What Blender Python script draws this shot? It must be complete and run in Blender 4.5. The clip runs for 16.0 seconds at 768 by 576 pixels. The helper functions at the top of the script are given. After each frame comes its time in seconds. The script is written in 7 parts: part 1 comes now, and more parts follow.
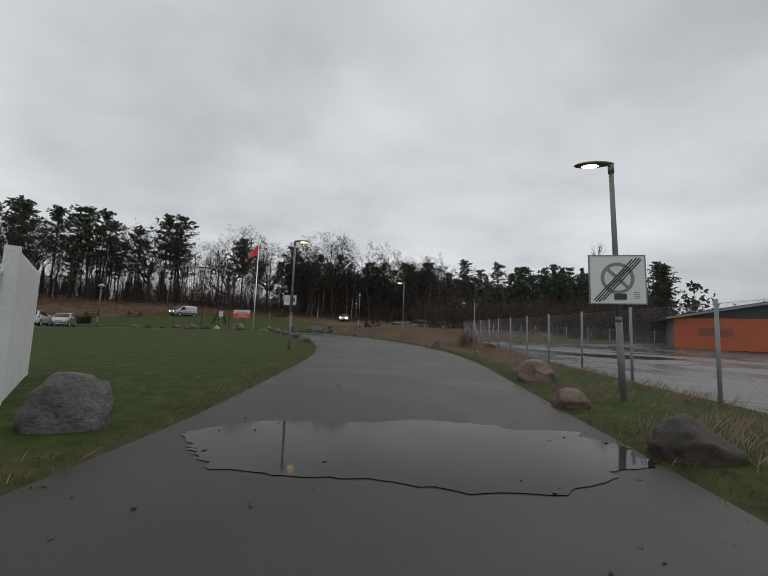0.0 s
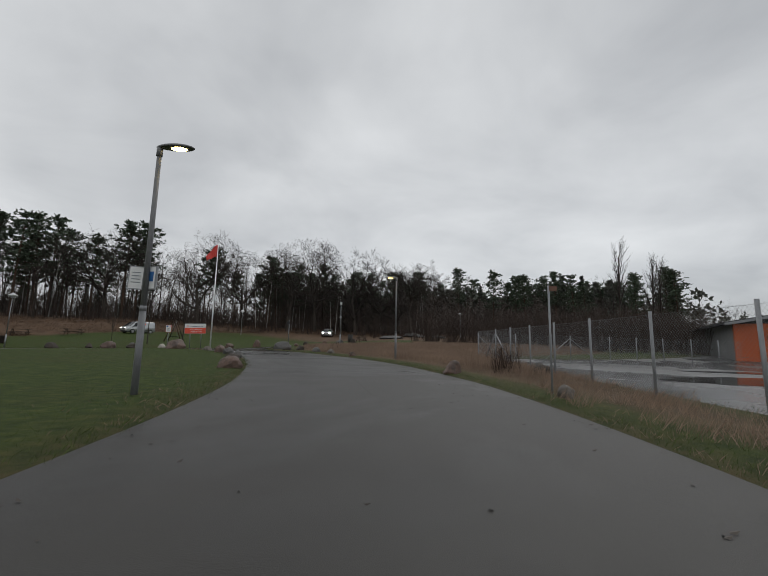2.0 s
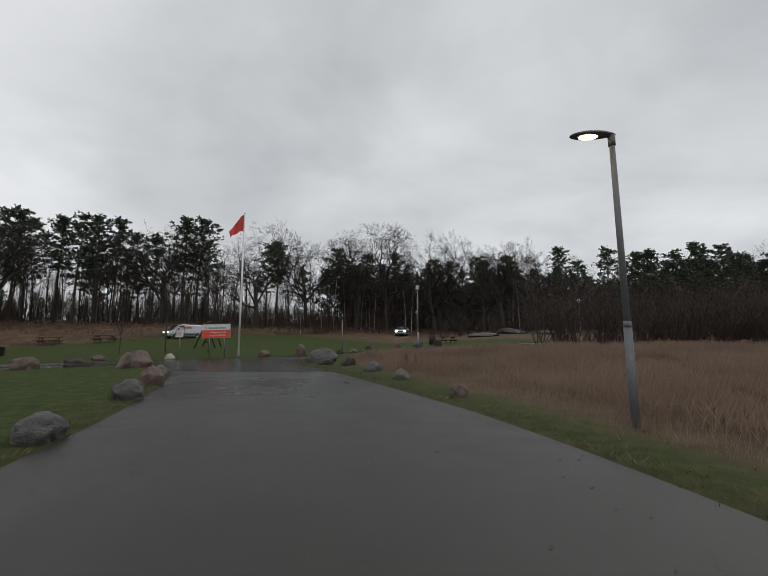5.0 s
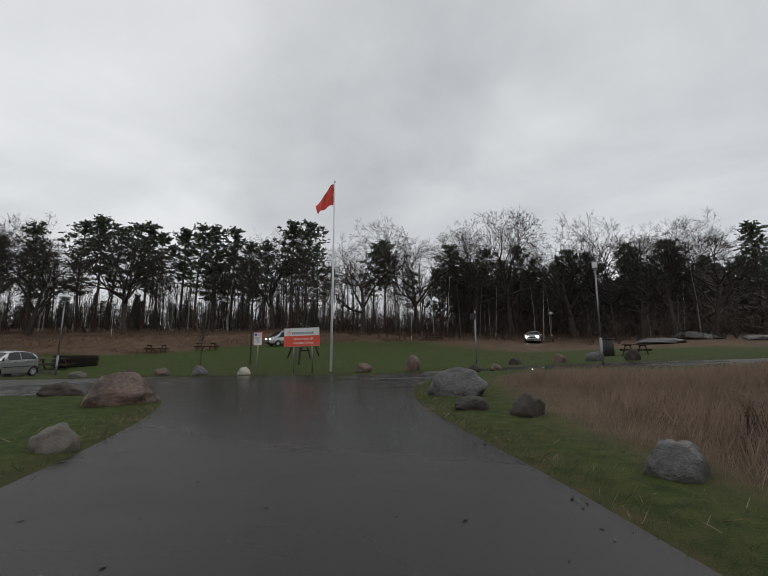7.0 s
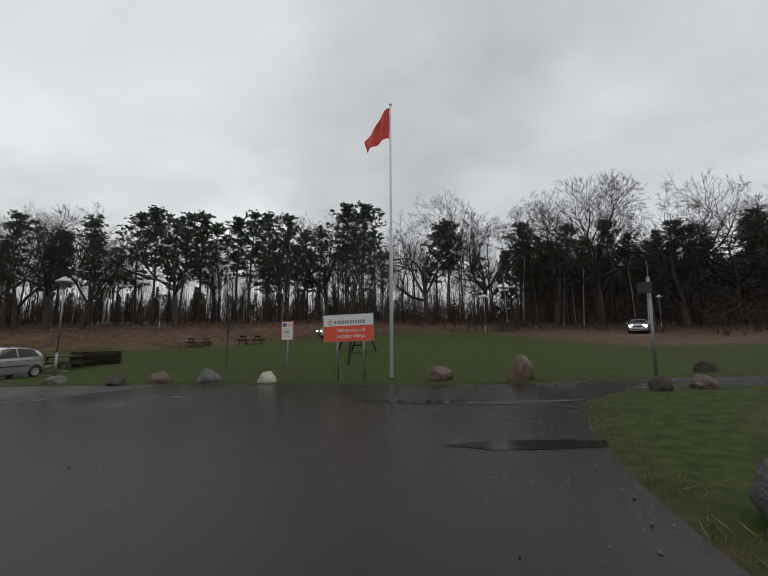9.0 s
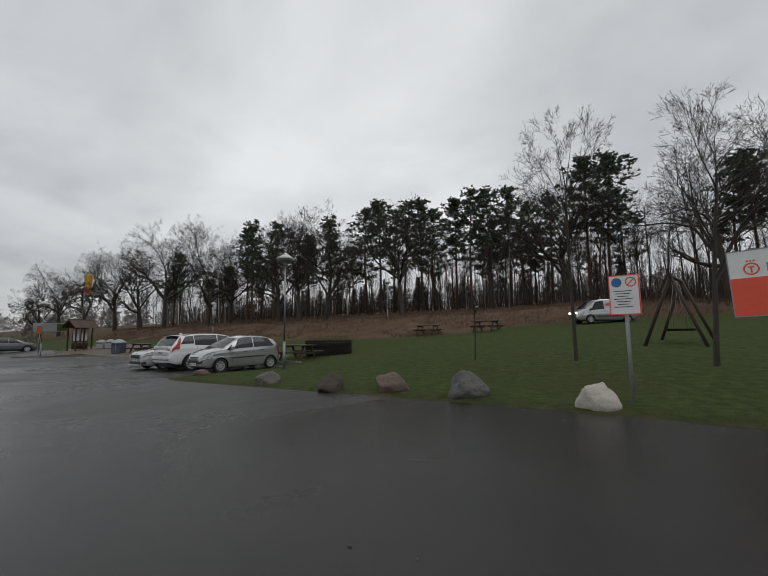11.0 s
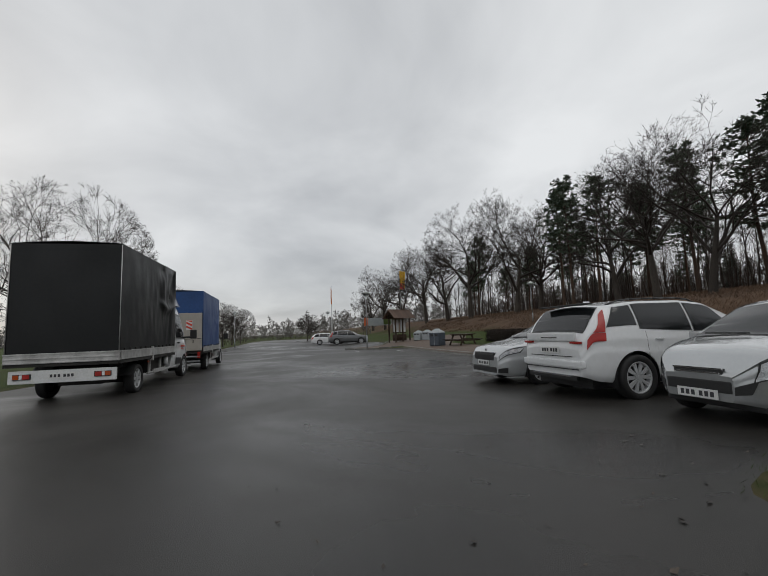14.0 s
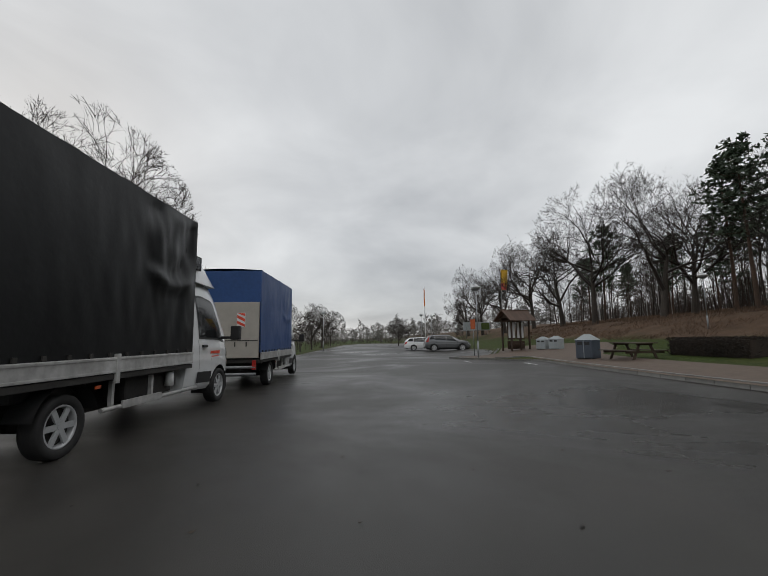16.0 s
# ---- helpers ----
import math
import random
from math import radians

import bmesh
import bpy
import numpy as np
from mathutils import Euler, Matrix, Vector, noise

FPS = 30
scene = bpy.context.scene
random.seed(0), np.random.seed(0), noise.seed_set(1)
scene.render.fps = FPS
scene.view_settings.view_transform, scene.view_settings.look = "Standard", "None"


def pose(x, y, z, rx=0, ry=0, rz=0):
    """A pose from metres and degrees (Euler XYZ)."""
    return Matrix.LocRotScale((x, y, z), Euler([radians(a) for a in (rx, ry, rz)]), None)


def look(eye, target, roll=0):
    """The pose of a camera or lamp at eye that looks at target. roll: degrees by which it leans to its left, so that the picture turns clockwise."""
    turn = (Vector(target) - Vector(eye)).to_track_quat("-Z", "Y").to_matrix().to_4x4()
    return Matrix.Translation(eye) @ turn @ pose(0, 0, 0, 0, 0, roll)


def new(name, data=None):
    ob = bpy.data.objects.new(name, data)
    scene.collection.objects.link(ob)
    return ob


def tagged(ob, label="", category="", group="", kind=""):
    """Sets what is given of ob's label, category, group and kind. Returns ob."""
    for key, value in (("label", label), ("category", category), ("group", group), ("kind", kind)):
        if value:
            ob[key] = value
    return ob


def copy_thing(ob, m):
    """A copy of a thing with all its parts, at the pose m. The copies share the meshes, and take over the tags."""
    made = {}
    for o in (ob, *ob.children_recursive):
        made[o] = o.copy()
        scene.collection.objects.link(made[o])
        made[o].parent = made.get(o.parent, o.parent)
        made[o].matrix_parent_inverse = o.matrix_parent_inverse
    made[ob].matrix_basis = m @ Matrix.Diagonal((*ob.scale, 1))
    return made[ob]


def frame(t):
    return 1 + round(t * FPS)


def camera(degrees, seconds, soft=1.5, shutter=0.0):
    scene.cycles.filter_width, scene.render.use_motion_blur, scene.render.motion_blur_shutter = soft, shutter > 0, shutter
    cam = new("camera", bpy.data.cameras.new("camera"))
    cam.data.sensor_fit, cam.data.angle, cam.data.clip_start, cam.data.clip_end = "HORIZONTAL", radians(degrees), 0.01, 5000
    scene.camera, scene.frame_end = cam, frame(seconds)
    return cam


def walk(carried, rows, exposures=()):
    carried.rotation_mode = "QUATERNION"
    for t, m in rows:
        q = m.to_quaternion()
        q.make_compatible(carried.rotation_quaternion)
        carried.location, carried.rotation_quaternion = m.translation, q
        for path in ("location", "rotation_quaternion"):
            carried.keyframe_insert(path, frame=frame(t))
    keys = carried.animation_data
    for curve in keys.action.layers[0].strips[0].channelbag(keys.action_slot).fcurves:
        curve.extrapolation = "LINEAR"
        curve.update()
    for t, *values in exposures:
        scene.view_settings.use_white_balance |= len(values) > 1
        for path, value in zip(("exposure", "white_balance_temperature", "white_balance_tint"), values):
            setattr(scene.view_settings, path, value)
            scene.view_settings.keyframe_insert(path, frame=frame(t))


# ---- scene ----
EXPOSURES = [(0.0, 0.02), (16.0, 0.0)]
cam = camera(87.1, 16.0, soft=1.0)
PATH = [
    (0, (4.003, -3.083, 0.973), (3.842, -1.100, 1.185), 2.14),
    (0.5, (3.850, -0.968, 0.908), (3.700, 1.015, 1.124), 2.10),
    (1, (3.745, 1.082, 0.891), (3.613, 3.066, 1.107), 1.73),
    (1.5, (3.652, 3.010, 0.915), (3.539, 4.991, 1.164), 1.35),
    (2, (3.558, 4.889, 0.962), (3.455, 6.865, 1.252), 1.16),
    (2.5, (3.445, 6.813, 1.055), (3.341, 8.784, 1.377), 1.36),
    (3, (3.383, 8.763, 1.110), (3.269, 10.731, 1.447), 0.81),
    (3.2, (3.307, 9.598, 1.119), (3.185, 11.565, 1.459), 0.68),
    (3.73, (2.985, 11.853, 1.235), (2.810, 13.820, 1.553), 0.30),
    (4.25, (2.472, 14.217, 1.328), (2.204, 16.177, 1.622), 0.04),
    (4.78, (1.765, 16.716, 1.392), (1.366, 18.656, 1.672), -0.13),
    (5.3, (0.931, 19.139, 1.441), (0.381, 21.042, 1.719), -0.21),
    (5.5, (0.578, 20.056, 1.429), (-0.028, 21.940, 1.717), -0.17),
    (6, (-0.319, 22.092, 1.494), (-1.057, 23.926, 1.798), -0.09),
    (6.5, (-1.311, 23.934, 1.553), (-2.166, 25.714, 1.868), -0.08),
    (7, (-2.310, 25.567, 1.640), (-3.268, 27.295, 1.947), 0.02),
    (7.5, (-3.378, 27.177, 1.633), (-4.428, 28.853, 1.927), 0.18),
    (8, (-4.326, 28.734, 1.715), (-5.469, 30.352, 1.990), 0.19),
    (8.2, (-4.628, 29.209, 1.763), (-5.794, 30.811, 2.031), 0.17),
    (8.72, (-5.676, 30.387, 1.814), (-6.863, 31.975, 2.079), -0.04),
    (9.25, (-6.965, 31.473, 1.823), (-8.199, 33.025, 2.087), -0.26),
    (9.78, (-8.561, 32.511, 1.783), (-9.910, 33.965, 2.042), -0.43),
    (10.3, (-10.417, 33.418, 1.710), (-11.948, 34.680, 1.960), -0.57),
    (10.5, (-11.110, 33.658, 1.701), (-12.731, 34.804, 1.943), -0.58),
    (11, (-13.027, 34.031, 1.663), (-14.857, 34.808, 1.884), -0.75),
    (11.5, (-15.132, 34.118, 1.568), (-17.065, 34.579, 1.791), -0.98),
    (12, (-16.985, 33.920, 1.536), (-18.962, 34.136, 1.750), -1.38),
    (12.5, (-19.068, 33.498, 1.486), (-21.057, 33.495, 1.694), -1.46),
    (13, (-21.142, 32.859, 1.455), (-23.122, 32.657, 1.658), -1.73),
    (13.5, (-23.076, 32.169, 1.395), (-25.028, 31.783, 1.601), -2.06),
    (14, (-24.858, 31.347, 1.364), (-26.768, 30.795, 1.579), -2.09),
    (14.5, (-26.561, 30.435, 1.360), (-28.423, 29.743, 1.590), -1.82),
    (15, (-28.002, 29.613, 1.348), (-29.817, 28.808, 1.592), -1.58),
    (15.5, (-29.269, 28.765, 1.358), (-31.044, 27.877, 1.607), -1.11),
    (16, (-30.411, 27.995, 1.350), (-32.153, 27.045, 1.600), -0.78),
]
walk(cam, [(t, look(eye, target, roll)) for t, eye, target, roll in PATH], EXPOSURES)

# ---- overcast daylight ----
world = bpy.data.worlds.new("overcast_sky")
scene.world = world
world.use_nodes = True
wn, wl = world.node_tree.nodes, world.node_tree.links
wn.clear()
w_out = wn.new("ShaderNodeOutputWorld")
w_bg = wn.new("ShaderNodeBackground")
w_sky = wn.new("ShaderNodeTexSky")
w_sky.sky_type = "NISHITA"
w_sky.sun_disc = False
w_sky.sun_elevation, w_sky.sun_rotation = radians(24), radians(200)
w_tc = wn.new("ShaderNodeTexCoord")
w_sep = wn.new("ShaderNodeSeparateXYZ")
wl.new(w_tc.outputs["Generated"], w_sep.inputs[0])


def w_math(op, a, b=None):
    n = wn.new("ShaderNodeMath")
    n.operation = op
    for k, v in enumerate((a, b)):
        if v is None:
            continue
        if isinstance(v, (int, float)):
            n.inputs[k].default_value = v
        else:
            wl.new(v, n.inputs[k])
    return n.outputs[0]


# the cloud deck is a flat layer, seen in perspective towards the horizon
w_up = w_math("ADD", w_math("MAXIMUM", w_sep.outputs[2], 0.0), 0.26)
w_comb = wn.new("ShaderNodeCombineXYZ")
wl.new(w_math("DIVIDE", w_sep.outputs[0], w_up), w_comb.inputs[0])
wl.new(w_math("DIVIDE", w_sep.outputs[1], w_up), w_comb.inputs[1])


def w_noise(scale, detail, rough, warp):
    n = wn.new("ShaderNodeTexNoise")
    n.inputs["Scale"].default_value = scale
    n.inputs["Detail"].default_value = detail
    n.inputs["Roughness"].default_value = rough
    n.inputs["Distortion"].default_value = warp
    wl.new(w_comb.outputs[0], n.inputs["Vector"])
    return n.outputs["Fac"]


w_mix = w_math("ADD", w_math("MULTIPLY", w_noise(0.55, 5, 0.48, 0.5), 0.68), w_math("MULTIPLY", w_noise(1.7, 6, 0.52, 0.4), 0.32))
w_ramp = wn.new("ShaderNodeValToRGB")
w_ramp.color_ramp.elements[0].position, w_ramp.color_ramp.elements[0].color = 0.36, (0.46, 0.475, 0.495, 1)
w_ramp.color_ramp.elements[1].position, w_ramp.color_ramp.elements[1].color = 0.64, (0.86, 0.875, 0.885, 1)
w_el = w_ramp.color_ramp.elements.new(0.50)
w_el.color = (0.66, 0.675, 0.69, 1)
wl.new(w_mix, w_ramp.inputs["Fac"])
w_skys = wn.new("ShaderNodeVectorMath")
w_skys.operation = "SCALE"
wl.new(w_sky.outputs[0], w_skys.inputs[0])
w_skys.inputs["Scale"].default_value = 0.07
w_m = wn.new("ShaderNodeMix")
w_m.data_type = "RGBA"
w_m.inputs["Factor"].default_value = 0.9
wl.new(w_skys.outputs[0], w_m.inputs["A"])
wl.new(w_ramp.outputs["Color"], w_m.inputs["B"])
wl.new(w_m.outputs["Result"], w_bg.inputs["Color"])
w_bg.inputs["Strength"].default_value = 1.0
wl.new(w_bg.outputs[0], w_out.inputs[0])

sun = new("sun", bpy.data.lights.new("sun", "SUN"))
sun.data.energy, sun.data.angle, sun.data.color = 0.5, radians(40), (1.0, 0.97, 0.93)
sun.matrix_world = look((0, 0, 60), (-25, -40, 0))


# ---- materials ----
def rgba(c):
    return (c[0], c[1], c[2], 1.0)


def mat(name, a, b=None, scale=3.0, fine=40.0, rough=0.6, rough2=None, bump=0.15, depth=0.01, metal=0.0, rnd=0.0,
        island=0.0, spec=0.5, coat=0.0, mixlow=0.35, mixhigh=0.65, stretch=None, sheen=0.0):
    """A surface of two tones mixed by coarse and fine grain, with fine relief; rnd and island vary its value piece by piece."""
    m = bpy.data.materials.new(name)
    m.use_nodes = True
    n, l = m.node_tree.nodes, m.node_tree.links
    bs = n["Principled BSDF"]
    b = b or tuple(v * 0.8 for v in a)
    tc = n.new("ShaderNodeTexCoord")
    vec = tc.outputs["Object"]
    if stretch:
        mp = n.new("ShaderNodeMapping")
        mp.inputs["Scale"].default_value = stretch
        l.new(vec, mp.inputs["Vector"])
        vec = mp.outputs[0]

    def noise_(s, d=5):
        t = n.new("ShaderNodeTexNoise")
        t.inputs["Scale"].default_value, t.inputs["Detail"].default_value = s, d
        l.new(vec, t.inputs["Vector"])
        return t.outputs["Fac"]

    big, small = noise_(scale), noise_(fine, 3)
    add = n.new("ShaderNodeMath")
    add.operation = "MULTIPLY_ADD"
    l.new(small, add.inputs[0])
    add.inputs[1].default_value = 0.45
    sc = n.new("ShaderNodeMath")
    sc.operation = "MULTIPLY"
    l.new(big, sc.inputs[0])
    sc.inputs[1].default_value = 0.55
    l.new(sc.outputs[0], add.inputs[2])
    rp = n.new("ShaderNodeMapRange")
    rp.inputs["From Min"].default_value, rp.inputs["From Max"].default_value = mixlow, mixhigh
    l.new(add.outputs[0], rp.inputs["Value"])
    mx = n.new("ShaderNodeMix")
    mx.data_type = "RGBA"
    mx.inputs["A"].default_value, mx.inputs["B"].default_value = rgba(a), rgba(b)
    l.new(rp.outputs[0], mx.inputs["Factor"])
    col = mx.outputs["Result"]
    if rnd or island:
        src = n.new("ShaderNodeNewGeometry").outputs["Random Per Island"] if island else n.new("ShaderNodeObjectInfo").outputs["Random"]
        mr = n.new("ShaderNodeMapRange")
        k = island or rnd
        mr.inputs["To Min"].default_value, mr.inputs["To Max"].default_value = 1 - k, 1 + k
        l.new(src, mr.inputs["Value"])
        hs = n.new("ShaderNodeHueSaturation")
        l.new(mr.outputs[0], hs.inputs["Value"])
        l.new(col, hs.inputs["Color"])
        col = hs.outputs[0]
    l.new(col, bs.inputs["Base Color"])
    if rough2 is None:
        bs.inputs["Roughness"].default_value = rough
    else:
        rr = n.new("ShaderNodeMapRange")
        rr.inputs["From Min"].default_value, rr.inputs["From Max"].default_value = 0.4, 0.6
        rr.inputs["To Min"].default_value, rr.inputs["To Max"].default_value = rough, rough2
        l.new(big, rr.inputs["Value"])
        l.new(rr.outputs[0], bs.inputs["Roughness"])
    bs.inputs["Metallic"].default_value = metal
    bs.inputs["Specular IOR Level"].default_value = spec
    bs.inputs["Coat Weight"].default_value = coat
    bs.inputs["Coat Roughness"].default_value = 0.06
    if bump:
        bp = n.new("ShaderNodeBump")
        bp.inputs["Strength"].default_value, bp.inputs["Distance"].default_value = bump, depth
        l.new(add.outputs[0], bp.inputs["Height"])
        l.new(bp.outputs[0], bs.inputs["Normal"])
    return m


def glow(name, colour, strength):
    m = bpy.data.materials.new(name)
    m.use_nodes = True
    bs = m.node_tree.nodes["Principled BSDF"]
    bs.inputs["Base Color"].default_value = rgba((0.8, 0.8, 0.8))
    bs.inputs["Emission Color"].default_value = rgba(colour)
    bs.inputs["Emission Strength"].default_value = strength
    return m


def glass_mat(name, tint, rough=0.03):
    """Dark tinted window glass; in cars it lies on black sheets, with no cabin."""
    m = bpy.data.materials.new(name)
    m.use_nodes = True
    bs = m.node_tree.nodes["Principled BSDF"]
    bs.inputs["Base Color"].default_value = rgba(tint)
    bs.inputs["Roughness"].default_value = rough
    bs.inputs["IOR"].default_value = 1.5
    bs.inputs["Specular IOR Level"].default_value = 0.32
    bs.inputs["Transmission Weight"].default_value = 0.75
    return m


M = {}
M["galv"] = mat("galvanised_steel", (0.30, 0.31, 0.32), (0.22, 0.23, 0.24), 8, 60, 0.45, bump=0.05, metal=0.7)
M["galvlight"] = mat("light_galvanised_steel", (0.30, 0.31, 0.32), (0.22, 0.23, 0.24), 8, 60, 0.55, bump=0.05, metal=0.3)
M["lampgrey"] = mat("grey_lamp_paint", (0.16, 0.165, 0.17), (0.12, 0.12, 0.125), 6, 50, 0.4, bump=0.04)
M["white"] = mat("white_paint", (0.72, 0.73, 0.73), (0.58, 0.59, 0.58), 2, 30, 0.45, bump=0.04)
M["whitepole"] = mat("white_pole_lacquer", (0.78, 0.79, 0.80), (0.66, 0.67, 0.68), 3, 40, 0.35, bump=0.03)
M["black"] = mat("black_plastic", (0.015, 0.015, 0.016), (0.022, 0.022, 0.022), 10, 80, 0.5, bump=0.05)
M["rubber"] = mat("tyre_rubber", (0.014, 0.014, 0.015), (0.022, 0.021, 0.02), 12, 90, 0.75, bump=0.1)
M["alloy"] = mat("silver_alloy", (0.62, 0.63, 0.64), (0.52, 0.53, 0.54), 10, 60, 0.35, bump=0.02, metal=0.25)
M["capsilver"] = mat("silver_wheel_cover", (0.50, 0.51, 0.52), (0.40, 0.41, 0.42), 8, 40, 0.32, bump=0.02, metal=0.2)
M["chrome"] = mat("chrome", (0.6, 0.6, 0.61), (0.5, 0.5, 0.5), 10, 60, 0.15, bump=0.0, metal=1.0)
M["glass"] = glass_mat("tinted_glass", (0.05, 0.055, 0.06))
M["cabin"] = mat("dark_cabin", (0.012, 0.012, 0.013), (0.02, 0.02, 0.02), 5, 30, 0.8, bump=0.0)
M["redlens"] = mat("red_lens", (0.42, 0.016, 0.008), (0.30, 0.011, 0.007), 8, 60, 0.35, bump=0.0, coat=0.12)
M["orangelens"] = mat("orange_lens", (0.42, 0.07, 0.015), (0.34, 0.055, 0.012), 8, 60, 0.15, bump=0.0, coat=0.6)
M["clearlens"] = mat("clear_lens", (0.62, 0.64, 0.66), (0.16, 0.17, 0.18), 14, 60, 0.08, bump=0.0, coat=0.8)
M["plate"] = mat("number_plate_white", (0.70, 0.71, 0.70), (0.62, 0.62, 0.6), 6, 50, 0.4, bump=0.0)
M["ink"] = mat("dark_ink", (0.03, 0.03, 0.035), (0.045, 0.045, 0.05), 6, 50, 0.5, bump=0.0)
M["signred"] = mat("red_sign_film", (0.74, 0.085, 0.04), (0.68, 0.075, 0.036), 1.5, 25, 0.4, bump=0.02)
M["signwhite"] = mat("white_sign_film", (0.74, 0.75, 0.75), (0.66, 0.67, 0.67), 1.5, 25, 0.4, bump=0.02)
M["signblue"] = mat("blue_sign_film", (0.03, 0.14, 0.38), (0.025, 0.12, 0.32), 2, 25, 0.4, bump=0.02)
M["signgrey"] = mat("grey_sign_film", (0.22, 0.25, 0.27), (0.18, 0.21, 0.23), 2, 25, 0.4, bump=0.02)
M["brownplate"] = mat("brown_plate", (0.16, 0.075, 0.045), (0.12, 0.06, 0.04), 4, 30, 0.5, bump=0.02)
M["flagred"] = mat("red_flag_cloth", (0.70, 0.075, 0.06), (0.60, 0.06, 0.05), 2, 60, 0.7, bump=0.1)
M["flagyellow"] = mat("yellow_flag_cloth", (0.75, 0.42, 0.02), (0.65, 0.36, 0.02), 2, 60, 0.7, bump=0.1)
M["flagorange"] = mat("orange_flag_cloth", (0.75, 0.22, 0.03), (0.6, 0.16, 0.02), 2, 60, 0.7, bump=0.1)
M["rockgrey"] = mat("grey_granite", (0.090, 0.087, 0.083), (0.036, 0.035, 0.033), 2.6, 22, 0.5, bump=0.9, depth=0.04, rnd=0.18, mixlow=0.40, mixhigh=0.62)
M["rockred"] = mat("red_granite", (0.155, 0.094, 0.071), (0.044, 0.033, 0.028), 2.2, 18, 0.55, bump=0.9, depth=0.04, rnd=0.18, mixlow=0.38, mixhigh=0.64)
M["rockpale"] = mat("pale_granite", (0.135, 0.117, 0.098), (0.058, 0.050, 0.043), 3, 26, 0.6, bump=0.6, depth=0.03, rnd=0.1)
M["rockdark"] = mat("dark_mossy_granite", (0.062, 0.046, 0.037), (0.026, 0.024, 0.019), 2.4, 22, 0.8, bump=0.7, depth=0.03, rnd=0.15)
M["bark"] = mat("grey_brown_bark", (0.068, 0.056, 0.046), (0.036, 0.030, 0.025), 3, 22, 0.9, bump=0.8, depth=0.02, rnd=0.25, stretch=(1, 1, 0.25))
M["twig"] = mat("bare_twigs", (0.048, 0.038, 0.032), (0.028, 0.023, 0.020), 2, 20, 0.9, bump=0.0, rnd=0.25)
M["pinebark"] = mat("pine_bark", (0.105, 0.062, 0.04), (0.04, 0.032, 0.026), 1.2, 18, 0.9, bump=0.8, depth=0.02, rnd=0.2, stretch=(1, 1, 0.3))
M["birch"] = mat("birch_bark", (0.42, 0.41, 0.39), (0.13, 0.12, 0.11), 1.4, 12, 0.8, bump=0.3, rnd=0.2, stretch=(1, 1, 2.5), mixlow=0.45, mixhigh=0.6)
M["needle"] = mat("pine_needles", (0.072, 0.100, 0.060), (0.036, 0.054, 0.034), 0.8, 12, 0.7, bump=0.0, island=0.35)
M["spruce"] = mat("spruce_needles", (0.105, 0.114, 0.094), (0.066, 0.074, 0.061), 0.8, 12, 0.75, bump=0.0, island=0.4)
M["deadstalk"] = mat("dead_weed_stalks", (0.042, 0.022, 0.017), (0.024, 0.014, 0.012), 3, 20, 0.9, bump=0.0, island=0.3)
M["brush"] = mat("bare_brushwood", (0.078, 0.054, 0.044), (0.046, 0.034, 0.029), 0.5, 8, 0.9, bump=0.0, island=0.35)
M["deadleaf"] = mat("wet_dead_leaves", (0.050, 0.034, 0.022), (0.022, 0.017, 0.012), 3, 20, 0.5, bump=0.0, island=0.5)
M["drygrass"] = mat("dry_grass_blades", (0.320, 0.228, 0.165), (0.190, 0.134, 0.096), 0.35, 6, 0.85, bump=0.0, island=0.18)
M["drybracken"] = mat("dead_bracken", (0.165, 0.102, 0.064), (0.096, 0.062, 0.041), 0.3, 6, 0.9, bump=0.0, island=0.4)
M["greengrass"] = mat("green_grass_blades", (0.074, 0.104, 0.020), (0.038, 0.066, 0.010), 0.6, 8, 0.8, bump=0.0, island=0.3)
M["timber"] = mat("brown_timber", (0.060, 0.036, 0.022), (0.032, 0.020, 0.013), 3, 30, 0.75, bump=0.4, rnd=0.15, stretch=(1, 1, 0.2))
M["tabletimber"] = mat("weathered_timber", (0.072, 0.048, 0.034), (0.042, 0.030, 0.022), 3, 30, 0.7, bump=0.4, rnd=0.15)
M["rooftile"] = mat("brown_roof_boards", (0.105, 0.060, 0.040), (0.064, 0.039, 0.027), 3, 24, 0.7, bump=0.3, rnd=0.2)
M["kerb"] = mat("granite_kerb", (0.20, 0.195, 0.185), (0.12, 0.118, 0.11), 4, 60, 0.55, bump=0.3, rnd=0.12)
M["binblue"] = mat("blue_grey_bin_panel", (0.07, 0.085, 0.11), (0.05, 0.062, 0.082), 3, 40, 0.45, bump=0.03)
M["bingrey"] = mat("pale_grey_bin_panel", (0.34, 0.37, 0.38), (0.27, 0.3, 0.31), 3, 40, 0.45, bump=0.03)
M["hedge"] = mat("brown_beech_hedge", (0.036, 0.024, 0.017), (0.016, 0.013, 0.010), 2, 14, 0.9, bump=0.0, island=0.45)
M["orange"] = mat("orange_boarding", (0.50, 0.110, 0.030), (0.40, 0.088, 0.026), 0.7, 20, 0.6, bump=0.15, rnd=0.06)
M["shutter"] = mat("brown_orange_shutter", (0.24, 0.075, 0.036), (0.19, 0.062, 0.032), 0.8, 14, 0.6, bump=0.1)
M["blackboard"] = mat("black_roofing", (0.022, 0.023, 0.026), (0.034, 0.035, 0.038), 0.8, 14, 0.6, bump=0.2)
M["palewall"] = mat("pale_grey_wall", (0.24, 0.24, 0.235), (0.17, 0.17, 0.165), 0.8, 14, 0.7, bump=0.1)
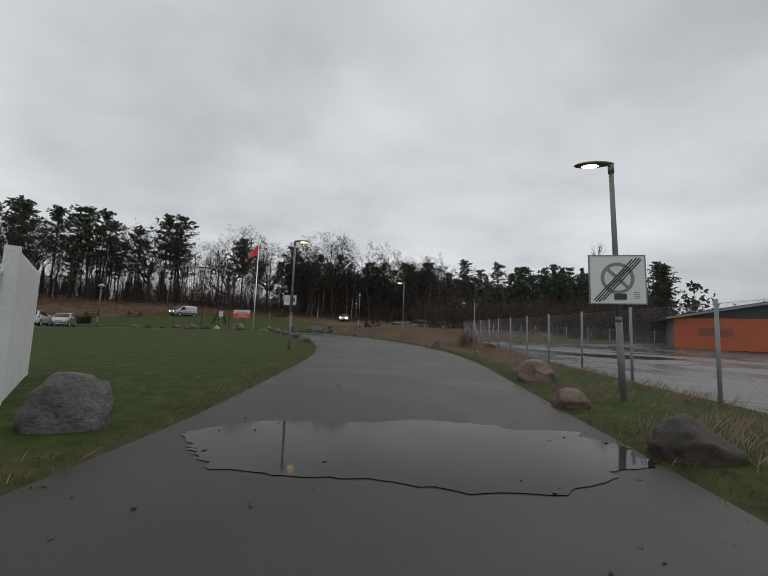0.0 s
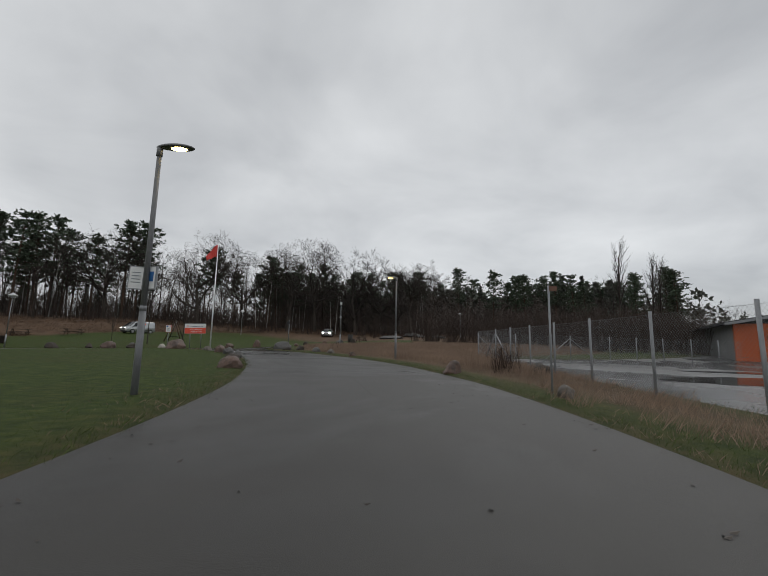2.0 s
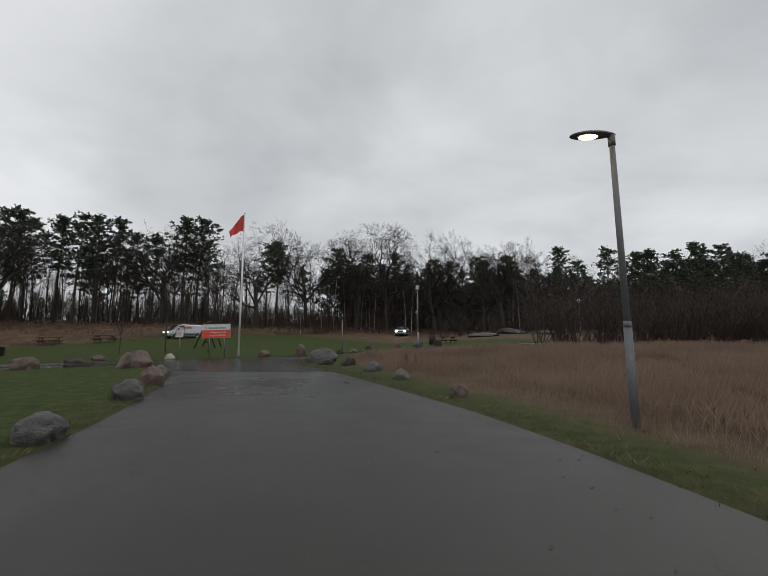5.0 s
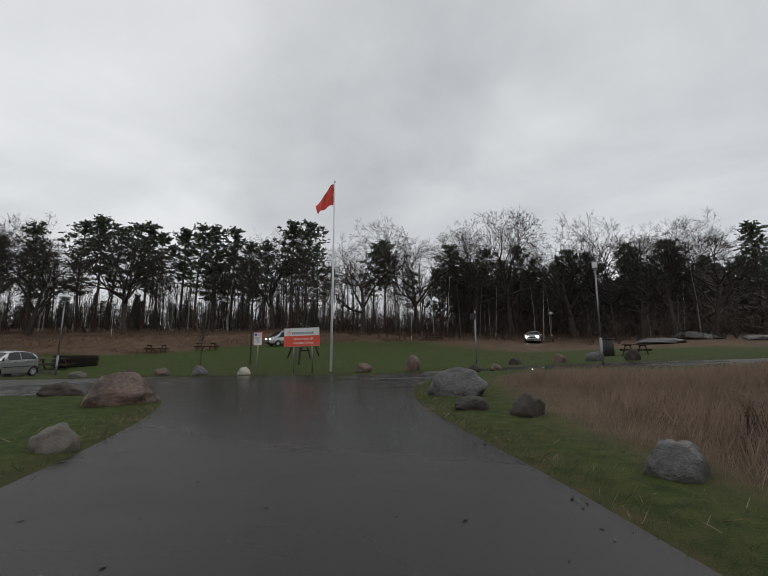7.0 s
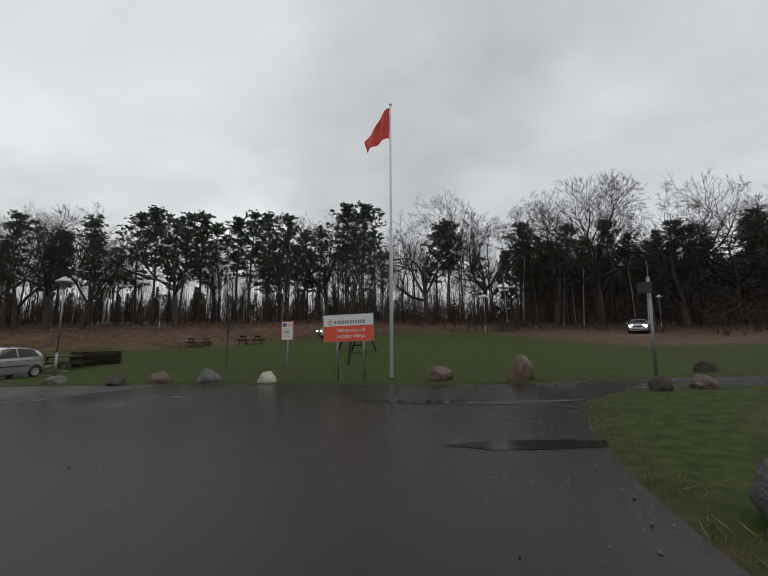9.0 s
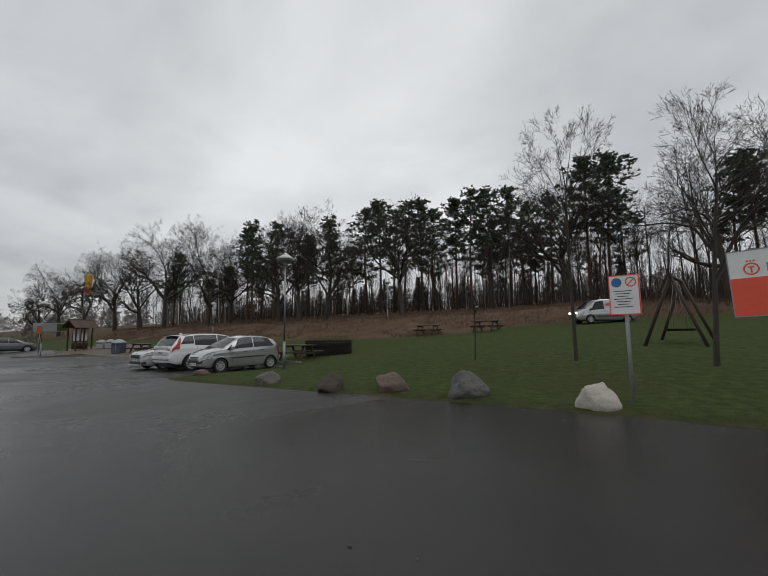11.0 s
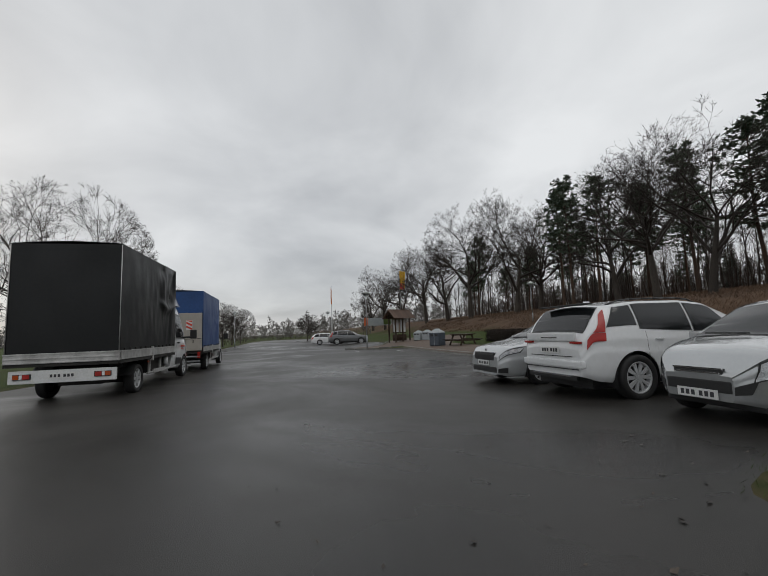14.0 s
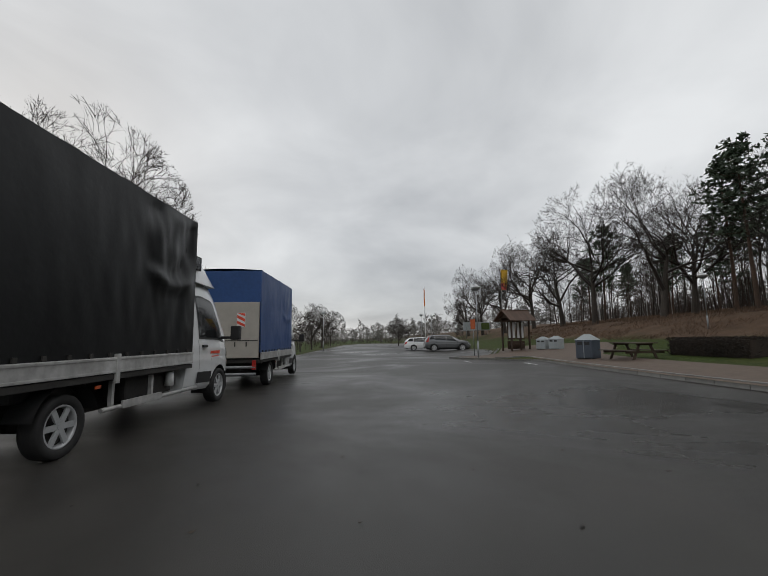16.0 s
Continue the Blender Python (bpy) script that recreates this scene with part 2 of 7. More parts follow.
M["tarpblack"] = mat("black_tarpaulin", (0.009, 0.010, 0.011), (0.006, 0.0068, 0.0075), 0.9, 12, 0.34, 0.48, bump=0.25, depth=0.015, spec=0.32)
M["tarpblue"] = mat("blue_tarpaulin", (0.020, 0.075, 0.24), (0.014, 0.055, 0.18), 0.9, 12, 0.42, 0.55, bump=0.2, depth=0.015)
M["tailboard"] = mat("cream_tail_lift", (0.44, 0.41, 0.36), (0.37, 0.345, 0.305), 1.2, 6, 0.6, bump=0.1)
M["dropside"] = mat("grey_alu_dropside", (0.58, 0.58, 0.57), (0.30, 0.295, 0.285), 1.6, 9, 0.45, bump=0.12, metal=0.2)
M["chassis"] = mat("dirty_black_chassis", (0.020, 0.019, 0.018), (0.04, 0.037, 0.033), 3, 25, 0.7, bump=0.2)
M["carwhite"] = mat("white_car_paint", (0.74, 0.75, 0.76), (0.68, 0.69, 0.69), 1.2, 12, 0.22, bump=0.0, coat=0.8)
M["carsilver"] = mat("silver_car_paint", (0.47, 0.485, 0.49), (0.42, 0.435, 0.44), 1.2, 30, 0.22, bump=0.0, coat=1.0, metal=0.6)
M["cargrey"] = mat("grey_car_paint", (0.17, 0.175, 0.18), (0.145, 0.15, 0.155), 1.2, 30, 0.28, bump=0.0, coat=0.8, metal=0.5)
M["carlight"] = mat("light_silver_car_paint", (0.52, 0.535, 0.545), (0.47, 0.485, 0.49), 1.2, 30, 0.27, bump=0.0, coat=0.8, metal=0.4)
M["lampon"] = glow("lit_lamp", (1.0, 0.70, 0.24), 7)
M["headon"] = glow("lit_headlamp", (1.0, 0.98, 0.93), 40)
M["vanlamp"] = glow("dipped_headlamp", (1.0, 0.93, 0.80), 3.5)
M["rockwhite"] = mat("whitish_granite", (0.52, 0.49, 0.43), (0.34, 0.31, 0.27), 3, 26, 0.75, bump=0.6, depth=0.03)
M["opal"] = mat("opal_lamp_glass", (0.68, 0.69, 0.70), (0.6, 0.61, 0.62), 4, 30, 0.3, bump=0.0)
M["hillbrush"] = mat("bare_hill_brushwood", (0.130, 0.113, 0.099), (0.078, 0.068, 0.060), 0.5, 8, 0.9, bump=0.0, island=0.35)
# distance haze is mixed into this pale grey; the twigs themselves are darker
M["farwood"] = mat("hazed_far_wood", (0.165, 0.155, 0.145), (0.110, 0.104, 0.097), 0.3, 5, 0.9, bump=0.0, island=0.25)
M["polegrey"] = mat("weathered_zinc_pole", (0.20, 0.205, 0.215), (0.14, 0.145, 0.15), 3, 40, 0.55, bump=0.05, metal=0.3, stretch=(1, 1, 0.3))


# ---- the lie of the land ----
def step01(v):
    v = np.clip(v, 0.0, 1.0)
    return v * v * (3 - 2 * v)


def rise(x, y):
    """Distance up the lawn slope, square to the car park's edge."""
    return (x + 17.3) * -0.51 + (y - 39.2) * 0.86


def gz(x, y):
    """Height of the ground."""
    x, y = np.asarray(x, float), np.asarray(y, float)
    z = 0.62 * np.exp(-((x + 7) ** 2 / 578 + (y - 36) ** 2 / 512))
    s = rise(x, y)
    e = (np.minimum(x, 4) + 9) * 0.67 + (y - 39) * 0.74
    along = (x + 17.3) * -0.86 + (y - 39.2) * -0.51
    foot = 1.0 + 3.6 * step01((along - 8.5) / 4.5)
    bank = np.interp(along, (-15, -5, 4, 12, 30), (36, 32, 29.5, 20, 17))
    z = z + np.interp(along, (-15, 0, 12), (0.4, 0.8, 1.15)) * step01((s - bank) / 8)
    z = z + np.maximum(0.085 * np.clip(s - foot, 0, 57), 0.075 * np.clip(e, 0, 55))
    return z


def up_bank(x, y):
    """Way up beyond the foot of the brown bank."""
    along = (x + 17.3) * -0.86 + (y - 39.2) * -0.51
    return rise(x, y) - np.interp(along, (-15, -5, 4, 12, 30), (36, 32, 29.5, 20, 17))


def height(x, y):
    return float(gz(x, y))


def smooth_ring(ring, rounds=2):
    for _ in range(rounds):
        out = []
        for (ax, ay), (bx, by) in zip(ring, ring[1:] + ring[:1]):
            out += [(0.75 * ax + 0.25 * bx, 0.75 * ay + 0.25 * by), (0.25 * ax + 0.75 * bx, 0.25 * ay + 0.75 * by)]
        ring = out
    return ring


def inside_by(ring, x, y):
    """Signed distance to a closed outline, negative inside."""
    best = np.full(x.shape, 1e9)
    odd = np.zeros(x.shape, bool)
    for (ax, ay), (bx, by) in zip(ring, ring[1:] + ring[:1]):
        dx, dy = bx - ax, by - ay
        k = np.clip(((x - ax) * dx + (y - ay) * dy) / (dx * dx + dy * dy + 1e-12), 0, 1)
        best = np.minimum(best, np.hypot(x - ax - k * dx, y - ay - k * dy))
        cross = (ay > y) != (by > y)
        odd ^= cross & (x < dx * (y - ay) / (dy if dy else 1e-12) + ax)
    return np.where(odd, -best, best)


ROAD = smooth_ring([
    (1.95, -60), (1.95, -14), (1.88, 0), (1.68, 2.2), (1.50, 3.8), (1.30, 5.5), (1.06, 7.8), (0.62, 10.6), (0.05, 13.2), (-0.75, 15.8), (-1.6, 18.2), (-3.2, 21.8), (-5.2, 25.0),
    (-7.5, 28.15), (-9.7, 30.35), (-11.5, 31.5), (-13.4, 31.2), (-16, 30.1), (-19, 27.8), (-23, 23.6), (-28, 20.2), (-34.5, 17.3),
    (-45, 11.7), (-60, 2.8), (-75, -6.1), (-130, -38), (-138, -24), (-95, 0), (-80, 9.5), (-72, 15), (-66, 19.5), (-59.5, 20.6), (-56.0, 18.6), (-55.0, 20.0), (-54.6, 23.9),
    (-48.8, 27.0), (-45, 29.1), (-40.8, 31.5), (-34.5, 35.1), (-31.2, 37.4), (-30.5, 36.4), (-29.6, 34.6), (-28.7, 33.2), (-27.9, 32.6), (-26.6, 33.25),
    (-24.3, 34.6), (-21.2, 36.5), (-17.2, 39.0), (-14.6, 40.3), (-12.4, 41.7), (-9.8, 42.2), (-6.6, 43.5), (-2.9, 44.5), (1.5, 44.9), (5.2, 46), (14, 50),
    (34, 60), (35, 57.5), (15, 47.5), (6, 44.2), (1.3, 42.5), (-0.8, 42.1), (-3.5, 41.9), (-5.6, 42.1), (-7.3, 41.6), (-8.0, 40.1), (-7.8, 38.2), (-7.1, 36.0), (-6.35, 34.2), (-5.35, 32.6), (-4.3, 31.3),
    (-2.2, 28.75), (-0.55, 26.5), (1.5, 23.9), (3.6, 20), (4.7, 16.6), (5.4, 14), (5.9, 10), (5.95, 6), (5.9, 2.5), (5.85, -14), (5.8, -60)])
YARD = smooth_ring([(9.0, -60), (9.0, -10), (8.75, 10), (8.5, 20), (8.3, 27), (9.4, 28.9), (15, 30.6), (24, 36), (40, 50), (90, 50), (90, -60)], 1)
WALKWAY = [(-33.4, 35.95), (-34.45, 35.2), (-40.75, 31.55), (-44.95, 29.15), (-48.75, 27.05), (-54.8, 23.9), (-55.5, 20.1), (-56.2, 19.1), (-59.5, 21.2), (-66, 20.0), (-67.5, 23),
           (-64, 28), (-57, 28.5), (-53.6, 27.7), (-50.05, 29.2), (-46.25, 31.3), (-42.05, 33.7), (-34.75, 38.0)]
ROUGH = smooth_ring([(7.2, 6), (6.7, 11), (6.1, 14.4), (5.3, 17.3), (4.3, 20.6), (2.2, 24.4), (0.4, 27.2), (-1.3, 29.6), (-3.2, 32.5), (-4.2, 35.3),
                     (-5.6, 38.4), (-5.2, 39.8), (-3.6, 40.0), (-0.6, 39.9), (1.5, 40.2), (6, 41.8), (12, 45.0), (22, 46), (20, 38), (11.5, 31), (8.6, 28.2), (8.4, 12)], 1)


def ticks(a, b, fine, far):
    mid = list(np.arange(a, b + 0.01, fine))
    lo, hi, d = [], [], fine
    while sum(lo) < far:
        d *= 1.35
        lo.append(d)
        hi.append(d)
    left = a - np.cumsum(lo)
    right = b + np.cumsum(hi)
    return np.array(list(left[::-1]) + mid + list(right))


GX, GY = ticks(-64.0, 14.0, 0.5, 1800), ticks(-6.0, 58.0, 0.5, 1800)
XX, YY = np.meshgrid(GX, GY, indexing="ij")
ROAD_D, YARD_D, WALK_D, ROUGH_D = (inside_by(r, XX, YY) for r in (ROAD, YARD, WALKWAY, ROUGH))


def clip_tri(tri, key, keep_low):
    """Keeps the part of a triangle (x, y, values) where value number key is below (or above) zero."""
    out = []
    for p, q in zip(tri, tri[1:] + tri[:1]):
        a, b = (p[2][key], q[2][key]) if keep_low else (-p[2][key], -q[2][key])
        if a <= 0:
            out.append(p)
        if (a < 0 < b) or (b < 0 < a):
            k = a / (a - b)
            out.append((p[0] + k * (q[0] - p[0]), p[1] + k * (q[1] - p[1]), tuple(u + k * (v - u) for u, v in zip(p[2], q[2]))))
    return out


def lie(kind, x, y, v):
    """Height of one of the surfaces: asphalt lies a little below turf; the walkway a kerb's height above."""
    z = height(x, y)
    if kind == "ground":
        if v[2] < 0.6:
            k = max(v[2], 0) / 0.6
            return z + 0.11 + (0.045 - 0.11) * k
        k = min(min(abs(v[0]), abs(v[1])) / 0.35, 1.0)
        return z + 0.045 * k * k * (3 - 2 * k)
    return z + (0.11 if kind == "walkway" else 0.0)


def surface_sheets():
    sheets = {k: ({}, [], [], []) for k in ("ground", "road", "yard", "walkway")}

    def put(kind, poly):
        index, vs, fs, at = sheets[kind]
        ids = []
        for x, y, v in poly:
            key = (round(x, 3), round(y, 3))
            if key not in index:
                index[key] = len(vs)
                vs.append((x, y, lie(kind, x, y, v)))
                at.append(v)
            if not ids or ids[-1] != index[key]:
                ids.append(index[key])
        if len(ids) > 2 and ids[0] == ids[-1]:
            ids.pop()
        if len(ids) > 2:
            fs.append(ids)

    val = np.stack([ROAD_D, YARD_D, WALK_D, ROUGH_D], -1)
    for i in range(len(GX) - 1):
        for j in range(len(GY) - 1):
            c = [(GX[a], GY[b], tuple(val[a, b])) for a, b in ((i, j), (i + 1, j), (i + 1, j + 1), (i, j + 1))]
            v = np.array([p[2][:3] for p in c])
            if (v > 0).all():
                put("ground", c)
                continue
            hit_in = [n for n in range(3) if (v[:, n] <= 0).all()]
            if hit_in:
                put(("road", "yard", "walkway")[hit_in[0]], c)
                continue
            for tri in ([c[0], c[1], c[2]], [c[0], c[2], c[3]]):
                rest = [tri]
                for n, kind in enumerate(("road", "yard", "walkway")):
                    nxt = []
                    for p in rest:
                        low = clip_tri(p, n, True)
                        if len(low) > 2:
                            put(kind, low)
                        high = clip_tri(p, n, False)
                        if len(high) > 2:
                            nxt.append(high)
                    rest = nxt
                for p in rest:
                    put("ground", p)
    return sheets


def mesh_object(name, verts, faces, material, smooth=False):
    me = bpy.data.meshes.new(name)
    me.from_pydata(verts, [], faces)
    me.materials.append(material)
    if smooth:
        me.polygons.foreach_set("use_smooth", [True] * len(me.polygons))
    me.update()
    return new(name, me)


def ground_material():
    """Mown turf that passes into tawny rough grass and, up the slope, into leaf litter."""
    m = bpy.data.materials.new("turf_and_leaf_litter")
    m.use_nodes = True
    n, l = m.node_tree.nodes, m.node_tree.links
    bs = n["Principled BSDF"]
    tc = n.new("ShaderNodeTexCoord")

    def nz(s, d=5, r=0.55):
        t = n.new("ShaderNodeTexNoise")
        t.inputs["Scale"].default_value, t.inputs["Detail"].default_value, t.inputs["Roughness"].default_value = s, d, r
        l.new(tc.outputs["Object"], t.inputs["Vector"])
        return t.outputs["Fac"]

    def ramp(f, stops):
        r = n.new("ShaderNodeValToRGB")
        e = r.color_ramp.elements
        while len(e) < len(stops):
            e.new(0.5)
        for k, (p, c) in zip(e, stops):
            k.position, k.color = p, rgba(c)
        l.new(f, r.inputs["Fac"])
        return r.outputs["Color"]

    def mix(f, a, b):
        x = n.new("ShaderNodeMix")
        x.data_type = "RGBA"
        l.new(f, x.inputs["Factor"])
        l.new(a, x.inputs["A"])
        l.new(b, x.inputs["B"])
        return x.outputs["Result"]

    def math(op, a, b):
        x = n.new("ShaderNodeMath")
        x.operation = op
        x.use_clamp = op != "SUBTRACT"
        for k, v in enumerate((a, b)):
            if isinstance(v, (int, float)):
                x.inputs[k].default_value = v
            else:
                l.new(v, x.inputs[k])
        return x.outputs[0]

    fine, mid, broad = nz(70, 4), nz(5, 5), nz(0.35, 4)
    turf = ramp(math("ADD", math("MULTIPLY", fine, 0.45), math("MULTIPLY", mid, 0.55)),
                [(0.37, (0.015, 0.027, 0.003)), (0.50, (0.034, 0.056, 0.007)), (0.63, (0.070, 0.086, 0.016))])
    worn = ramp(mid, [(0.35, (0.034, 0.040, 0.007)), (0.65, (0.062, 0.054, 0.016))])
    turf = mix(ramp(broad, [(0.50, (0, 0, 0)), (0.72, (0.7, 0.7, 0.7))]), turf, worn)
    edge = n.new("ShaderNodeAttribute")
    edge.attribute_name = "edge"
    soil = ramp(mid, [(0.35, (0.040, 0.036, 0.014)), (0.65, (0.075, 0.060, 0.026))])
    turf = mix(math("MULTIPLY", edge.outputs["Fac"], ramp(mid, [(0.3, (0.2, 0.2, 0.2)), (0.6, (0.95, 0.95, 0.95))])), turf, soil)
    dry = n.new("ShaderNodeAttribute")
    dry.attribute_name = "dry"
    tawny = ramp(math("ADD", math("MULTIPLY", fine, 0.35), math("MULTIPLY", nz(1.3), 0.65)),
                 [(0.32, (0.065, 0.045, 0.027)), (0.52, (0.110, 0.076, 0.047)), (0.70, (0.165, 0.115, 0.072))])
    col = mix(dry.outputs["Fac"], turf, tawny)
    wood = n.new("ShaderNodeAttribute")
    wood.attribute_name = "litter"
    litter = ramp(math("ADD", math("MULTIPLY", fine, 0.4), math("MULTIPLY", nz(0.9), 0.6)),
                  [(0.32, (0.062, 0.040, 0.026)), (0.52, (0.112, 0.071, 0.045)), (0.70, (0.165, 0.107, 0.067))])
    col = mix(wood.outputs["Fac"], col, litter)
    l.new(col, bs.inputs["Base Color"])
    bs.inputs["Roughness"].default_value = 0.85
    bs.inputs["Specular IOR Level"].default_value = 0.2
    bp = n.new("ShaderNodeBump")
    bp.inputs["Strength"].default_value, bp.inputs["Distance"].default_value = 0.9, 0.05
    l.new(math("ADD", math("MULTIPLY", fine, 0.5), math("MULTIPLY", mid, 0.5)), bp.inputs["Height"])
    l.new(bp.outputs[0], bs.inputs["Normal"])
    return m


def asphalt_material(name, dark, light, wet):
    """Worn wet asphalt: aggregate, darker damp patches with a sheen, hairline cracks."""
    m = bpy.data.materials.new(name)
    m.use_nodes = True
    n, l = m.node_tree.nodes, m.node_tree.links
    bs = n["Principled BSDF"]
    tc = n.new("ShaderNodeTexCoord")

    def nz(s, d=5, r=0.55, w=0.0):
        t = n.new("ShaderNodeTexNoise")
        t.inputs["Scale"].default_value, t.inputs["Detail"].default_value, t.inputs["Roughness"].default_value = s, d, r
        t.inputs["Distortion"].default_value = w
        l.new(tc.outputs["Object"], t.inputs["Vector"])
        return t.outputs["Fac"]

    def rng(f, a, b, c, d):
        r = n.new("ShaderNodeMapRange")
        for k, v in zip(("From Min", "From Max", "To Min", "To Max"), (a, b, c, d)):
            r.inputs[k].default_value = v
        l.new(f, r.inputs["Value"])
        return r.outputs[0]

    def mixc(f, a, b):
        x = n.new("ShaderNodeMix")
        x.data_type = "RGBA"
        l.new(f, x.inputs["Factor"])
        for k, v in (("A", a), ("B", b)):
            if isinstance(v, tuple):
                x.inputs[k].default_value = rgba(v)
            else:
                l.new(v, x.inputs[k])
        return x.outputs["Result"]

    grain, patch, damp = nz(160, 3), nz(1.1, 5), nz(0.16, 5, 0.6, 0.6)
    col = mixc(rng(patch, 0.3, 0.7, 0, 1), dark, light)
    col = mixc(rng(grain, 0.42, 0.62, 0, 0.55), col, tuple(v * 1.6 for v in light))
    vor = n.new("ShaderNodeTexVoronoi")
    vor.feature = "DISTANCE_TO_EDGE"
    vor.inputs["Scale"].default_value = 0.16
    warp = n.new("ShaderNodeMix")
    warp.data_type = "RGBA"
    warp.inputs["Factor"].default_value = 0.06
    l.new(tc.outputs["Object"], warp.inputs["A"])
    nzv = n.new("ShaderNodeTexNoise")
    nzv.inputs["Scale"].default_value = 0.7
    l.new(tc.outputs["Object"], nzv.inputs["Vector"])
    sc = n.new("ShaderNodeVectorMath")
    sc.operation = "SCALE"
    sc.inputs["Scale"].default_value = 60.0
    l.new(nzv.outputs["Color"], sc.inputs[0])
    l.new(sc.outputs[0], warp.inputs["B"])
    l.new(warp.outputs["Result"], vor.inputs["Vector"])
    col = mixc(rng(vor.outputs["Distance"], 0.0, 0.0022, 0.6, 0.0), col, tuple(v * 0.35 for v in dark))
    soak = n.new("ShaderNodeAttribute")
    soak.attribute_name = "soak"
    add = n.new("ShaderNodeMath")
    add.operation = "MULTIPLY_ADD"
    l.new(soak.outputs["Fac"], add.inputs[0])
    add.inputs[1].default_value = 0.26
    l.new(damp, add.inputs[2])
    wetf = rng(add.outputs[0], 0.45, 0.70, 0, wet)
    col = mixc(wetf, col, tuple(v * 0.62 for v in dark))
    l.new(col, bs.inputs["Base Color"])
    rr = n.new("ShaderNodeMapRange")
    l.new(wetf, rr.inputs["Value"])
    rr.inputs["To Min"].default_value, rr.inputs["To Max"].default_value = 0.48, 0.17
    l.new(rr.outputs[0], bs.inputs["Roughness"])
    bs.inputs["Specular IOR Level"].default_value = 0.30
    bp = n.new("ShaderNodeBump")
    bp.inputs["Strength"].default_value, bp.inputs["Distance"].default_value = 0.35, 0.006
    l.new(grain, bp.inputs["Height"])
    l.new(bp.outputs[0], bs.inputs["Normal"])
    return m


SHEETS = surface_sheets()
M["road"] = asphalt_material("wet_asphalt", (0.0255, 0.0240, 0.0215), (0.0385, 0.0360, 0.0325), 1.0)
M["yardasphalt"] = asphalt_material("pale_yard_asphalt", (0.085, 0.085, 0.086), (0.12, 0.12, 0.119), 1.0)
M["walk"] = mat("reddish_gravel_paving", (0.135, 0.096, 0.070), (0.088, 0.064, 0.048), 3, 80, 0.75, bump=0.5)
M["turf"] = ground_material()
_, vs_, fs_, at_ = SHEETS["ground"]
ground = tagged(mesh_object("ground", vs_, fs_, M["turf"], True), "wet green lawn, tawny rough grass and leaf litter", "ground", kind="structure")
xy_ = np.array([v[:2] for v in vs_])
sd_ = np.array(at_)
hill_ = (xy_[:, 0] - 5) * 0.5 + (xy_[:, 1] - 62) * 0.87
wob_ = np.array([noise.noise(Vector((x * 0.15, y * 0.15, 0.3))) for x, y in xy_]) * 4
attrs_ = {
    "dry": step01(0.5 - sd_[:, 3] / 1.2),
    "litter": np.maximum(step01((up_bank(xy_[:, 0], xy_[:, 1]) + 0.6 * wob_ + 1) / 3), step01((hill_ + wob_ + 9) / 5)),
    "edge": step01(1 - np.minimum(sd_[:, 0], sd_[:, 1]) / 0.55),
}
for k_, v_ in attrs_.items():
    ground.data.attributes.new(k_, "FLOAT", "POINT").data.foreach_set("value", v_.astype(np.float32))
for k_, nm_, mt_, lb_, ct_ in (("road", "road", "road", "wet worn grey asphalt road and car park", "road"),
                               ("yard", "yard_pavement", "yardasphalt", "pale wet asphalt yard behind a wire fence", "pavement"),
                               ("walkway", "pavement", "walk", "reddish gravel walkway behind a low kerb", "pavement")):
    ob_ = tagged(mesh_object(nm_, SHEETS[k_][1], SHEETS[k_][2], M[mt_], True), lb_, ct_, kind="structure")
    ob_.data.attributes.new("soak", "FLOAT", "POINT").data.foreach_set("value", np.array([0.35 * step01((v[1] - 24) / 9) + math.exp(-((v[0] + 9) ** 2 + (v[1] - 35) ** 2) / 64) if k_ == "road" else 0.4 for v in SHEETS[k_][1]], np.float32))


# ---- building tools ----
def empty(name, m, label, category, group="", kind=""):
    ob = new(name)
    ob.empty_display_size = 0.2
    ob.matrix_world = m
    return tagged(ob, label, category, group, kind)


def part(name, bm, material, parent, label=""):
    """Links a bmesh (in the parent's own space) as one mesh under a thing or a part."""
    me = bpy.data.meshes.new(name)
    bm.to_mesh(me)
    bm.free()
    for m_ in (material if isinstance(material, (list, tuple)) else [material]):
        me.materials.append(m_)
    ob = new(name, me)
    ob.parent = parent
    return tagged(ob, label)


def box(size, at=(0, 0, 0), bevel=0.0, bm=None, turn=None):
    bm = bm or bmesh.new()
    got = bmesh.ops.create_cube(bm, size=1.0, matrix=Matrix.Translation(at) @ (turn or Matrix()) @ Matrix.Diagonal((*size, 1)))
    if bevel:
        edges = {e for v in got["verts"] for e in v.link_edges}
        bmesh.ops.bevel(bm, geom=list(edges), offset=bevel, segments=2, affect="EDGES", profile=0.7)
    return bm


def rod(a, b, r1, r2=None, sides=10, bm=None, caps=True):
    """A straight round bar from a to b."""
    bm = bm or bmesh.new()
    a, b = Vector(a), Vector(b)
    d = b - a
    m = Matrix.Translation((a + b) / 2) @ d.to_track_quat("Z", "Y").to_matrix().to_4x4()
    bmesh.ops.create_cone(bm, cap_ends=caps, segments=sides, radius1=r1, radius2=r1 if r2 is None else r2, depth=d.length, matrix=m)
    for f_ in bm.faces:
        f_.smooth = len(f_.verts) == 4
    return bm


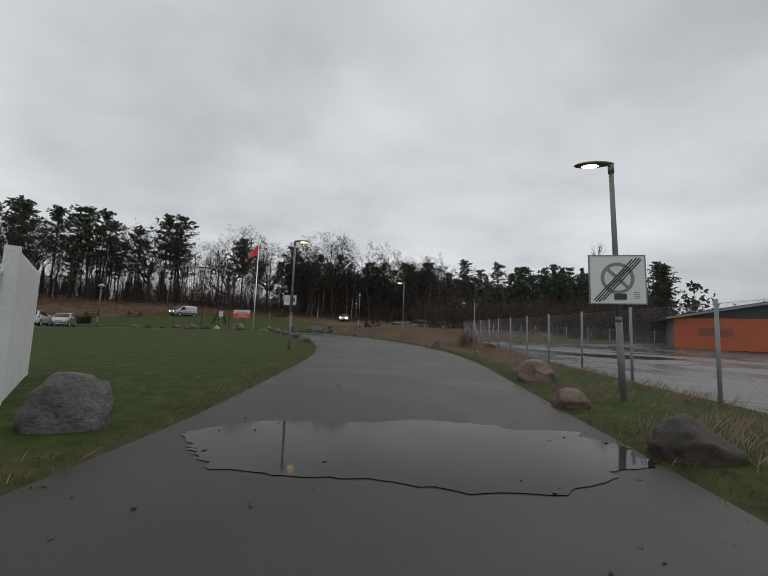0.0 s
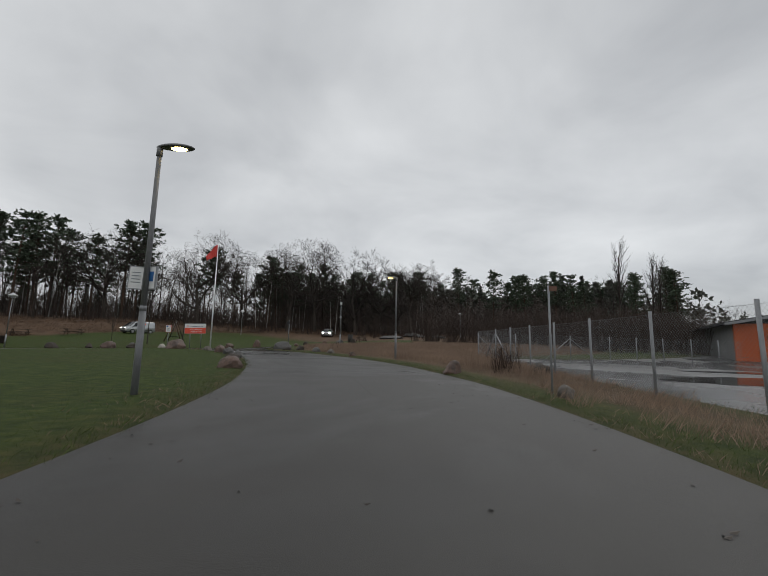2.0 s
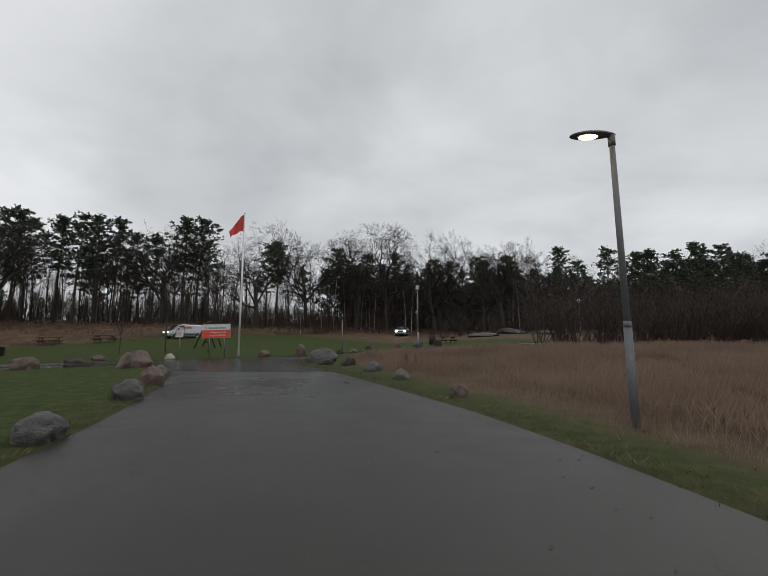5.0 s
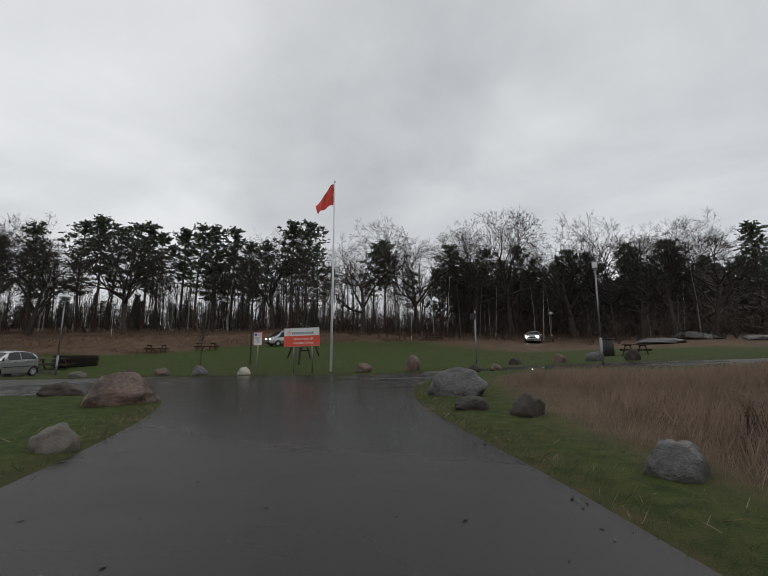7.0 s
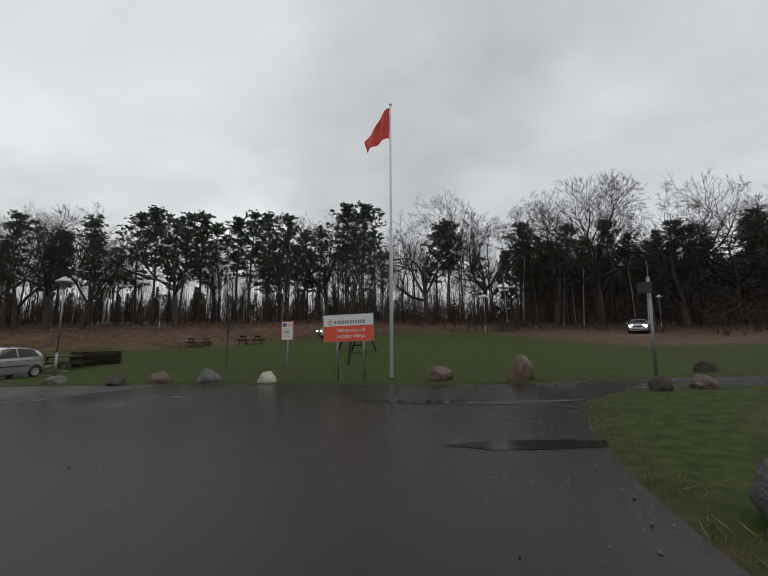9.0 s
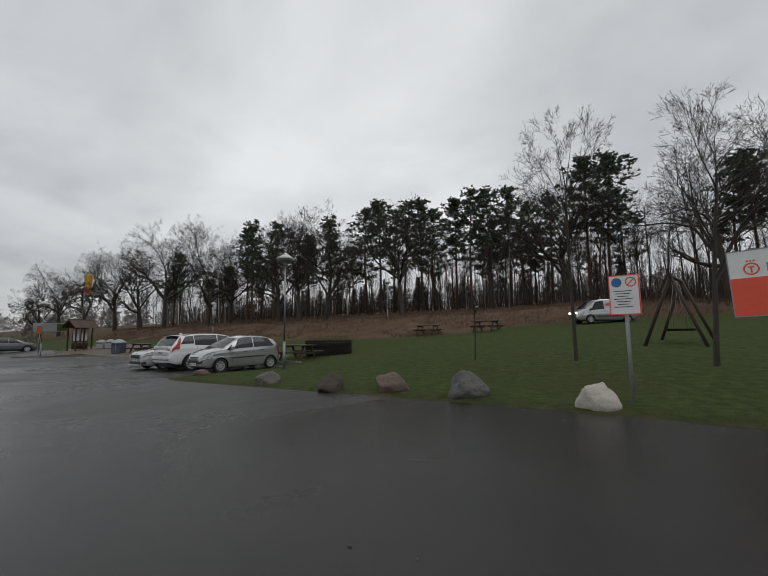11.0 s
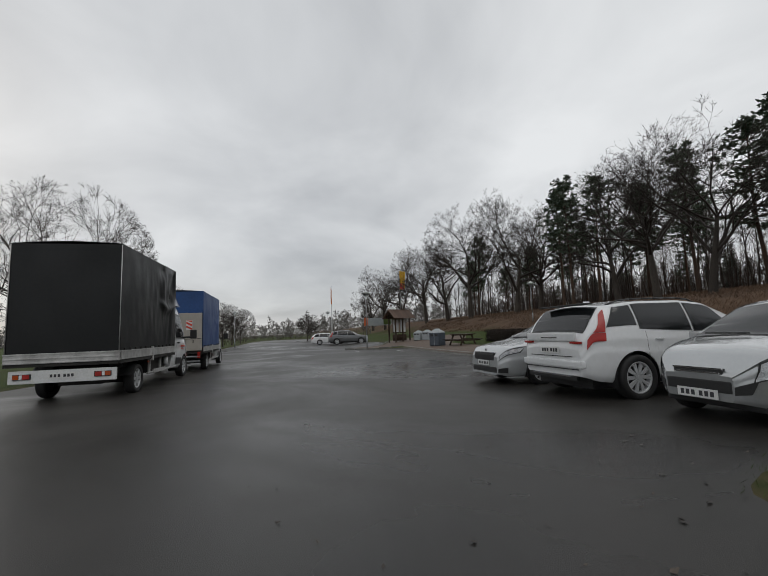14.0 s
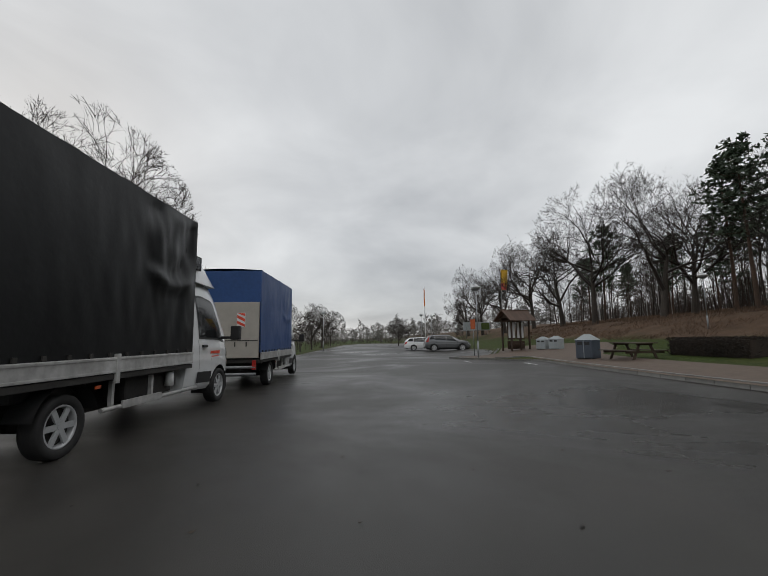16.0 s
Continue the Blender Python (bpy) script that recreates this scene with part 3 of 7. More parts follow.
def bar(a, b, w, h, bm=None, bevel=0.0):
    """A straight square bar from a to b, w across and h high."""
    a, b = Vector(a), Vector(b)
    d = b - a
    turn = d.to_track_quat("Y", "Z").to_matrix().to_4x4()
    return box((w, d.length, h), (a + b) / 2, bevel, bm, turn)


def sheet(rows, thick=0.0):
    """A grid of points as a smooth sheet."""
    bm = bmesh.new()
    vs = [[bm.verts.new(p) for p in r] for r in rows]
    for r0, r1 in zip(vs, vs[1:]):
        for k in range(len(r0) - 1):
            f_ = bm.faces.new((r0[k], r0[k + 1], r1[k + 1], r1[k]))
            f_.smooth = True
    return bm


def stand(x, y, turn=0.0, dz=0.0, scale=1.0, tilt=(0, 0)):
    return Matrix.LocRotScale((x, y, height(x, y) + dz), Euler((radians(tilt[0]), radians(tilt[1]), radians(turn))), (scale,) * 3)


def words(text, size, material, parent, m, label="", align="LEFT"):
    """Flat lettering, as a mesh."""
    cu = bpy.data.curves.new("lettering", "FONT")
    cu.body, cu.size, cu.extrude, cu.align_x = text, size, 0.0015, align
    tmp = new("lettering_curve", cu)
    me = bpy.data.meshes.new_from_object(tmp.evaluated_get(bpy.context.evaluated_depsgraph_get()))
    bpy.data.objects.remove(tmp)
    me.materials.append(material)
    ob = new("lettering", me)
    ob.parent = parent
    ob.matrix_basis = m
    return tagged(ob, label)


# ---- boulders ----
def boulder_mesh(seed, rough=0.22, flat=0.0):
    rng = random.Random(seed)
    bm = bmesh.new()
    bmesh.ops.create_icosphere(bm, subdivisions=5 if flat else 4, radius=1.0)
    off = Vector((rng.uniform(-50, 50), rng.uniform(-50, 50), rng.uniform(-50, 50)))
    cuts = []
    for _ in range(11):
        d = Vector((rng.gauss(0, 1), rng.gauss(0, 1), rng.gauss(0.2, 0.7))).normalized()
        cuts.append((d, rng.uniform(0.62, 0.90)))
    for v in bm.verts:
        p = v.co.copy()
        for d, h in cuts:
            over = p.dot(d) - h
            if over > 0:
                p -= d * over * 0.80
        ridge = abs(noise.noise(p * 2.3 + off))
        p *= 1 + rough * 0.7 * noise.noise(p * 1.1 + off) + 0.09 * noise.noise(p * 3.4 + off) + 0.035 * noise.noise(p * 8 + off) - 0.10 * max(0, 0.10 - ridge) / 0.10
        if p.z < -0.45:
            p.z = -0.45 + (p.z + 0.45) * 0.25
        v.co = p
    for f_ in bm.faces:
        f_.smooth = True
    zs = [v.co.z for v in bm.verts]
    me = bpy.data.meshes.new("boulder")
    xs, ys = [v.co.x for v in bm.verts], [v.co.y for v in bm.verts]
    for v in bm.verts:
        v.co = ((v.co.x - (max(xs) + min(xs)) / 2) / (max(xs) - min(xs)), (v.co.y - (max(ys) + min(ys)) / 2) / (max(ys) - min(ys)),
                (v.co.z - min(zs)) / (max(zs) - min(zs)))
    bm.to_mesh(me)
    bm.free()
    return me


def boulder(x, y, w, h, material, label, seed, turn=0.0, deep=0.85):
    """A stone w wide and h high above the turf, sunk a little into it."""
    me = boulder_mesh(seed)
    me.materials.append(M[material])
    ob = new("boulder", me)
    sink = 0.30 * h
    ob.matrix_world = Matrix.LocRotScale((x, y, height(x, y) + 0.02 - sink), Euler((0, 0, radians(turn))), (w * 0.88, w * deep * 0.88, h + sink))
    return tagged(ob, label, "boulder", "boulders along the road")


GREY, RED, PALE, DARK = "rough grey granite boulder on the grass", "reddish granite boulder in the grass", "pale whitish rounded stone on the lawn", "dark brown mossy boulder on the verge"
for k_, row_ in enumerate((
        (1.13, 0.18, 0.78, 0.47, "rockgrey", "large veined grey boulder beside a white panel", 20),
        (6.28, 0.50, 0.88, 0.32, "rockdark", "low dark brown boulder on the verge", 35),
        (6.43, 5.42, 0.92, 0.44, "rockred", "angular split reddish boulder on the verge", 50),
        (6.10, 2.60, 0.54, 0.24, "rockred", "low smooth brownish stone beside the lamp post", 10),
        (6.26, 11.94, 0.36, 0.24, "rockpale", "small pale stone on the verge", 75),
        (4.95, 16.75, 0.70, 0.38, "rockred", RED, 75),
        (7.54, 17.4, 0.85, 0.34, "rockdark", "low brown boulder half hidden in dry grass", 29),
        (-1.34, 16.25, 0.80, 0.36, "rockred", "pale pinkish boulder at the lawn's edge", 15),
        (-2.55, 19.2, 0.62, 0.28, "rockdark", GREY, 33),
        (-3.3, 21.3, 0.68, 0.30, "rockgrey", GREY, 121),
        (-4.75, 23.9, 0.62, 0.34, "rockgrey", GREY, 66),
        (-6.05, 25.75, 0.62, 0.42, "rockred", "rounded brownish boulder on the grass edge", 12),
        (-7.7, 27.85, 0.52, 0.28, "rockpale", "pale jagged stone on the grass edge", 44),
        (-11.0, 30.25, 1.62, 0.64, "rockred", "large red-brown granite boulder at the lawn tip", 100),
        (-14.0, 30.55, 1.0, 0.34, "rockdark", "flat dark boulder on the lawn edge", 18),
        (-14.6, 29.1, 0.95, 0.48, "rockred", RED, 27),
        (-17.6, 28.4, 0.8, 0.40, "rockdark", "dark pointed stone on the lawn", 57),
        (-5.42, 34.70, 1.50, 0.64, "rockgrey", "very large grey boulder at the road corner", 8),
        (-4.50, 32.75, 0.78, 0.24, "rockdark", DARK, 93),
        (-3.55, 32.5, 0.70, 0.36, "rockdark", DARK, 61),
        (-1.87, 30.0, 0.68, 0.31, "rockgrey", GREY, 39),
        (-0.62, 28.0, 0.54, 0.29, "rockpale", "pale split boulder on the grass edge", 7),
        (0.95, 25.4, 0.45, 0.24, "rockred", RED, 71),
        (-6.9, 41.0, 0.55, 0.34, "rockdark", DARK, 58),
        (-6.2, 41.4, 0.62, 0.28, "rockred", RED, 99),
        (-12.9, 42.6, 0.92, 0.50, "rockred", "smooth pinkish granite boulder on the lawn edge", 22),
        (-10.3, 42.75, 0.80, 0.74, "rockred", "upright reddish split boulder on the lawn edge", 64),
        (-17.4, 39.28, 0.72, 0.38, "rockwhite", "whitish rounded stone on the lawn edge", 5),
        (-19.38, 38.33, 0.92, 0.48, "rockgrey", "dark grey speckled boulder on the lawn edge", 83),
        (-20.79, 37.47, 0.90, 0.38, "rockred", "pinkish rounded boulder on the lawn edge", 31),
        (-21.65, 36.42, 0.68, 0.38, "rockdark", "dark brown boulder on the lawn edge", 112),
        (-23.97, 35.39, 0.86, 0.33, "rockpale", "pale pinkish boulder on the lawn edge", 46),
        (-28.3, 33.75, 0.75, 0.20, "rockred", "low reddish stone beside the parking bay", 90),
        (-6.1, 44.6, 0.66, 0.36, "rockdark", "low dark stone beside the path", 26),
        (-4.3, 44.9, 0.60, 0.42, "rockred", "split reddish stone beside the path", 13),
        (-2.9, 45.6, 0.95, 0.42, "rockgrey", GREY, 29),
        (-1.5, 45.3, 0.7, 0.5, "rockdark", DARK, 36))):
    boulder(*row_[:6], 17 + 7 * k_, row_[6])


# ---- trees ----
class Tubes:
    """Collects tapered tubes as one mesh."""

    def __init__(self):
        self.v, self.f = [], []

    def tube(self, pts, radii, sides):
        base = len(self.v)
        if sides == 1:
            n = (pts[-1] - pts[0]).orthogonal().normalized()
            n.rotate(Matrix.Rotation(len(self.v) * 0.7, 3, (pts[-1] - pts[0]).normalized()))
            for p, r in zip(pts, radii):
                self.v += [p + n * r, p - n * r]
            self.f += [(base + 2 * k, base + 2 * k + 1, base + 2 * k + 3, base + 2 * k + 2) for k in range(len(pts) - 1)]
            return
        for k, (p, r) in enumerate(zip(pts, radii)):
            d = (pts[min(k + 1, len(pts) - 1)] - pts[max(k - 1, 0)]).normalized()
            a = d.orthogonal().normalized()
            b = d.cross(a)
            for s in range(sides):
                w = 2 * math.pi * s / sides
                self.v.append(p + a * (r * math.cos(w)) + b * (r * math.sin(w)))
        for k in range(len(pts) - 1):
            for s in range(sides):
                i, j = base + k * sides + s, base + k * sides + (s + 1) % sides
                self.f.append((i, j, j + sides, i + sides))

    def mesh(self, name, material, smooth=True):
        me = bpy.data.meshes.new(name)
        me.from_pydata([tuple(p) for p in self.v], [], self.f)
        me.materials.append(material)
        me.polygons.foreach_set("use_smooth", [smooth] * len(me.polygons))
        return me


def limb(start, d, length, bend, rng, steps, lift):
    pts, p = [start.copy()], start.copy()
    for _ in range(steps):
        d = (d + Vector((rng.gauss(0, bend), rng.gauss(0, bend), rng.gauss(0, bend) + lift))).normalized()
        p = p + d * (length / steps)
        pts.append(p.copy())
    return pts, d


def room(p, d, dome):
    """How far a twig may grow from p along d before it leaves the crown's outline (centre height, radius, half height)."""
    mid, wide, tall = dome
    q = Vector((p.x / wide, p.y / wide, (p.z - mid) / tall))
    e = Vector((d.x / wide, d.y / wide, d.z / tall))
    a, b, c = e.dot(e), q.dot(e), q.dot(q) - 1
    return (-b + math.sqrt(max(0.0, b * b - a * c))) / a if c < 0 else 0.0


def branch(tubes, start, d, length, radius, level, rng, spec, thin, dome=None):
    """Grows one branch and its children; spec: per level (children, length ratio, spread, bend, lift, steps, sides)."""
    kids, ratio, spread, bend, lift, steps, sides = spec[level]
    pts, _ = limb(start, d, length, bend, rng, steps, lift)
    tip = radius * (0.35 if level < len(spec) - 1 else 0.3)
    tubes[0 if level < 1 else 1].tube(pts, [radius + (tip - radius) * k / steps for k in range(steps + 1)], sides)
    if level + 1 >= len(spec):
        return
    for k in range(kids):
        t = rng.uniform(0.35, 1.0) if level else rng.uniform(0.42, 1.0)
        if k == 0:
            t = 1.0
        f = t * steps
        i = min(int(f), steps - 1)
        p = pts[i].lerp(pts[i + 1], f - i)
        ax = (pts[i + 1] - pts[i]).normalized()
        side = ax.orthogonal().normalized()
        side.rotate(Matrix.Rotation(2.4 * k + rng.uniform(-0.6, 0.6), 3, ax))
        a = spread * rng.uniform(0.65, 1.25) * (0.5 if k == 0 else 1)
        nd = (ax * math.cos(a) + side * math.sin(a)).normalized()
        r = (radius + (tip - radius) * t) * rng.uniform(*((0.58, 0.82) if dome and level < 3 else (0.5, 0.72)))
        reach = length * ratio * rng.uniform(0.75, 1.2) * (1.15 - 0.35 * t)
        if dome:
            reach = min(reach, max(room(p, nd, dome) * rng.uniform(0.78, 1.0), 0.12 * reach))
        branch(tubes, p, nd, reach, max(r, thin), level + 1, rng, spec, thin, dome)


def bare_tree(name, seed, tall, spec, trunk_r, label, bark="bark", first=0.5, thin=0.0085, dome=None):
    rng = random.Random(seed)
    tubes = (Tubes(), Tubes())
    branch(tubes, Vector((0, 0, -0.3)), Vector((rng.gauss(0, 0.04), rng.gauss(0, 0.04), 1)).normalized(), tall * first, trunk_r, 0, rng, spec, thin, dome)
    root = empty(name, Matrix(), label, "tree")
    for nm, tb, mt in (("trunk", tubes[0], M[bark]), ("crown", tubes[1], M["twig"])):
        ob = new(nm, tb.mesh(nm, mt))
        ob.parent = root
    return root


# per level: children, length ratio, spread, bend, lift, steps, sides (1: a flat ribbon, for twigs)
OAK = [(10, 1.15, 0.98, 0.025, 0.02, 6, 8), (8, 0.58, 0.70, 0.15, 0.03, 6, 5), (6, 0.56, 0.72, 0.20, 0.02, 3, 3), (5, 0.56, 0.75, 0.22, 0.0, 2, 1), (4, 0.60, 0.7, 0.2, 0.0, 1, 1), (0, 0, 0, 0.2, 0, 1, 1)]
YOUNG = [(14, 0.36, 0.75, 0.02, 0.01, 7, 8), (5, 0.58, 0.6, 0.09, 0.07, 3, 4), (5, 0.55, 0.6, 0.14, 0.04, 2, 1), (6, 0.55, 0.6, 0.2, 0.02, 1, 1), (4, 0.55, 0.6, 0.2, 0.02, 1, 1), (0, 0, 0, 0.2, 0, 1, 1)]
SLIM = [(14, 0.26, 0.65, 0.025, 0.02, 8, 6), (5, 0.55, 0.6, 0.12, 0.06, 3, 3), (5, 0.6, 0.65, 0.16, 0.02, 1, 1), (3, 0.6, 0.6, 0.2, 0.0, 1, 1), (0, 0, 0, 0.2, 0, 1, 1)]
POPLAR = [(26, 0.22, 0.32, 0.015, 0.02, 9, 7), (6, 0.55, 0.3, 0.06, 0.10, 4, 3), (5, 0.55, 0.4, 0.1, 0.06, 2, 1), (0, 0, 0, 0.1, 0.05, 1, 1)]
SMALL = [(9, 1.25, 0.98, 0.05, 0.0, 5, 8), (8, 0.60, 0.62, 0.10, 0.02, 5, 5), (6, 0.58, 0.66, 0.14, -0.02, 4, 3), (6, 0.60, 0.62, 0.16, -0.04, 2, 1), (4, 0.66, 0.55, 0.16, -0.05, 1, 1), (0, 0, 0, 0.2, -0.05, 1, 1)]


def clump(vs, fs, c, size, rng, flat=0.6, n=9, up=0.25, broad=1.0):
    """A spray of pointed needle blades round a point."""
    for _ in range(n):
        d = Vector((rng.gauss(0, 1), rng.gauss(0, 1), rng.gauss(0, flat) + up)).normalized()
        s = d.orthogonal().normalized()
        s.rotate(Matrix.Rotation(rng.uniform(0, 6.28), 3, d))
        k, w = size * rng.uniform(0.6, 1.25), size * rng.uniform(0.13, 0.24) * broad
        i = len(vs)
        o = c + d * (-0.15 * k)
        vs += [o, c + d * (0.45 * k) + s * w, c + d * k, c + d * (0.45 * k) - s * w]
        fs.append((i, i + 1, i + 2, i + 3))


def crown_mesh(name, vs, fs, material):
    me = bpy.data.meshes.new(name)
    me.from_pydata([tuple(v) for v in vs], [], fs)
    me.materials.append(material)
    return me


def pine_tree(seed, tall, label, low=0.5, wide=0.17):
    """A Scots pine: bare lower stem and an open, flat-tufted crown."""
    rng = random.Random(seed)
    tb, vs, fs = Tubes(), [], []
    pts, _ = limb(Vector((0, 0, -0.3)), Vector((rng.gauss(0, 0.03), rng.gauss(0, 0.03), 1)).normalized(), tall, 0.022, rng, 10, 0.02)
    r0 = tall * 0.0125
    tb.tube(pts, [r0 * (1 - 0.075 * k) for k in range(11)], 8)
    for k in range(38):
        t = low + (0.99 - low) * (k / 37) ** 0.9
        f = min(t * 10, 9.99)
        p = pts[int(f)].lerp(pts[int(f) + 1], f - int(f))
        env = math.sin(math.pi * min(1, 0.24 + 0.76 * (t - low) / (1 - low))) ** 0.75
        ln = tall * wide * (0.16 + 0.84 * env) * rng.uniform(0.5, 1.2)
        a = 2.4 * k + rng.uniform(-0.7, 0.7)
        d = Vector((math.cos(a), math.sin(a), rng.uniform(-0.12, 0.22) + 0.5 * (t - low)))
        lp, _ = limb(p, d.normalized(), ln, 0.10, rng, 4, 0.05)
        tb.tube(lp, [0.05, 0.04, 0.03, 0.02, 0.01], 4)
        for q in range(13):
            u = rng.uniform(0.24, 1.06) * 4
            i = min(int(u), 3)
            c = lp[i].lerp(lp[i + 1], u - i) + Vector((rng.gauss(0, 0.40), rng.gauss(0, 0.40), rng.uniform(-0.22, 0.36)))
            clump(vs, fs, c, rng.uniform(0.32, 0.68), rng, 0.42, 5, 0.2, 1.4)
    for k in range(10):
        f = rng.uniform(2.0, 5.0)
        p = pts[int(f)].lerp(pts[int(f) + 1], f - int(f))
        a = rng.uniform(0, 6.28)
        lp, _ = limb(p, Vector((math.cos(a), math.sin(a), -0.1)).normalized(), rng.uniform(0.6, 1.6), 0.15, rng, 3, -0.05)
        tb.tube(lp, [0.03, 0.02, 0.014, 0.006], 3)
    root = empty("pine_tree", Matrix(), label, "tree")
    for nm, me in (("trunk", tb.mesh("trunk", M["pinebark"])), ("crown", crown_mesh("crown", vs, fs, M["needle"]))):
        ob = new(nm, me)
        ob.parent = root
    return root


def spruce_tree(seed, tall, label):
    rng = random.Random(seed)
    tb, vs, fs = Tubes(), [], []
    tb.tube([Vector((0, 0, -0.3)), Vector((0.05, 0, tall * 0.5)), Vector((0, 0, tall))], [tall * 0.012, tall * 0.008, 0.02], 6)
    layers = 34
    for k in range(layers):
        t = 0.10 + 0.89 * k / (layers - 1)
        reach = tall * 0.21 * (1 - t) ** 0.75 + 0.15
        for b in range(7 if t < 0.8 else 4):
            a = rng.uniform(0, 6.28)
            r = reach * rng.uniform(0.6, 1.15)
            for u in (0.3, 0.55, 0.8, 1.0):
                c = Vector((math.cos(a) * r * u, math.sin(a) * r * u, tall * t - 0.28 * r * u + rng.gauss(0, 0.12)))
                clump(vs, fs, c, rng.uniform(0.42, 0.72), rng, 0.3, 3, -0.15, 1.9)
    root = empty("spruce_tree", Matrix(), label, "tree")
    for nm, me in (("trunk", tb.mesh("trunk", M["bark"])), ("crown", crown_mesh("crown", vs, fs, M["spruce"]))):
        ob = new(nm, me)
        ob.parent = root
    return root


PINES = [pine_tree(11 + k, 19.0, "tall dark green pine with a bare reddish trunk", (0.42, 0.34, 0.50)[k % 3], (0.19, 0.21, 0.165)[k % 3]) for k in range(5)]
SPRUCES = [spruce_tree(31 + k, 17.0, "dark pointed spruce in the wood") for k in range(2)]
OAKS = [bare_tree("oak_tree", 3 + k, 14.0, OAK, 0.30, "broad leafless oak with a dark spreading crown", first=0.42, thin=0.010, dome=(8.0, 5.0, 6.0)) for k in range(4)]
SLIMS = [bare_tree("bare_tree", 53 + k, 16.0, SLIM, 0.16, "slender leafless tree in the wood", first=0.92) for k in range(3)]
BIRCHES = [bare_tree("birch_tree", 73 + k, 16.0, SLIM, 0.13, "slender leafless birch with a white trunk", "birch", 0.95) for k in range(2)]
SMALLS = [bare_tree("young_tree", 83 + k, 7.0, SMALL, 0.15, "small leafless tree with a wide spreading crown", first=0.44, thin=0.0055, dome=(4.0, 3.1, 2.9)) for k in range(2)]
LIMES = [bare_tree("young_tree", 103 + k, 7.2, YOUNG, 0.095, "young leafless tree with a narrow upright crown", first=0.80, thin=0.0045) for k in range(2)]
POPLARS = [bare_tree("poplar_tree", 93, 15.0, POPLAR, 0.2, "tall narrow leafless poplar behind the yard", first=0.98)]
USED = set()
TALL = {t.name: max(v.co.z for o in t.children for v in o.data.vertices) for t in PINES + SPRUCES + OAKS + SLIMS + BIRCHES + SMALLS + LIMES + POPLARS}


def tree(kinds, x, y, metres, seed, group="trees of the wood", fat=1.0):
    """Plants a tree of that height: the first of a kind is moved there, the others are copies of it."""
    rng = random.Random(seed)
    src = kinds[seed % len(kinds)]
    k = metres / TALL[src.name]
    m = Matrix.LocRotScale((x, y, height(x, y) - 0.02), Euler((0, 0, rng.uniform(0, 6.28))), (k * fat, k * fat, k))
    if src.name not in USED:
        USED.add(src.name)
        src.matrix_basis = m
        src["group"] = group
        return src
    keep = src.matrix_basis.copy()
    src.matrix_basis = Matrix()
    ob = copy_thing(src, m)
    src.matrix_basis = keep
    ob["group"] = group
    return ob


def uphill(q, s):
    """A place by its way along the car park's edge and its distance up the slope."""
    return -17.3 - 0.86 * q - 0.51 * s, 39.2 - 0.51 * q + 0.86 * s

# pines at the wood's edge
for k_, (x_, y_, h_) in enumerate((
        (-72.9, 50.6, 17), (-72.9, 56.6, 18.5), (-70.2, 57.7, 19), (-74.8, 62.1, 19), (-66.8, 60.2, 18.4), (-69.2, 64.4, 19.6), (-73.3, 69.2, 19),
        (-66.4, 69.1, 19), (-61.9, 68.5, 19.4), (-61.7, 72.2, 20), (-63.1, 76.9, 20.6), (-67.2, 84.4, 19), (-49.0, 77.3, 20), (-48.6, 80.3, 20.8), (-54.3, 91.2, 19),
        (-75.0, 39.3, 16.4), (-88.4, 28.0, 13), (-79.4, 38.9, 15.5), (-78.5, 42.8, 17))):
    tree(PINES, x_, y_, h_ * 0.96, 200 + k_, "pines at the wood's edge")
# broad oaks in front of the wood
for k_, (x_, y_, h_) in enumerate((
        (-64.4, 44.2, 15), (-68.9, 42.4, 14.5), (-49.7, 73.9, 17), (-34.8, 78.1, 18.5), (-29.4, 85.4, 17.6), (-20.4, 86.6, 18), (-15.4, 89.7, 20.5), (-6.7, 90.7, 19.3),
        (-1.6, 94.7, 17), (1.7, 88.4, 14.6), (4.9, 86.0, 15), (8.9, 87.3, 15))):
    tree(OAKS, x_, y_, h_ * 1.02, 301 + k_, "oaks at the wood's edge", 1.05)
for k_, (x_, y_, h_) in enumerate((
        (-120.8, 0.5, 14), (-113.5, 5.7, 15), (-106.7, 11.7, 16.5), (-99.7, 17.8, 16), (-92.2, 22.8, 16), (-86.4, 26.9, 16.5), (-80.1, 33.2, 17), (-85.7, 36.7, 16), (-60.5, 46.5, 14), (-57.0, 55.0, 15))):
    tree(OAKS, x_, y_, h_ * 1.03, 340 + k_, "oaks beyond the shelter", 1.05)
# lawn trees
tree(LIMES, -21.4, 43.35, 7.2, 2, "young trees on the lawn", 0.68)
tree(LIMES, -18.6, 44.45, 7.0, 3, "young trees on the lawn", 0.85)
tree(SLIMS, -23.8, 41.7, 4.2, 6, "young trees on the lawn")
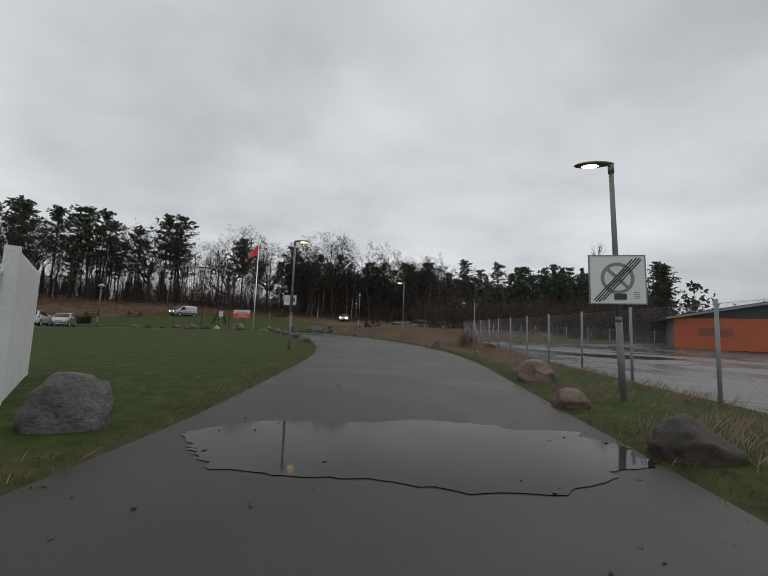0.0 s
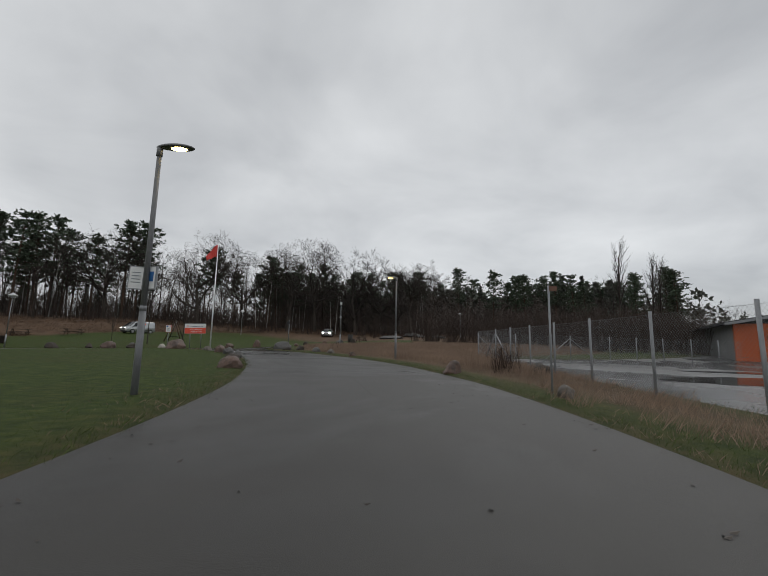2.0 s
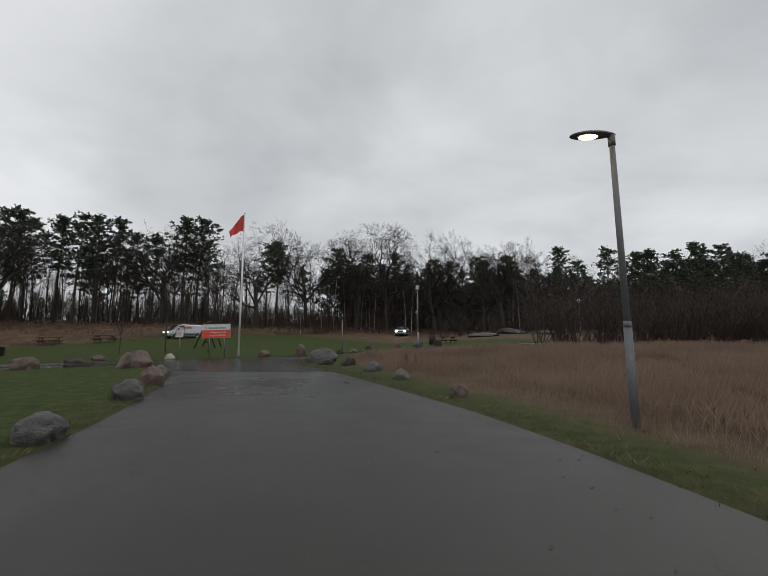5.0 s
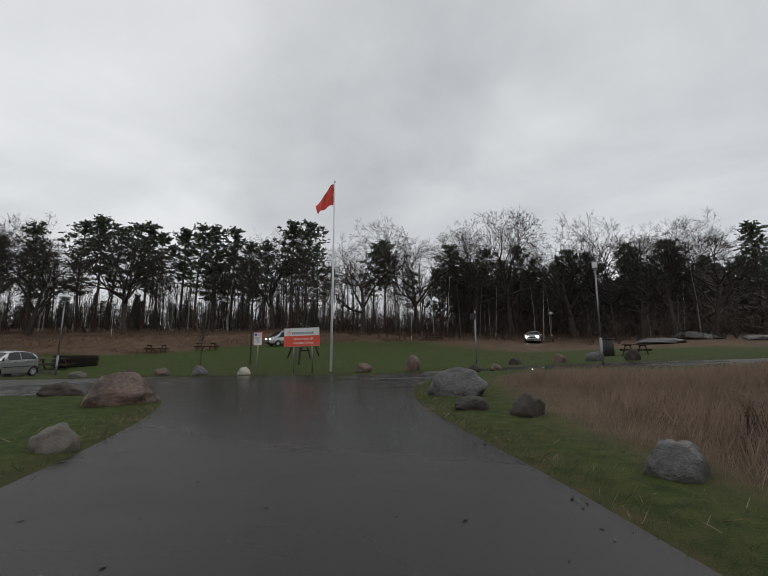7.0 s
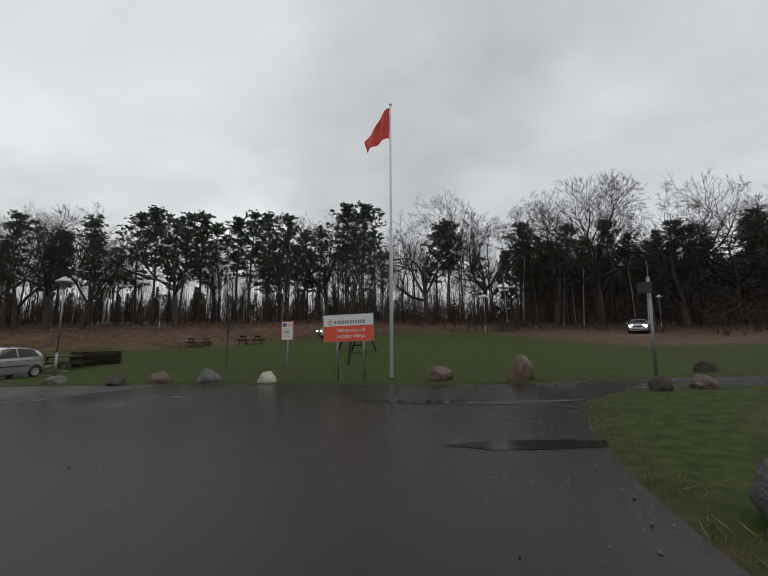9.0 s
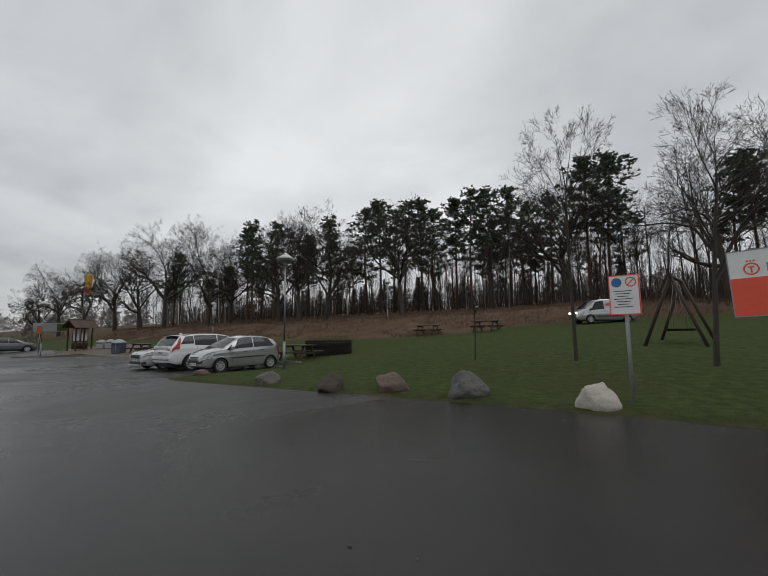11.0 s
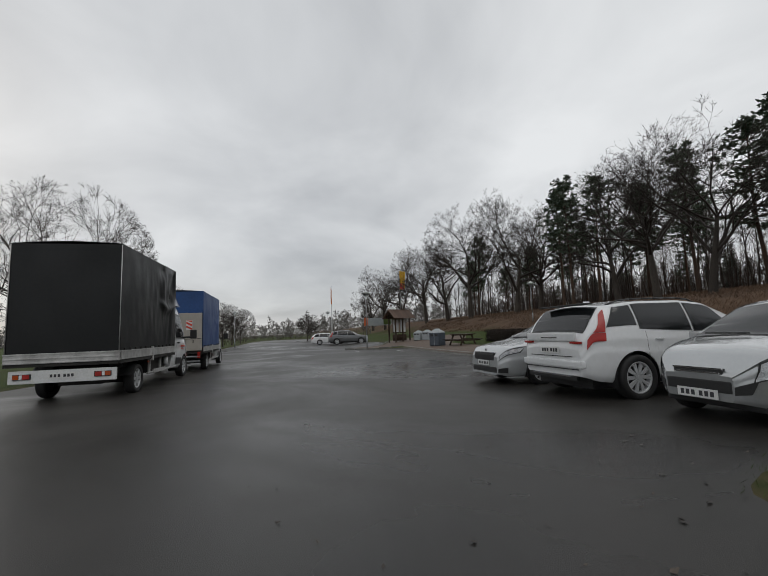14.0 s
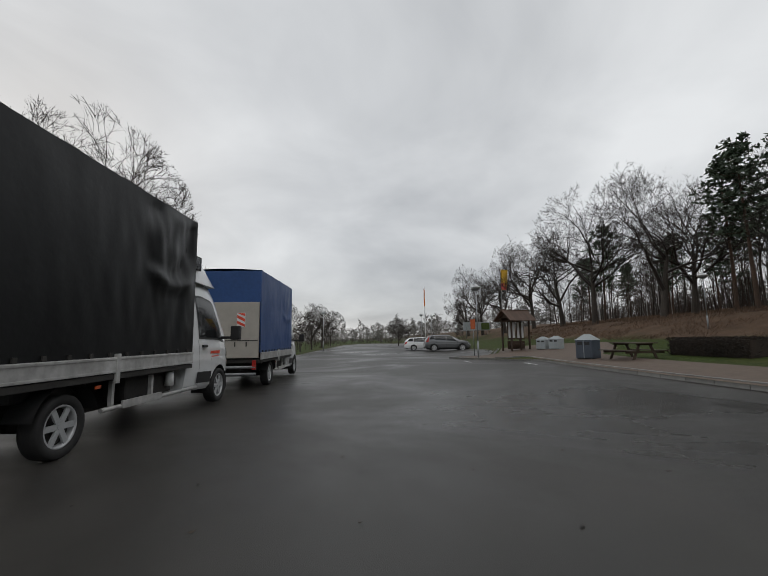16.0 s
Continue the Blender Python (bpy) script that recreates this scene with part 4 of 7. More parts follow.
# row of small trees beyond the parked lorries
for k_, (x_, y_, h_) in enumerate(((-34.75, 17.0, 0.97), (-41.0, 11.4, 0.72), (-46.5, 9.6, 0.73), (-53.0, 5.0, 0.68), (-59.0, 1.6, 0.68), (-66.0, -2.2, 0.65), (-74.0, -7.0, 0.9), (-84.0, -13.0, 0.95), (-96.0, -20.0, 1.0), (-98.0, -6.0, 0.75), (-110.0, -12.0, 0.8))):
    tree(SMALLS, x_, y_, 7.2 * h_, 10 + k_, "row of small trees beside the lane", 0.95)
for k_, (x_, y_, h_) in enumerate(((25.8, 48.0, 0.80), (28.6, 47.0, 0.70), (29.6, 47.6, 0.66))):
    tree(POPLARS, x_, y_, 15 * h_, 20 + k_, "poplars behind the yard")
# the wood itself: slender stems on the ridge, dark spruces on the hill
rng_ = random.Random(5)
for k_ in range(190):
    q_ = rng_.uniform(-40, 112)
    s_ = rng_.uniform(46, 76) - (12 if q_ > 45 else 0)
    x_, y_ = uphill(q_, s_)
    kind_ = rng_.choices((SLIMS, BIRCHES, PINES, SPRUCES), (8, 1.6, 1.8, 0.0))[0]
    tree(kind_, x_, y_, rng_.uniform(12.5, 17.5) * (0.85 if q_ > 60 else 1), 400 + k_)
for k_ in range(130):
    x_ = rng_.uniform(-34, 62)
    y_ = rng_.uniform(96, 128) - max(0, x_ - 10) * 0.25
    kind_ = rng_.choices((SPRUCES, PINES, SLIMS), (1.0, 5.5, 3.0))[0]
    tree(kind_, x_, y_, rng_.uniform(12.5, 15.5), 700 + k_, "spruces on the hill")
for k_ in range(56):
    x_, y_ = uphill(rng_.uniform(5, 100), rng_.uniform(58, 84))
    tree(SPRUCES if k_ % 3 else PINES, x_, y_, rng_.uniform(4.5, 8.0), 1000 + k_, "young spruces behind the ridge")
for k_ in range(16):
    x_ = rng_.uniform(-30, 10)
    tree(BIRCHES, x_, rng_.uniform(86, 96), rng_.uniform(10, 13.5), 900 + k_, "birches under the oaks")


# ---- brushwood, far woods and grass: nobody could count these ----
def blades(name, roots, tall, wide, lean, material, seed, label, category, per=1, wind=(0.2, 0.1)):
    """Thin pointed blades that bend a little, all in one mesh."""
    rs = np.random.RandomState(seed)
    base = np.repeat(np.array(roots), per, 0)
    n = len(base)
    a = rs.uniform(0, 6.283, n)
    h = tall[0] + (tall[1] - tall[0]) * rs.rand(n)
    w = wide[0] + (wide[1] - wide[0]) * rs.rand(n)
    if per > 1:
        base = base + np.stack([rs.normal(0, 0.05, n), rs.normal(0, 0.05, n), np.zeros(n)], 1)
    side = np.stack([np.cos(a), np.sin(a), np.zeros(n)], 1) * w[:, None]
    tip = np.stack([rs.normal(wind[0], lean, n) * h, rs.normal(wind[1], lean, n) * h, h], 1)
    v = np.stack([base - side, base + side, base + tip * (0.45, 0.45, 0.55) + side * 0.8, base + tip], 1).reshape(-1, 3)
    k = np.arange(n)[:, None] * 4
    f = np.concatenate([k + (0, 1, 2), k + (0, 2, 3)], 1).reshape(-1, 3)
    me = bpy.data.meshes.new(name)
    me.vertices.add(len(v))
    me.vertices.foreach_set("co", v.astype(np.float32).ravel())
    me.loops.add(f.size)
    me.loops.foreach_set("vertex_index", f.astype(np.int32).ravel())
    me.polygons.add(len(f))
    me.polygons.foreach_set("loop_start", (np.arange(len(f)) * 3).astype(np.int32))
    me.update(calc_edges=True)
    me.materials.append(M[material])
    return tagged(new(name, me), label, category, kind="stuff")


def scatter(n, x0, x1, y0, y1, keep, seed, dz=0.0):
    rs = np.random.RandomState(seed)
    x, y = rs.uniform(x0, x1, n), rs.uniform(y0, y1, n)
    ok = keep(x, y)
    x, y = x[ok], y[ok]
    return np.stack([x, y, gz(x, y) + dz], 1)


def clumped(x, y, size, level, seed=0.0):
    return np.array([noise.noise(Vector((a / size + seed, b / size, 1.7))) > level for a, b in zip(x, y)], bool)


def tuft_height(x, y):
    """Rough grass grows in uneven swathes."""
    return np.array([0.62 + 0.42 * noise.noise(Vector((a / 2.4, b / 2.4, 5.1))) + 0.25 * noise.noise(Vector((a / 0.6, b / 0.6, 2.2))) for a, b in zip(x, y)])


rough_ = scatter(150000, -6, 20, 5, 52, lambda x, y: inside_by(ROUGH, x, y) < -0.05, 1, 0.03)
swathe_ = tuft_height(rough_[:, 0], rough_[:, 1]) - 0.42 * (1 - step01((rough_[:, 1] - 11) / 9)) - 0.45 * (1 - step01(-inside_by(ROUGH, rough_[:, 0], rough_[:, 1]) / 1.4))
thin_ = np.random.RandomState(61).rand(len(rough_)) < 0.35 + 0.65 * step01((rough_[:, 1] - 9) / 9)
rough_, swathe_ = rough_[thin_], swathe_[thin_]
for lo_, hi_, tall_, seed_, lb_ in ((-9, 0.30, (0.05, 0.17), 10, "sparse short dry grass on the verge"), (0.30, 0.55, (0.08, 0.24), 2, "short tawny dry grass on the roadside"), (0.55, 9, (0.18, 0.42), 3, "tall tawny dry grass on the roadside")):
    blades("rough_grass", rough_[(swathe_ >= lo_) & (swathe_ < hi_)], tall_, (0.0006, 0.0014), 0.20, "drygrass", seed_, lb_, "grass", 4, (0.05, 0.02))
blades("seed_heads", rough_[swathe_ > 0.72][::5] + (0, 0, 0.22), (0.08, 0.20), (0.0012, 0.0026), 0.18, "drygrass", 33, "pale feathery grass heads above the rough grass", "grass", 2, (0.05, 0.02))
blades("verge_grass", scatter(230000, -14, 9, -3, 40, lambda x, y: (lambda d: (d > -0.04) & (d < 5) & (inside_by(ROUGH, x, y) > 0) & (np.random.RandomState(3).rand(len(d)) < np.exp(-d * 0.5)))(inside_by(ROAD, x, y)), 4, 0.02),
       (0.018, 0.060), (0.0015, 0.0032), 0.5, "greengrass", 5, "ragged green grass along the asphalt edge", "grass", 2)
blades("verge_straw", scatter(60000, -14, 9, -3, 40, lambda x, y: (lambda d: (d > -0.03) & (d < 1.8) & clumped(x, y, 0.7, 0.0) & (np.random.RandomState(12).rand(len(d)) < np.exp(-d * 1.3)))(inside_by(ROAD, x, y)), 34, 0.02),
       (0.02, 0.09), (0.0012, 0.0026), 0.7, "drygrass", 35, "yellowed straw at the asphalt edge", "grass", 2)
blades("lawn_edge_grass", scatter(120000, -31, -8, 32, 52, lambda x, y: (lambda d: (d > -0.03) & (d < 6) & (np.random.RandomState(8).rand(len(d)) < np.exp(-d * 0.4)))(inside_by(ROAD, x, y)), 6, 0.02),
       (0.018, 0.055), (0.0015, 0.0032), 0.5, "greengrass", 7, "short green grass along the lawn edge", "grass", 2)
blades("verge_weeds", scatter(9000, 6.0, 8.6, -2, 28, lambda x, y: clumped(x, y, 0.8, 0.1) & (inside_by(ROAD, x, y) > 0.3), 8, 0.02),
       (0.05, 0.22), (0.0010, 0.0022), 0.35, "drygrass", 9, "dead brown weeds on the verge", "weeds", 3)


def fallen_leaves(name, n, seed, label):
    """Small curled leaves and bits of bark that lie on the asphalt, most of them along its edges."""
    rs = np.random.RandomState(seed)
    x, y = rs.uniform(-36, 7, n), rs.uniform(-3, 44, n)
    d = inside_by(ROAD, x, y)
    ok = (d < -0.03) & (rs.rand(n) < 0.06 + np.exp(d * 1.6))
    x, y = x[ok], y[ok]
    vs, fs = [], []
    for px, py, a, r in zip(x, y, rs.uniform(0, 6.28, len(x)), rs.uniform(0.008, 0.030, len(x))):
        z = height(px, py) + 0.004
        i = len(vs)
        for k, (u, v, w) in enumerate(((-1, 0, 0.1), (-0.2, 0.55, 0.25), (1, 0.1, 0.5), (-0.1, -0.5, 0.0))):
            vs.append((px + r * (u * math.cos(a) - v * math.sin(a)), py + r * (u * math.sin(a) + v * math.cos(a)), z + r * w))
        fs.append((i, i + 1, i + 2, i + 3))
    me = crown_mesh(name, vs, fs, M["deadleaf"])
    return tagged(new(name, me), label, "leaves", kind="stuff")


fallen_leaves("fallen_leaves", 26000, 44, "dark wet fallen leaves and twigs on the asphalt")


def thicket(name, roots, tall, seed, label, stems=9, spread=0.35, thick=0.011, material="brush"):
    """Bare bushes: fans of forking stems."""
    rs = np.random.RandomState(seed)
    b = np.repeat(np.array(roots), stems, 0)
    n = len(b)
    h = rs.uniform(tall[0], tall[1], n)
    d = np.stack([rs.normal(0, spread, n), rs.normal(0, spread, n), np.ones(n)], 1)
    mid = b + d * (h * 0.5)[:, None]
    vs, fs = [], []

    def needle(p, q, w, a):
        s = np.stack([np.cos(a), np.sin(a), np.zeros(len(a))], 1) * w
        i = sum(len(k) for k in vs) + np.arange(len(p))[:, None] * 3
        vs.append(np.stack([p - s, p + s, q], 1).reshape(-1, 3))
        fs.append(i + (0, 1, 2))

    a = rs.uniform(0, 6.28, n)
    needle(b, mid + d * (h * 0.5)[:, None], thick, a)
    needle(b, b + d * (h * 0.9)[:, None], thick, a + 1.5)
    for k in range(6):
        t = rs.uniform(0.25, 0.9, n)[:, None]
        p = b + d * h[:, None] * t
        q = p + np.stack([rs.normal(0, 0.34, n), rs.normal(0, 0.34, n), rs.uniform(0.15, 0.7, n)], 1) * (h * 0.45)[:, None]
        needle(p, q, thick * 0.55, rs.uniform(0, 6.28, n))
        r = p + (q - p) * 0.5
        needle(r, r + np.stack([rs.normal(0, 0.2, n), rs.normal(0, 0.2, n), rs.uniform(0, 0.3, n)], 1) * (h * 0.4)[:, None], thick * 0.4, rs.uniform(0, 6.28, n))
    v, f = np.concatenate(vs), np.concatenate(fs)
    me = bpy.data.meshes.new(name)
    me.from_pydata(v.tolist(), [], f.tolist())
    me.materials.append(M[material])
    return tagged(new(name, me), label, "bushes", kind="stuff")


thicket("thicket", scatter(1500, 4, 34, 36, 74, lambda x, y: (y < x + 42) & (y > 36 + 0.2 * np.abs(x - 6)) & (inside_by(ROUGH, x, y) > -2.0) & (inside_by(ROAD, x, y) > 1.2), 11, -0.1), (2.2, 4.6), 12,
        "dense bare brown thicket beside the rough grass", 9, 0.35, 0.017)
thicket("underwood", scatter(1300, -60, 66, 72, 120, lambda x, y: (rise(x, y) > 36) | (x > -5), 13, -0.1), (1.2, 4.5), 14, "bare brown underwood below the trees", 6, 0.35, 0.018)
thicket("underwood", scatter(2200, -130, -20, 24, 110, lambda x, y: (rise(x, y) > 36) & (rise(x, y) < 74) & clumped(x, y, 6, -0.05), 15, -0.1), (0.8, 3.2), 16, "bare brown underwood on the ridge", 5, 0.35, 0.018)
thicket("saplings", scatter(6200, -130, 0, 20, 130, lambda x, y: (rise(x, y) > 38) & (rise(x, y) < 84), 31, -0.1), (4.0, 10.0), 32, "thin bare saplings between the trees", 1, 0.10, 0.035)
thicket("dead_stalks", scatter(13, 6.2, 7.0, 16.8, 17.6, lambda x, y: x > 0, 51, 0.0), (0.6, 1.05), 52, "dark reddish dead weed stalks in the rough grass", 5, 0.16, 0.008, "deadstalk")
thicket("dead_stalks", scatter(7, -1.5, -0.6, 31.0, 31.6, lambda x, y: x < 0, 53, 0.0), (0.4, 0.7), 54, "dark dead weed stalks in the rough grass", 3, 0.12, 0.006, "deadstalk")
blades("bracken", scatter(150000, -100, 0, 18, 96, lambda x, y: (up_bank(x, y) > -1.0) & (up_bank(x, y) < 26) & clumped(x, y, 3, -0.15), 17, 0.0), (0.12, 0.42), (0.005, 0.014), 0.5, "drybracken", 18,
       "rusty dead bracken at the foot of the wood", "bracken", 2)
thicket("roadside_bushes", scatter(420, -150, -62, -60, 8, lambda x, y: (inside_by(ROAD, x, y) > 1.0) & (inside_by(ROAD, x, y) < 16), 19, -0.1), (0.8, 3.0), 20, "bare bushes along the lane's far end", 9)


def far_woods(name, places, tall, seed, label, material="spruce"):
    """A distant wood: ragged layered crowns of needle sprays."""
    rng = random.Random(seed)
    vs, fs = [], []
    for x, y, z in places:
        h = rng.uniform(*tall)
        bare = material != "spruce"
        for k in range(32):
            t = rng.uniform(0.03, 0.98)
            r = h * (0.28 * math.sin(math.pi * min(t + 0.10, 1)) ** 0.7 if bare else 0.24 * (1.02 - t) ** 0.6) * rng.uniform(0.1, 1)
            a = rng.uniform(0, 6.28)
            clump(vs, fs, Vector((x + r * math.cos(a), y + r * math.sin(a), z + h * t)), h * (0.15 if bare else 0.10), rng, 0.9 if bare else 0.7, 4 if bare else 3, 0.5 if bare else 0.2, 0.42 if bare else 1.7)
    me = crown_mesh(name, vs, fs, M[material])
    return tagged(new(name, me), label, "trees", kind="stuff")


# both bare far woods carry their haze in the crown colour
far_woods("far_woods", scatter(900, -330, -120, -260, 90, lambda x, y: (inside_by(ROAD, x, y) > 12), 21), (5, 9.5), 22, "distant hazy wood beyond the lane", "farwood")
far_woods("far_woods", scatter(420, 75, 260, 60, 190, lambda x, y: y > 40 + 0.35 * x, 23), (4, 7), 24, "distant dark wood behind the yard")
far_woods("far_woods", scatter(420, -40, 80, 104, 150, lambda x, y: x > -35, 25), (9, 13), 26, "dark wood on the hill")
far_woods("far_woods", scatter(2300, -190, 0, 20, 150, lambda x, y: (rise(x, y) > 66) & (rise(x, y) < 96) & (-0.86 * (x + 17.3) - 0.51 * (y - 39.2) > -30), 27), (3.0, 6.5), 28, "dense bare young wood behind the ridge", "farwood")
far_woods("hill_brushwood", scatter(760, -24, 66, 84, 118, lambda x, y: y > 93 + 0.1 * np.abs(x - 5), 29), (5, 9.5), 30, "bare brown brushwood on the hill's foot", "hillbrush")


# ---- vehicles ----
def track(points, x):
    if x <= points[0][0]:
        return points[0][1]
    for (a, u), (b, v) in zip(points, points[1:]):
        if x <= b:
            return u + (v - u) * (x - a) / (b - a)
    return points[-1][1]


def soft_track(points, x, w=0.06):
    return sum(track(points, x + d) for d in (-w, -w / 2, 0, w / 2, w)) / 5


class Shell:
    """A car body as three zones: flank (sill to belt), glasshouse (belt to roof edge) and top (across the roof and bonnet)."""

    def __init__(self, p):
        self.p, self.memo = p, {}

    def lines(self, x):
        """Half width, top, belt and sill heights at x."""
        if x not in self.memo:
            p = self.p
            self.memo[x] = (p["wide"] / 2 * soft_track(p["plan"], x, 0.05), soft_track(p["top"], x), soft_track(p["belt"], x), soft_track(p["sill"], x))
        return self.memo[x]

    def at(self, zone, x, v, side=1):
        p = self.p
        half, top, belt, low = self.lines(round(x, 4))
        belt = min(belt, top - 0.03)
        belt_y = half * 0.955
        crown = 0.05 if top - belt > 0.25 else 0.035
        edge_z = max(top - crown, belt + 0.005)
        edge_y = belt_y - 0.035 - (edge_z - belt) * p.get("lean", 0.36)
        if zone == "flank":
            y = half * float(np.interp(v, (0, 0.08, 0.3, 0.5, 0.62, 0.68, 0.85, 1), (0.90, 0.955, 0.985, 0.995, 1.0, 0.985, 0.985, 0.955)))
            return Vector((x, side * y, low + (belt - low) * v))
        if zone == "glass":
            k = v + 0.06 * math.sin(math.pi * v)
            return Vector((x, side * (belt_y + (edge_y - belt_y) * v + 0.02 * math.sin(math.pi * v)), belt + (edge_z - belt) * v))
        return Vector((x, side * edge_y * (1 - v), edge_z + (top - edge_z) * math.sin(math.pi / 2 * v)))

    def normal(self, zone, x, v, side):
        e = 0.02
        a = self.at(zone, x + e, v, side) - self.at(zone, x - e, v, side)
        b = self.at(zone, x, min(v + e, 1), side) - self.at(zone, x, max(v - e, 0), side)
        n = b.cross(a) * side
        return n.normalized() if n.length > 1e-9 else Vector((0, side, 0))

    def patch(self, zone, x0, x1, v0, v1, side=1, off=0.006, nx=10, nv=5):
        """A panel that follows the body, a little proud of it. x0, x1 may be pairs: lower and upper ends."""
        lo0, hi0 = x0 if isinstance(x0, tuple) else (x0, x0)
        lo1, hi1 = x1 if isinstance(x1, tuple) else (x1, x1)
        rows = []
        for j in range(nv + 1):
            t = j / nv
            v = v0 + (v1 - v0) * t
            a, b = lo0 + (hi0 - lo0) * t, lo1 + (hi1 - lo1) * t
            rows.append([self.at(zone, a + (b - a) * i / nx, v, side) + self.normal(zone, a + (b - a) * i / nx, v, side) * off for i in range(nx + 1)])
        return rows


    def skin(self, bm, n, axles, wr, arch):
        """The whole painted body as one grid, its lower edge drawn up over the wheels."""
        front = self.p["long"] / 2
        xs = {round(-front + 2 * front * i / n, 4) for i in range(n + 1)}
        for ax in axles:
            xs = {x for x in xs if not arch - 0.02 < abs(x - ax) < arch + 0.02}
            xs |= {round(ax + arch * u, 4) for u in (-1.002, -0.999, -0.985, -0.95, -0.9, 0.9, 0.95, 0.985, 0.999, 1.002)}
        xs = sorted(x for x in xs if -front <= x <= front)
        for side in (1, -1):
            grid = []
            for zone, k in (("flank", 16), ("glass", 8), ("top", 8)):
                for j in range(k + (zone == "top")):
                    row = []
                    for x in xs:
                        v = j / k
                        if zone == "flank":
                            low = self.at("flank", x, 0, side).z
                            belt = self.at("flank", x, 1, side).z
                            edge = max([low] + [wr + math.sqrt(max(0, arch ** 2 - (x - ax) ** 2)) for ax in axles if abs(x - ax) < arch])
                            v = (edge + (belt - edge) * v - low) / (belt - low)
                        row.append(self.at(zone, x, v, side))
                    grid.append(row)
            vs = [[bm.verts.new(q) for q in row] for row in grid]
            for j in range(len(grid) - 1):
                for i in range(len(xs) - 1):
                    quad = (vs[j][i], vs[j][i + 1], vs[j + 1][i + 1], vs[j + 1][i])
                    f_ = bm.faces.new(quad[::-1] if side > 0 else quad)
                    f_.smooth = True
            for end in (0, len(xs) - 1):
                ring = [row[end] for row in vs]
                mid = bm.verts.new((xs[end], 0, (grid[0][end].z + grid[-1][end].z) / 2))
                base = bm.verts.new((xs[end], 0, grid[0][end].z))
                for a, b in zip([base] + ring, ring):
                    bm.faces.new((mid, b, a) if (end == 0) == (side > 0) else (mid, a, b))
        bmesh.ops.remove_doubles(bm, verts=bm.verts, dist=0.0004)
        return bm

    def glaze(self, parent, zone, a, b, v0, v1):
        """Dark glass on a black sheet: the window's surround and its painted cabin shade."""
        def rim(e, d):
            return tuple(q + d for q in e) if isinstance(e, tuple) else e + d
        if zone == "top":
            for off, mt, d in ((0.006, "black", 0.025), (0.010, "glass", 0.0)):
                rows = both([list(c) for c in zip(*self.patch(zone, rim(a, -d), rim(b, d), max(v0 - d, 0.02), 1.0, 1, off, 24, 14))])
                part(("windscreen" if b > 0 else "rear_window") if mt == "glass" else "window_surround", rows_mesh(rows), M[mt], parent)
            return
        for side in (1, -1):
            for off, mt, d in ((0.006, "black", 0.022), (0.010, "glass", 0.0)):
                part("side_window" if mt == "glass" else "window_surround", rows_mesh(self.patch(zone, rim(a, -d), rim(b, d), max(v0 - 1.5 * d, 0.0), min(v1 + 1.5 * d, 1.0), side, off, 22, 8), side > 0), M[mt], parent)


def rows_mesh(rows, flip=False):
    bm = sheet(rows)
    if flip:
        bmesh.ops.reverse_faces(bm, faces=bm.faces)
    return bm


def both(rows):
    """Joins a panel across the car's middle: its own rows and their mirror."""
    return [r + [Vector((q.x, -q.y, q.z)) for q in reversed(r)] for r in rows]


def lathe(profile, sides=28):
    """Turns (radius, y) points round the y axis."""
    bm = bmesh.new()
    rings = [[bm.verts.new((r * math.cos(2 * math.pi * k / sides), y, r * math.sin(2 * math.pi * k / sides))) for k in range(sides)] for r, y in profile]
    for a, b in zip(rings, rings[1:]):
        for k in range(sides):
            f_ = bm.faces.new((a[k], a[(k + 1) % sides], b[(k + 1) % sides], b[k]))
            f_.smooth = True
    return bm


def wheel(parent, x, y, r, side, rim, spokes, width=0.2, split=False):
    """A wheel whose outer face looks to the given side."""
    hub = new("wheel")
    hub.parent = parent
    hub.matrix_basis = pose(x, y, r, 0, 0, 0 if side > 0 else 180)
    h = width / 2
    ri = r * (0.68 if rim != "cap" else 0.66)
    part("tyre", lathe([(ri, -h * 0.8), (r * 0.93, -h), (r * 0.985, -h * 0.8), (r, -h * 0.4), (r, h * 0.4), (r * 0.985, h * 0.8), (r * 0.93, h), (ri + 0.01, h * 0.86), (ri - 0.01, h * 0.5)]), M["rubber"], hub)
    bm = lathe([(ri + 0.005, h * 0.80), (ri - 0.01, h * 0.84), (ri - 0.022, h * 0.6), (ri - 0.025, -h * 0.2)])
    bmesh.ops.create_cone(bm, cap_ends=True, segments=16, radius1=r * 0.14, radius2=r * 0.10, depth=0.05, matrix=Matrix.Translation((0, h * 0.55, 0)) @ Matrix.Rotation(radians(-90), 4, "X"))
    for k in range(spokes):
        a = 2 * math.pi * k / spokes
        for d in ((-0.09, 0.09) if split else (0.0,)):
            b = a + d
            wd = 0.028 if split else (2.2 / spokes) * r * 0.5
            m = Matrix.Rotation(-b, 4, "Y") @ Matrix.Translation((ri * 0.5, h * 0.62, 0))
            box((ri * 0.98, 0.022, wd), (0, 0, 0), 0.0, bm, m)
    part("rim", bm, M["capsilver"] if rim == "cap" else M["alloy"], hub)
    bm = bmesh.new()
    bmesh.ops.create_cone(bm, cap_ends=True, segments=24, radius1=ri - 0.02, radius2=ri - 0.02, depth=0.02, matrix=Matrix.Rotation(radians(-90), 4, "X"))
    part("brake_disc", bm, M["black"] if rim != "cap" else M["chassis"], hub)
    return hub


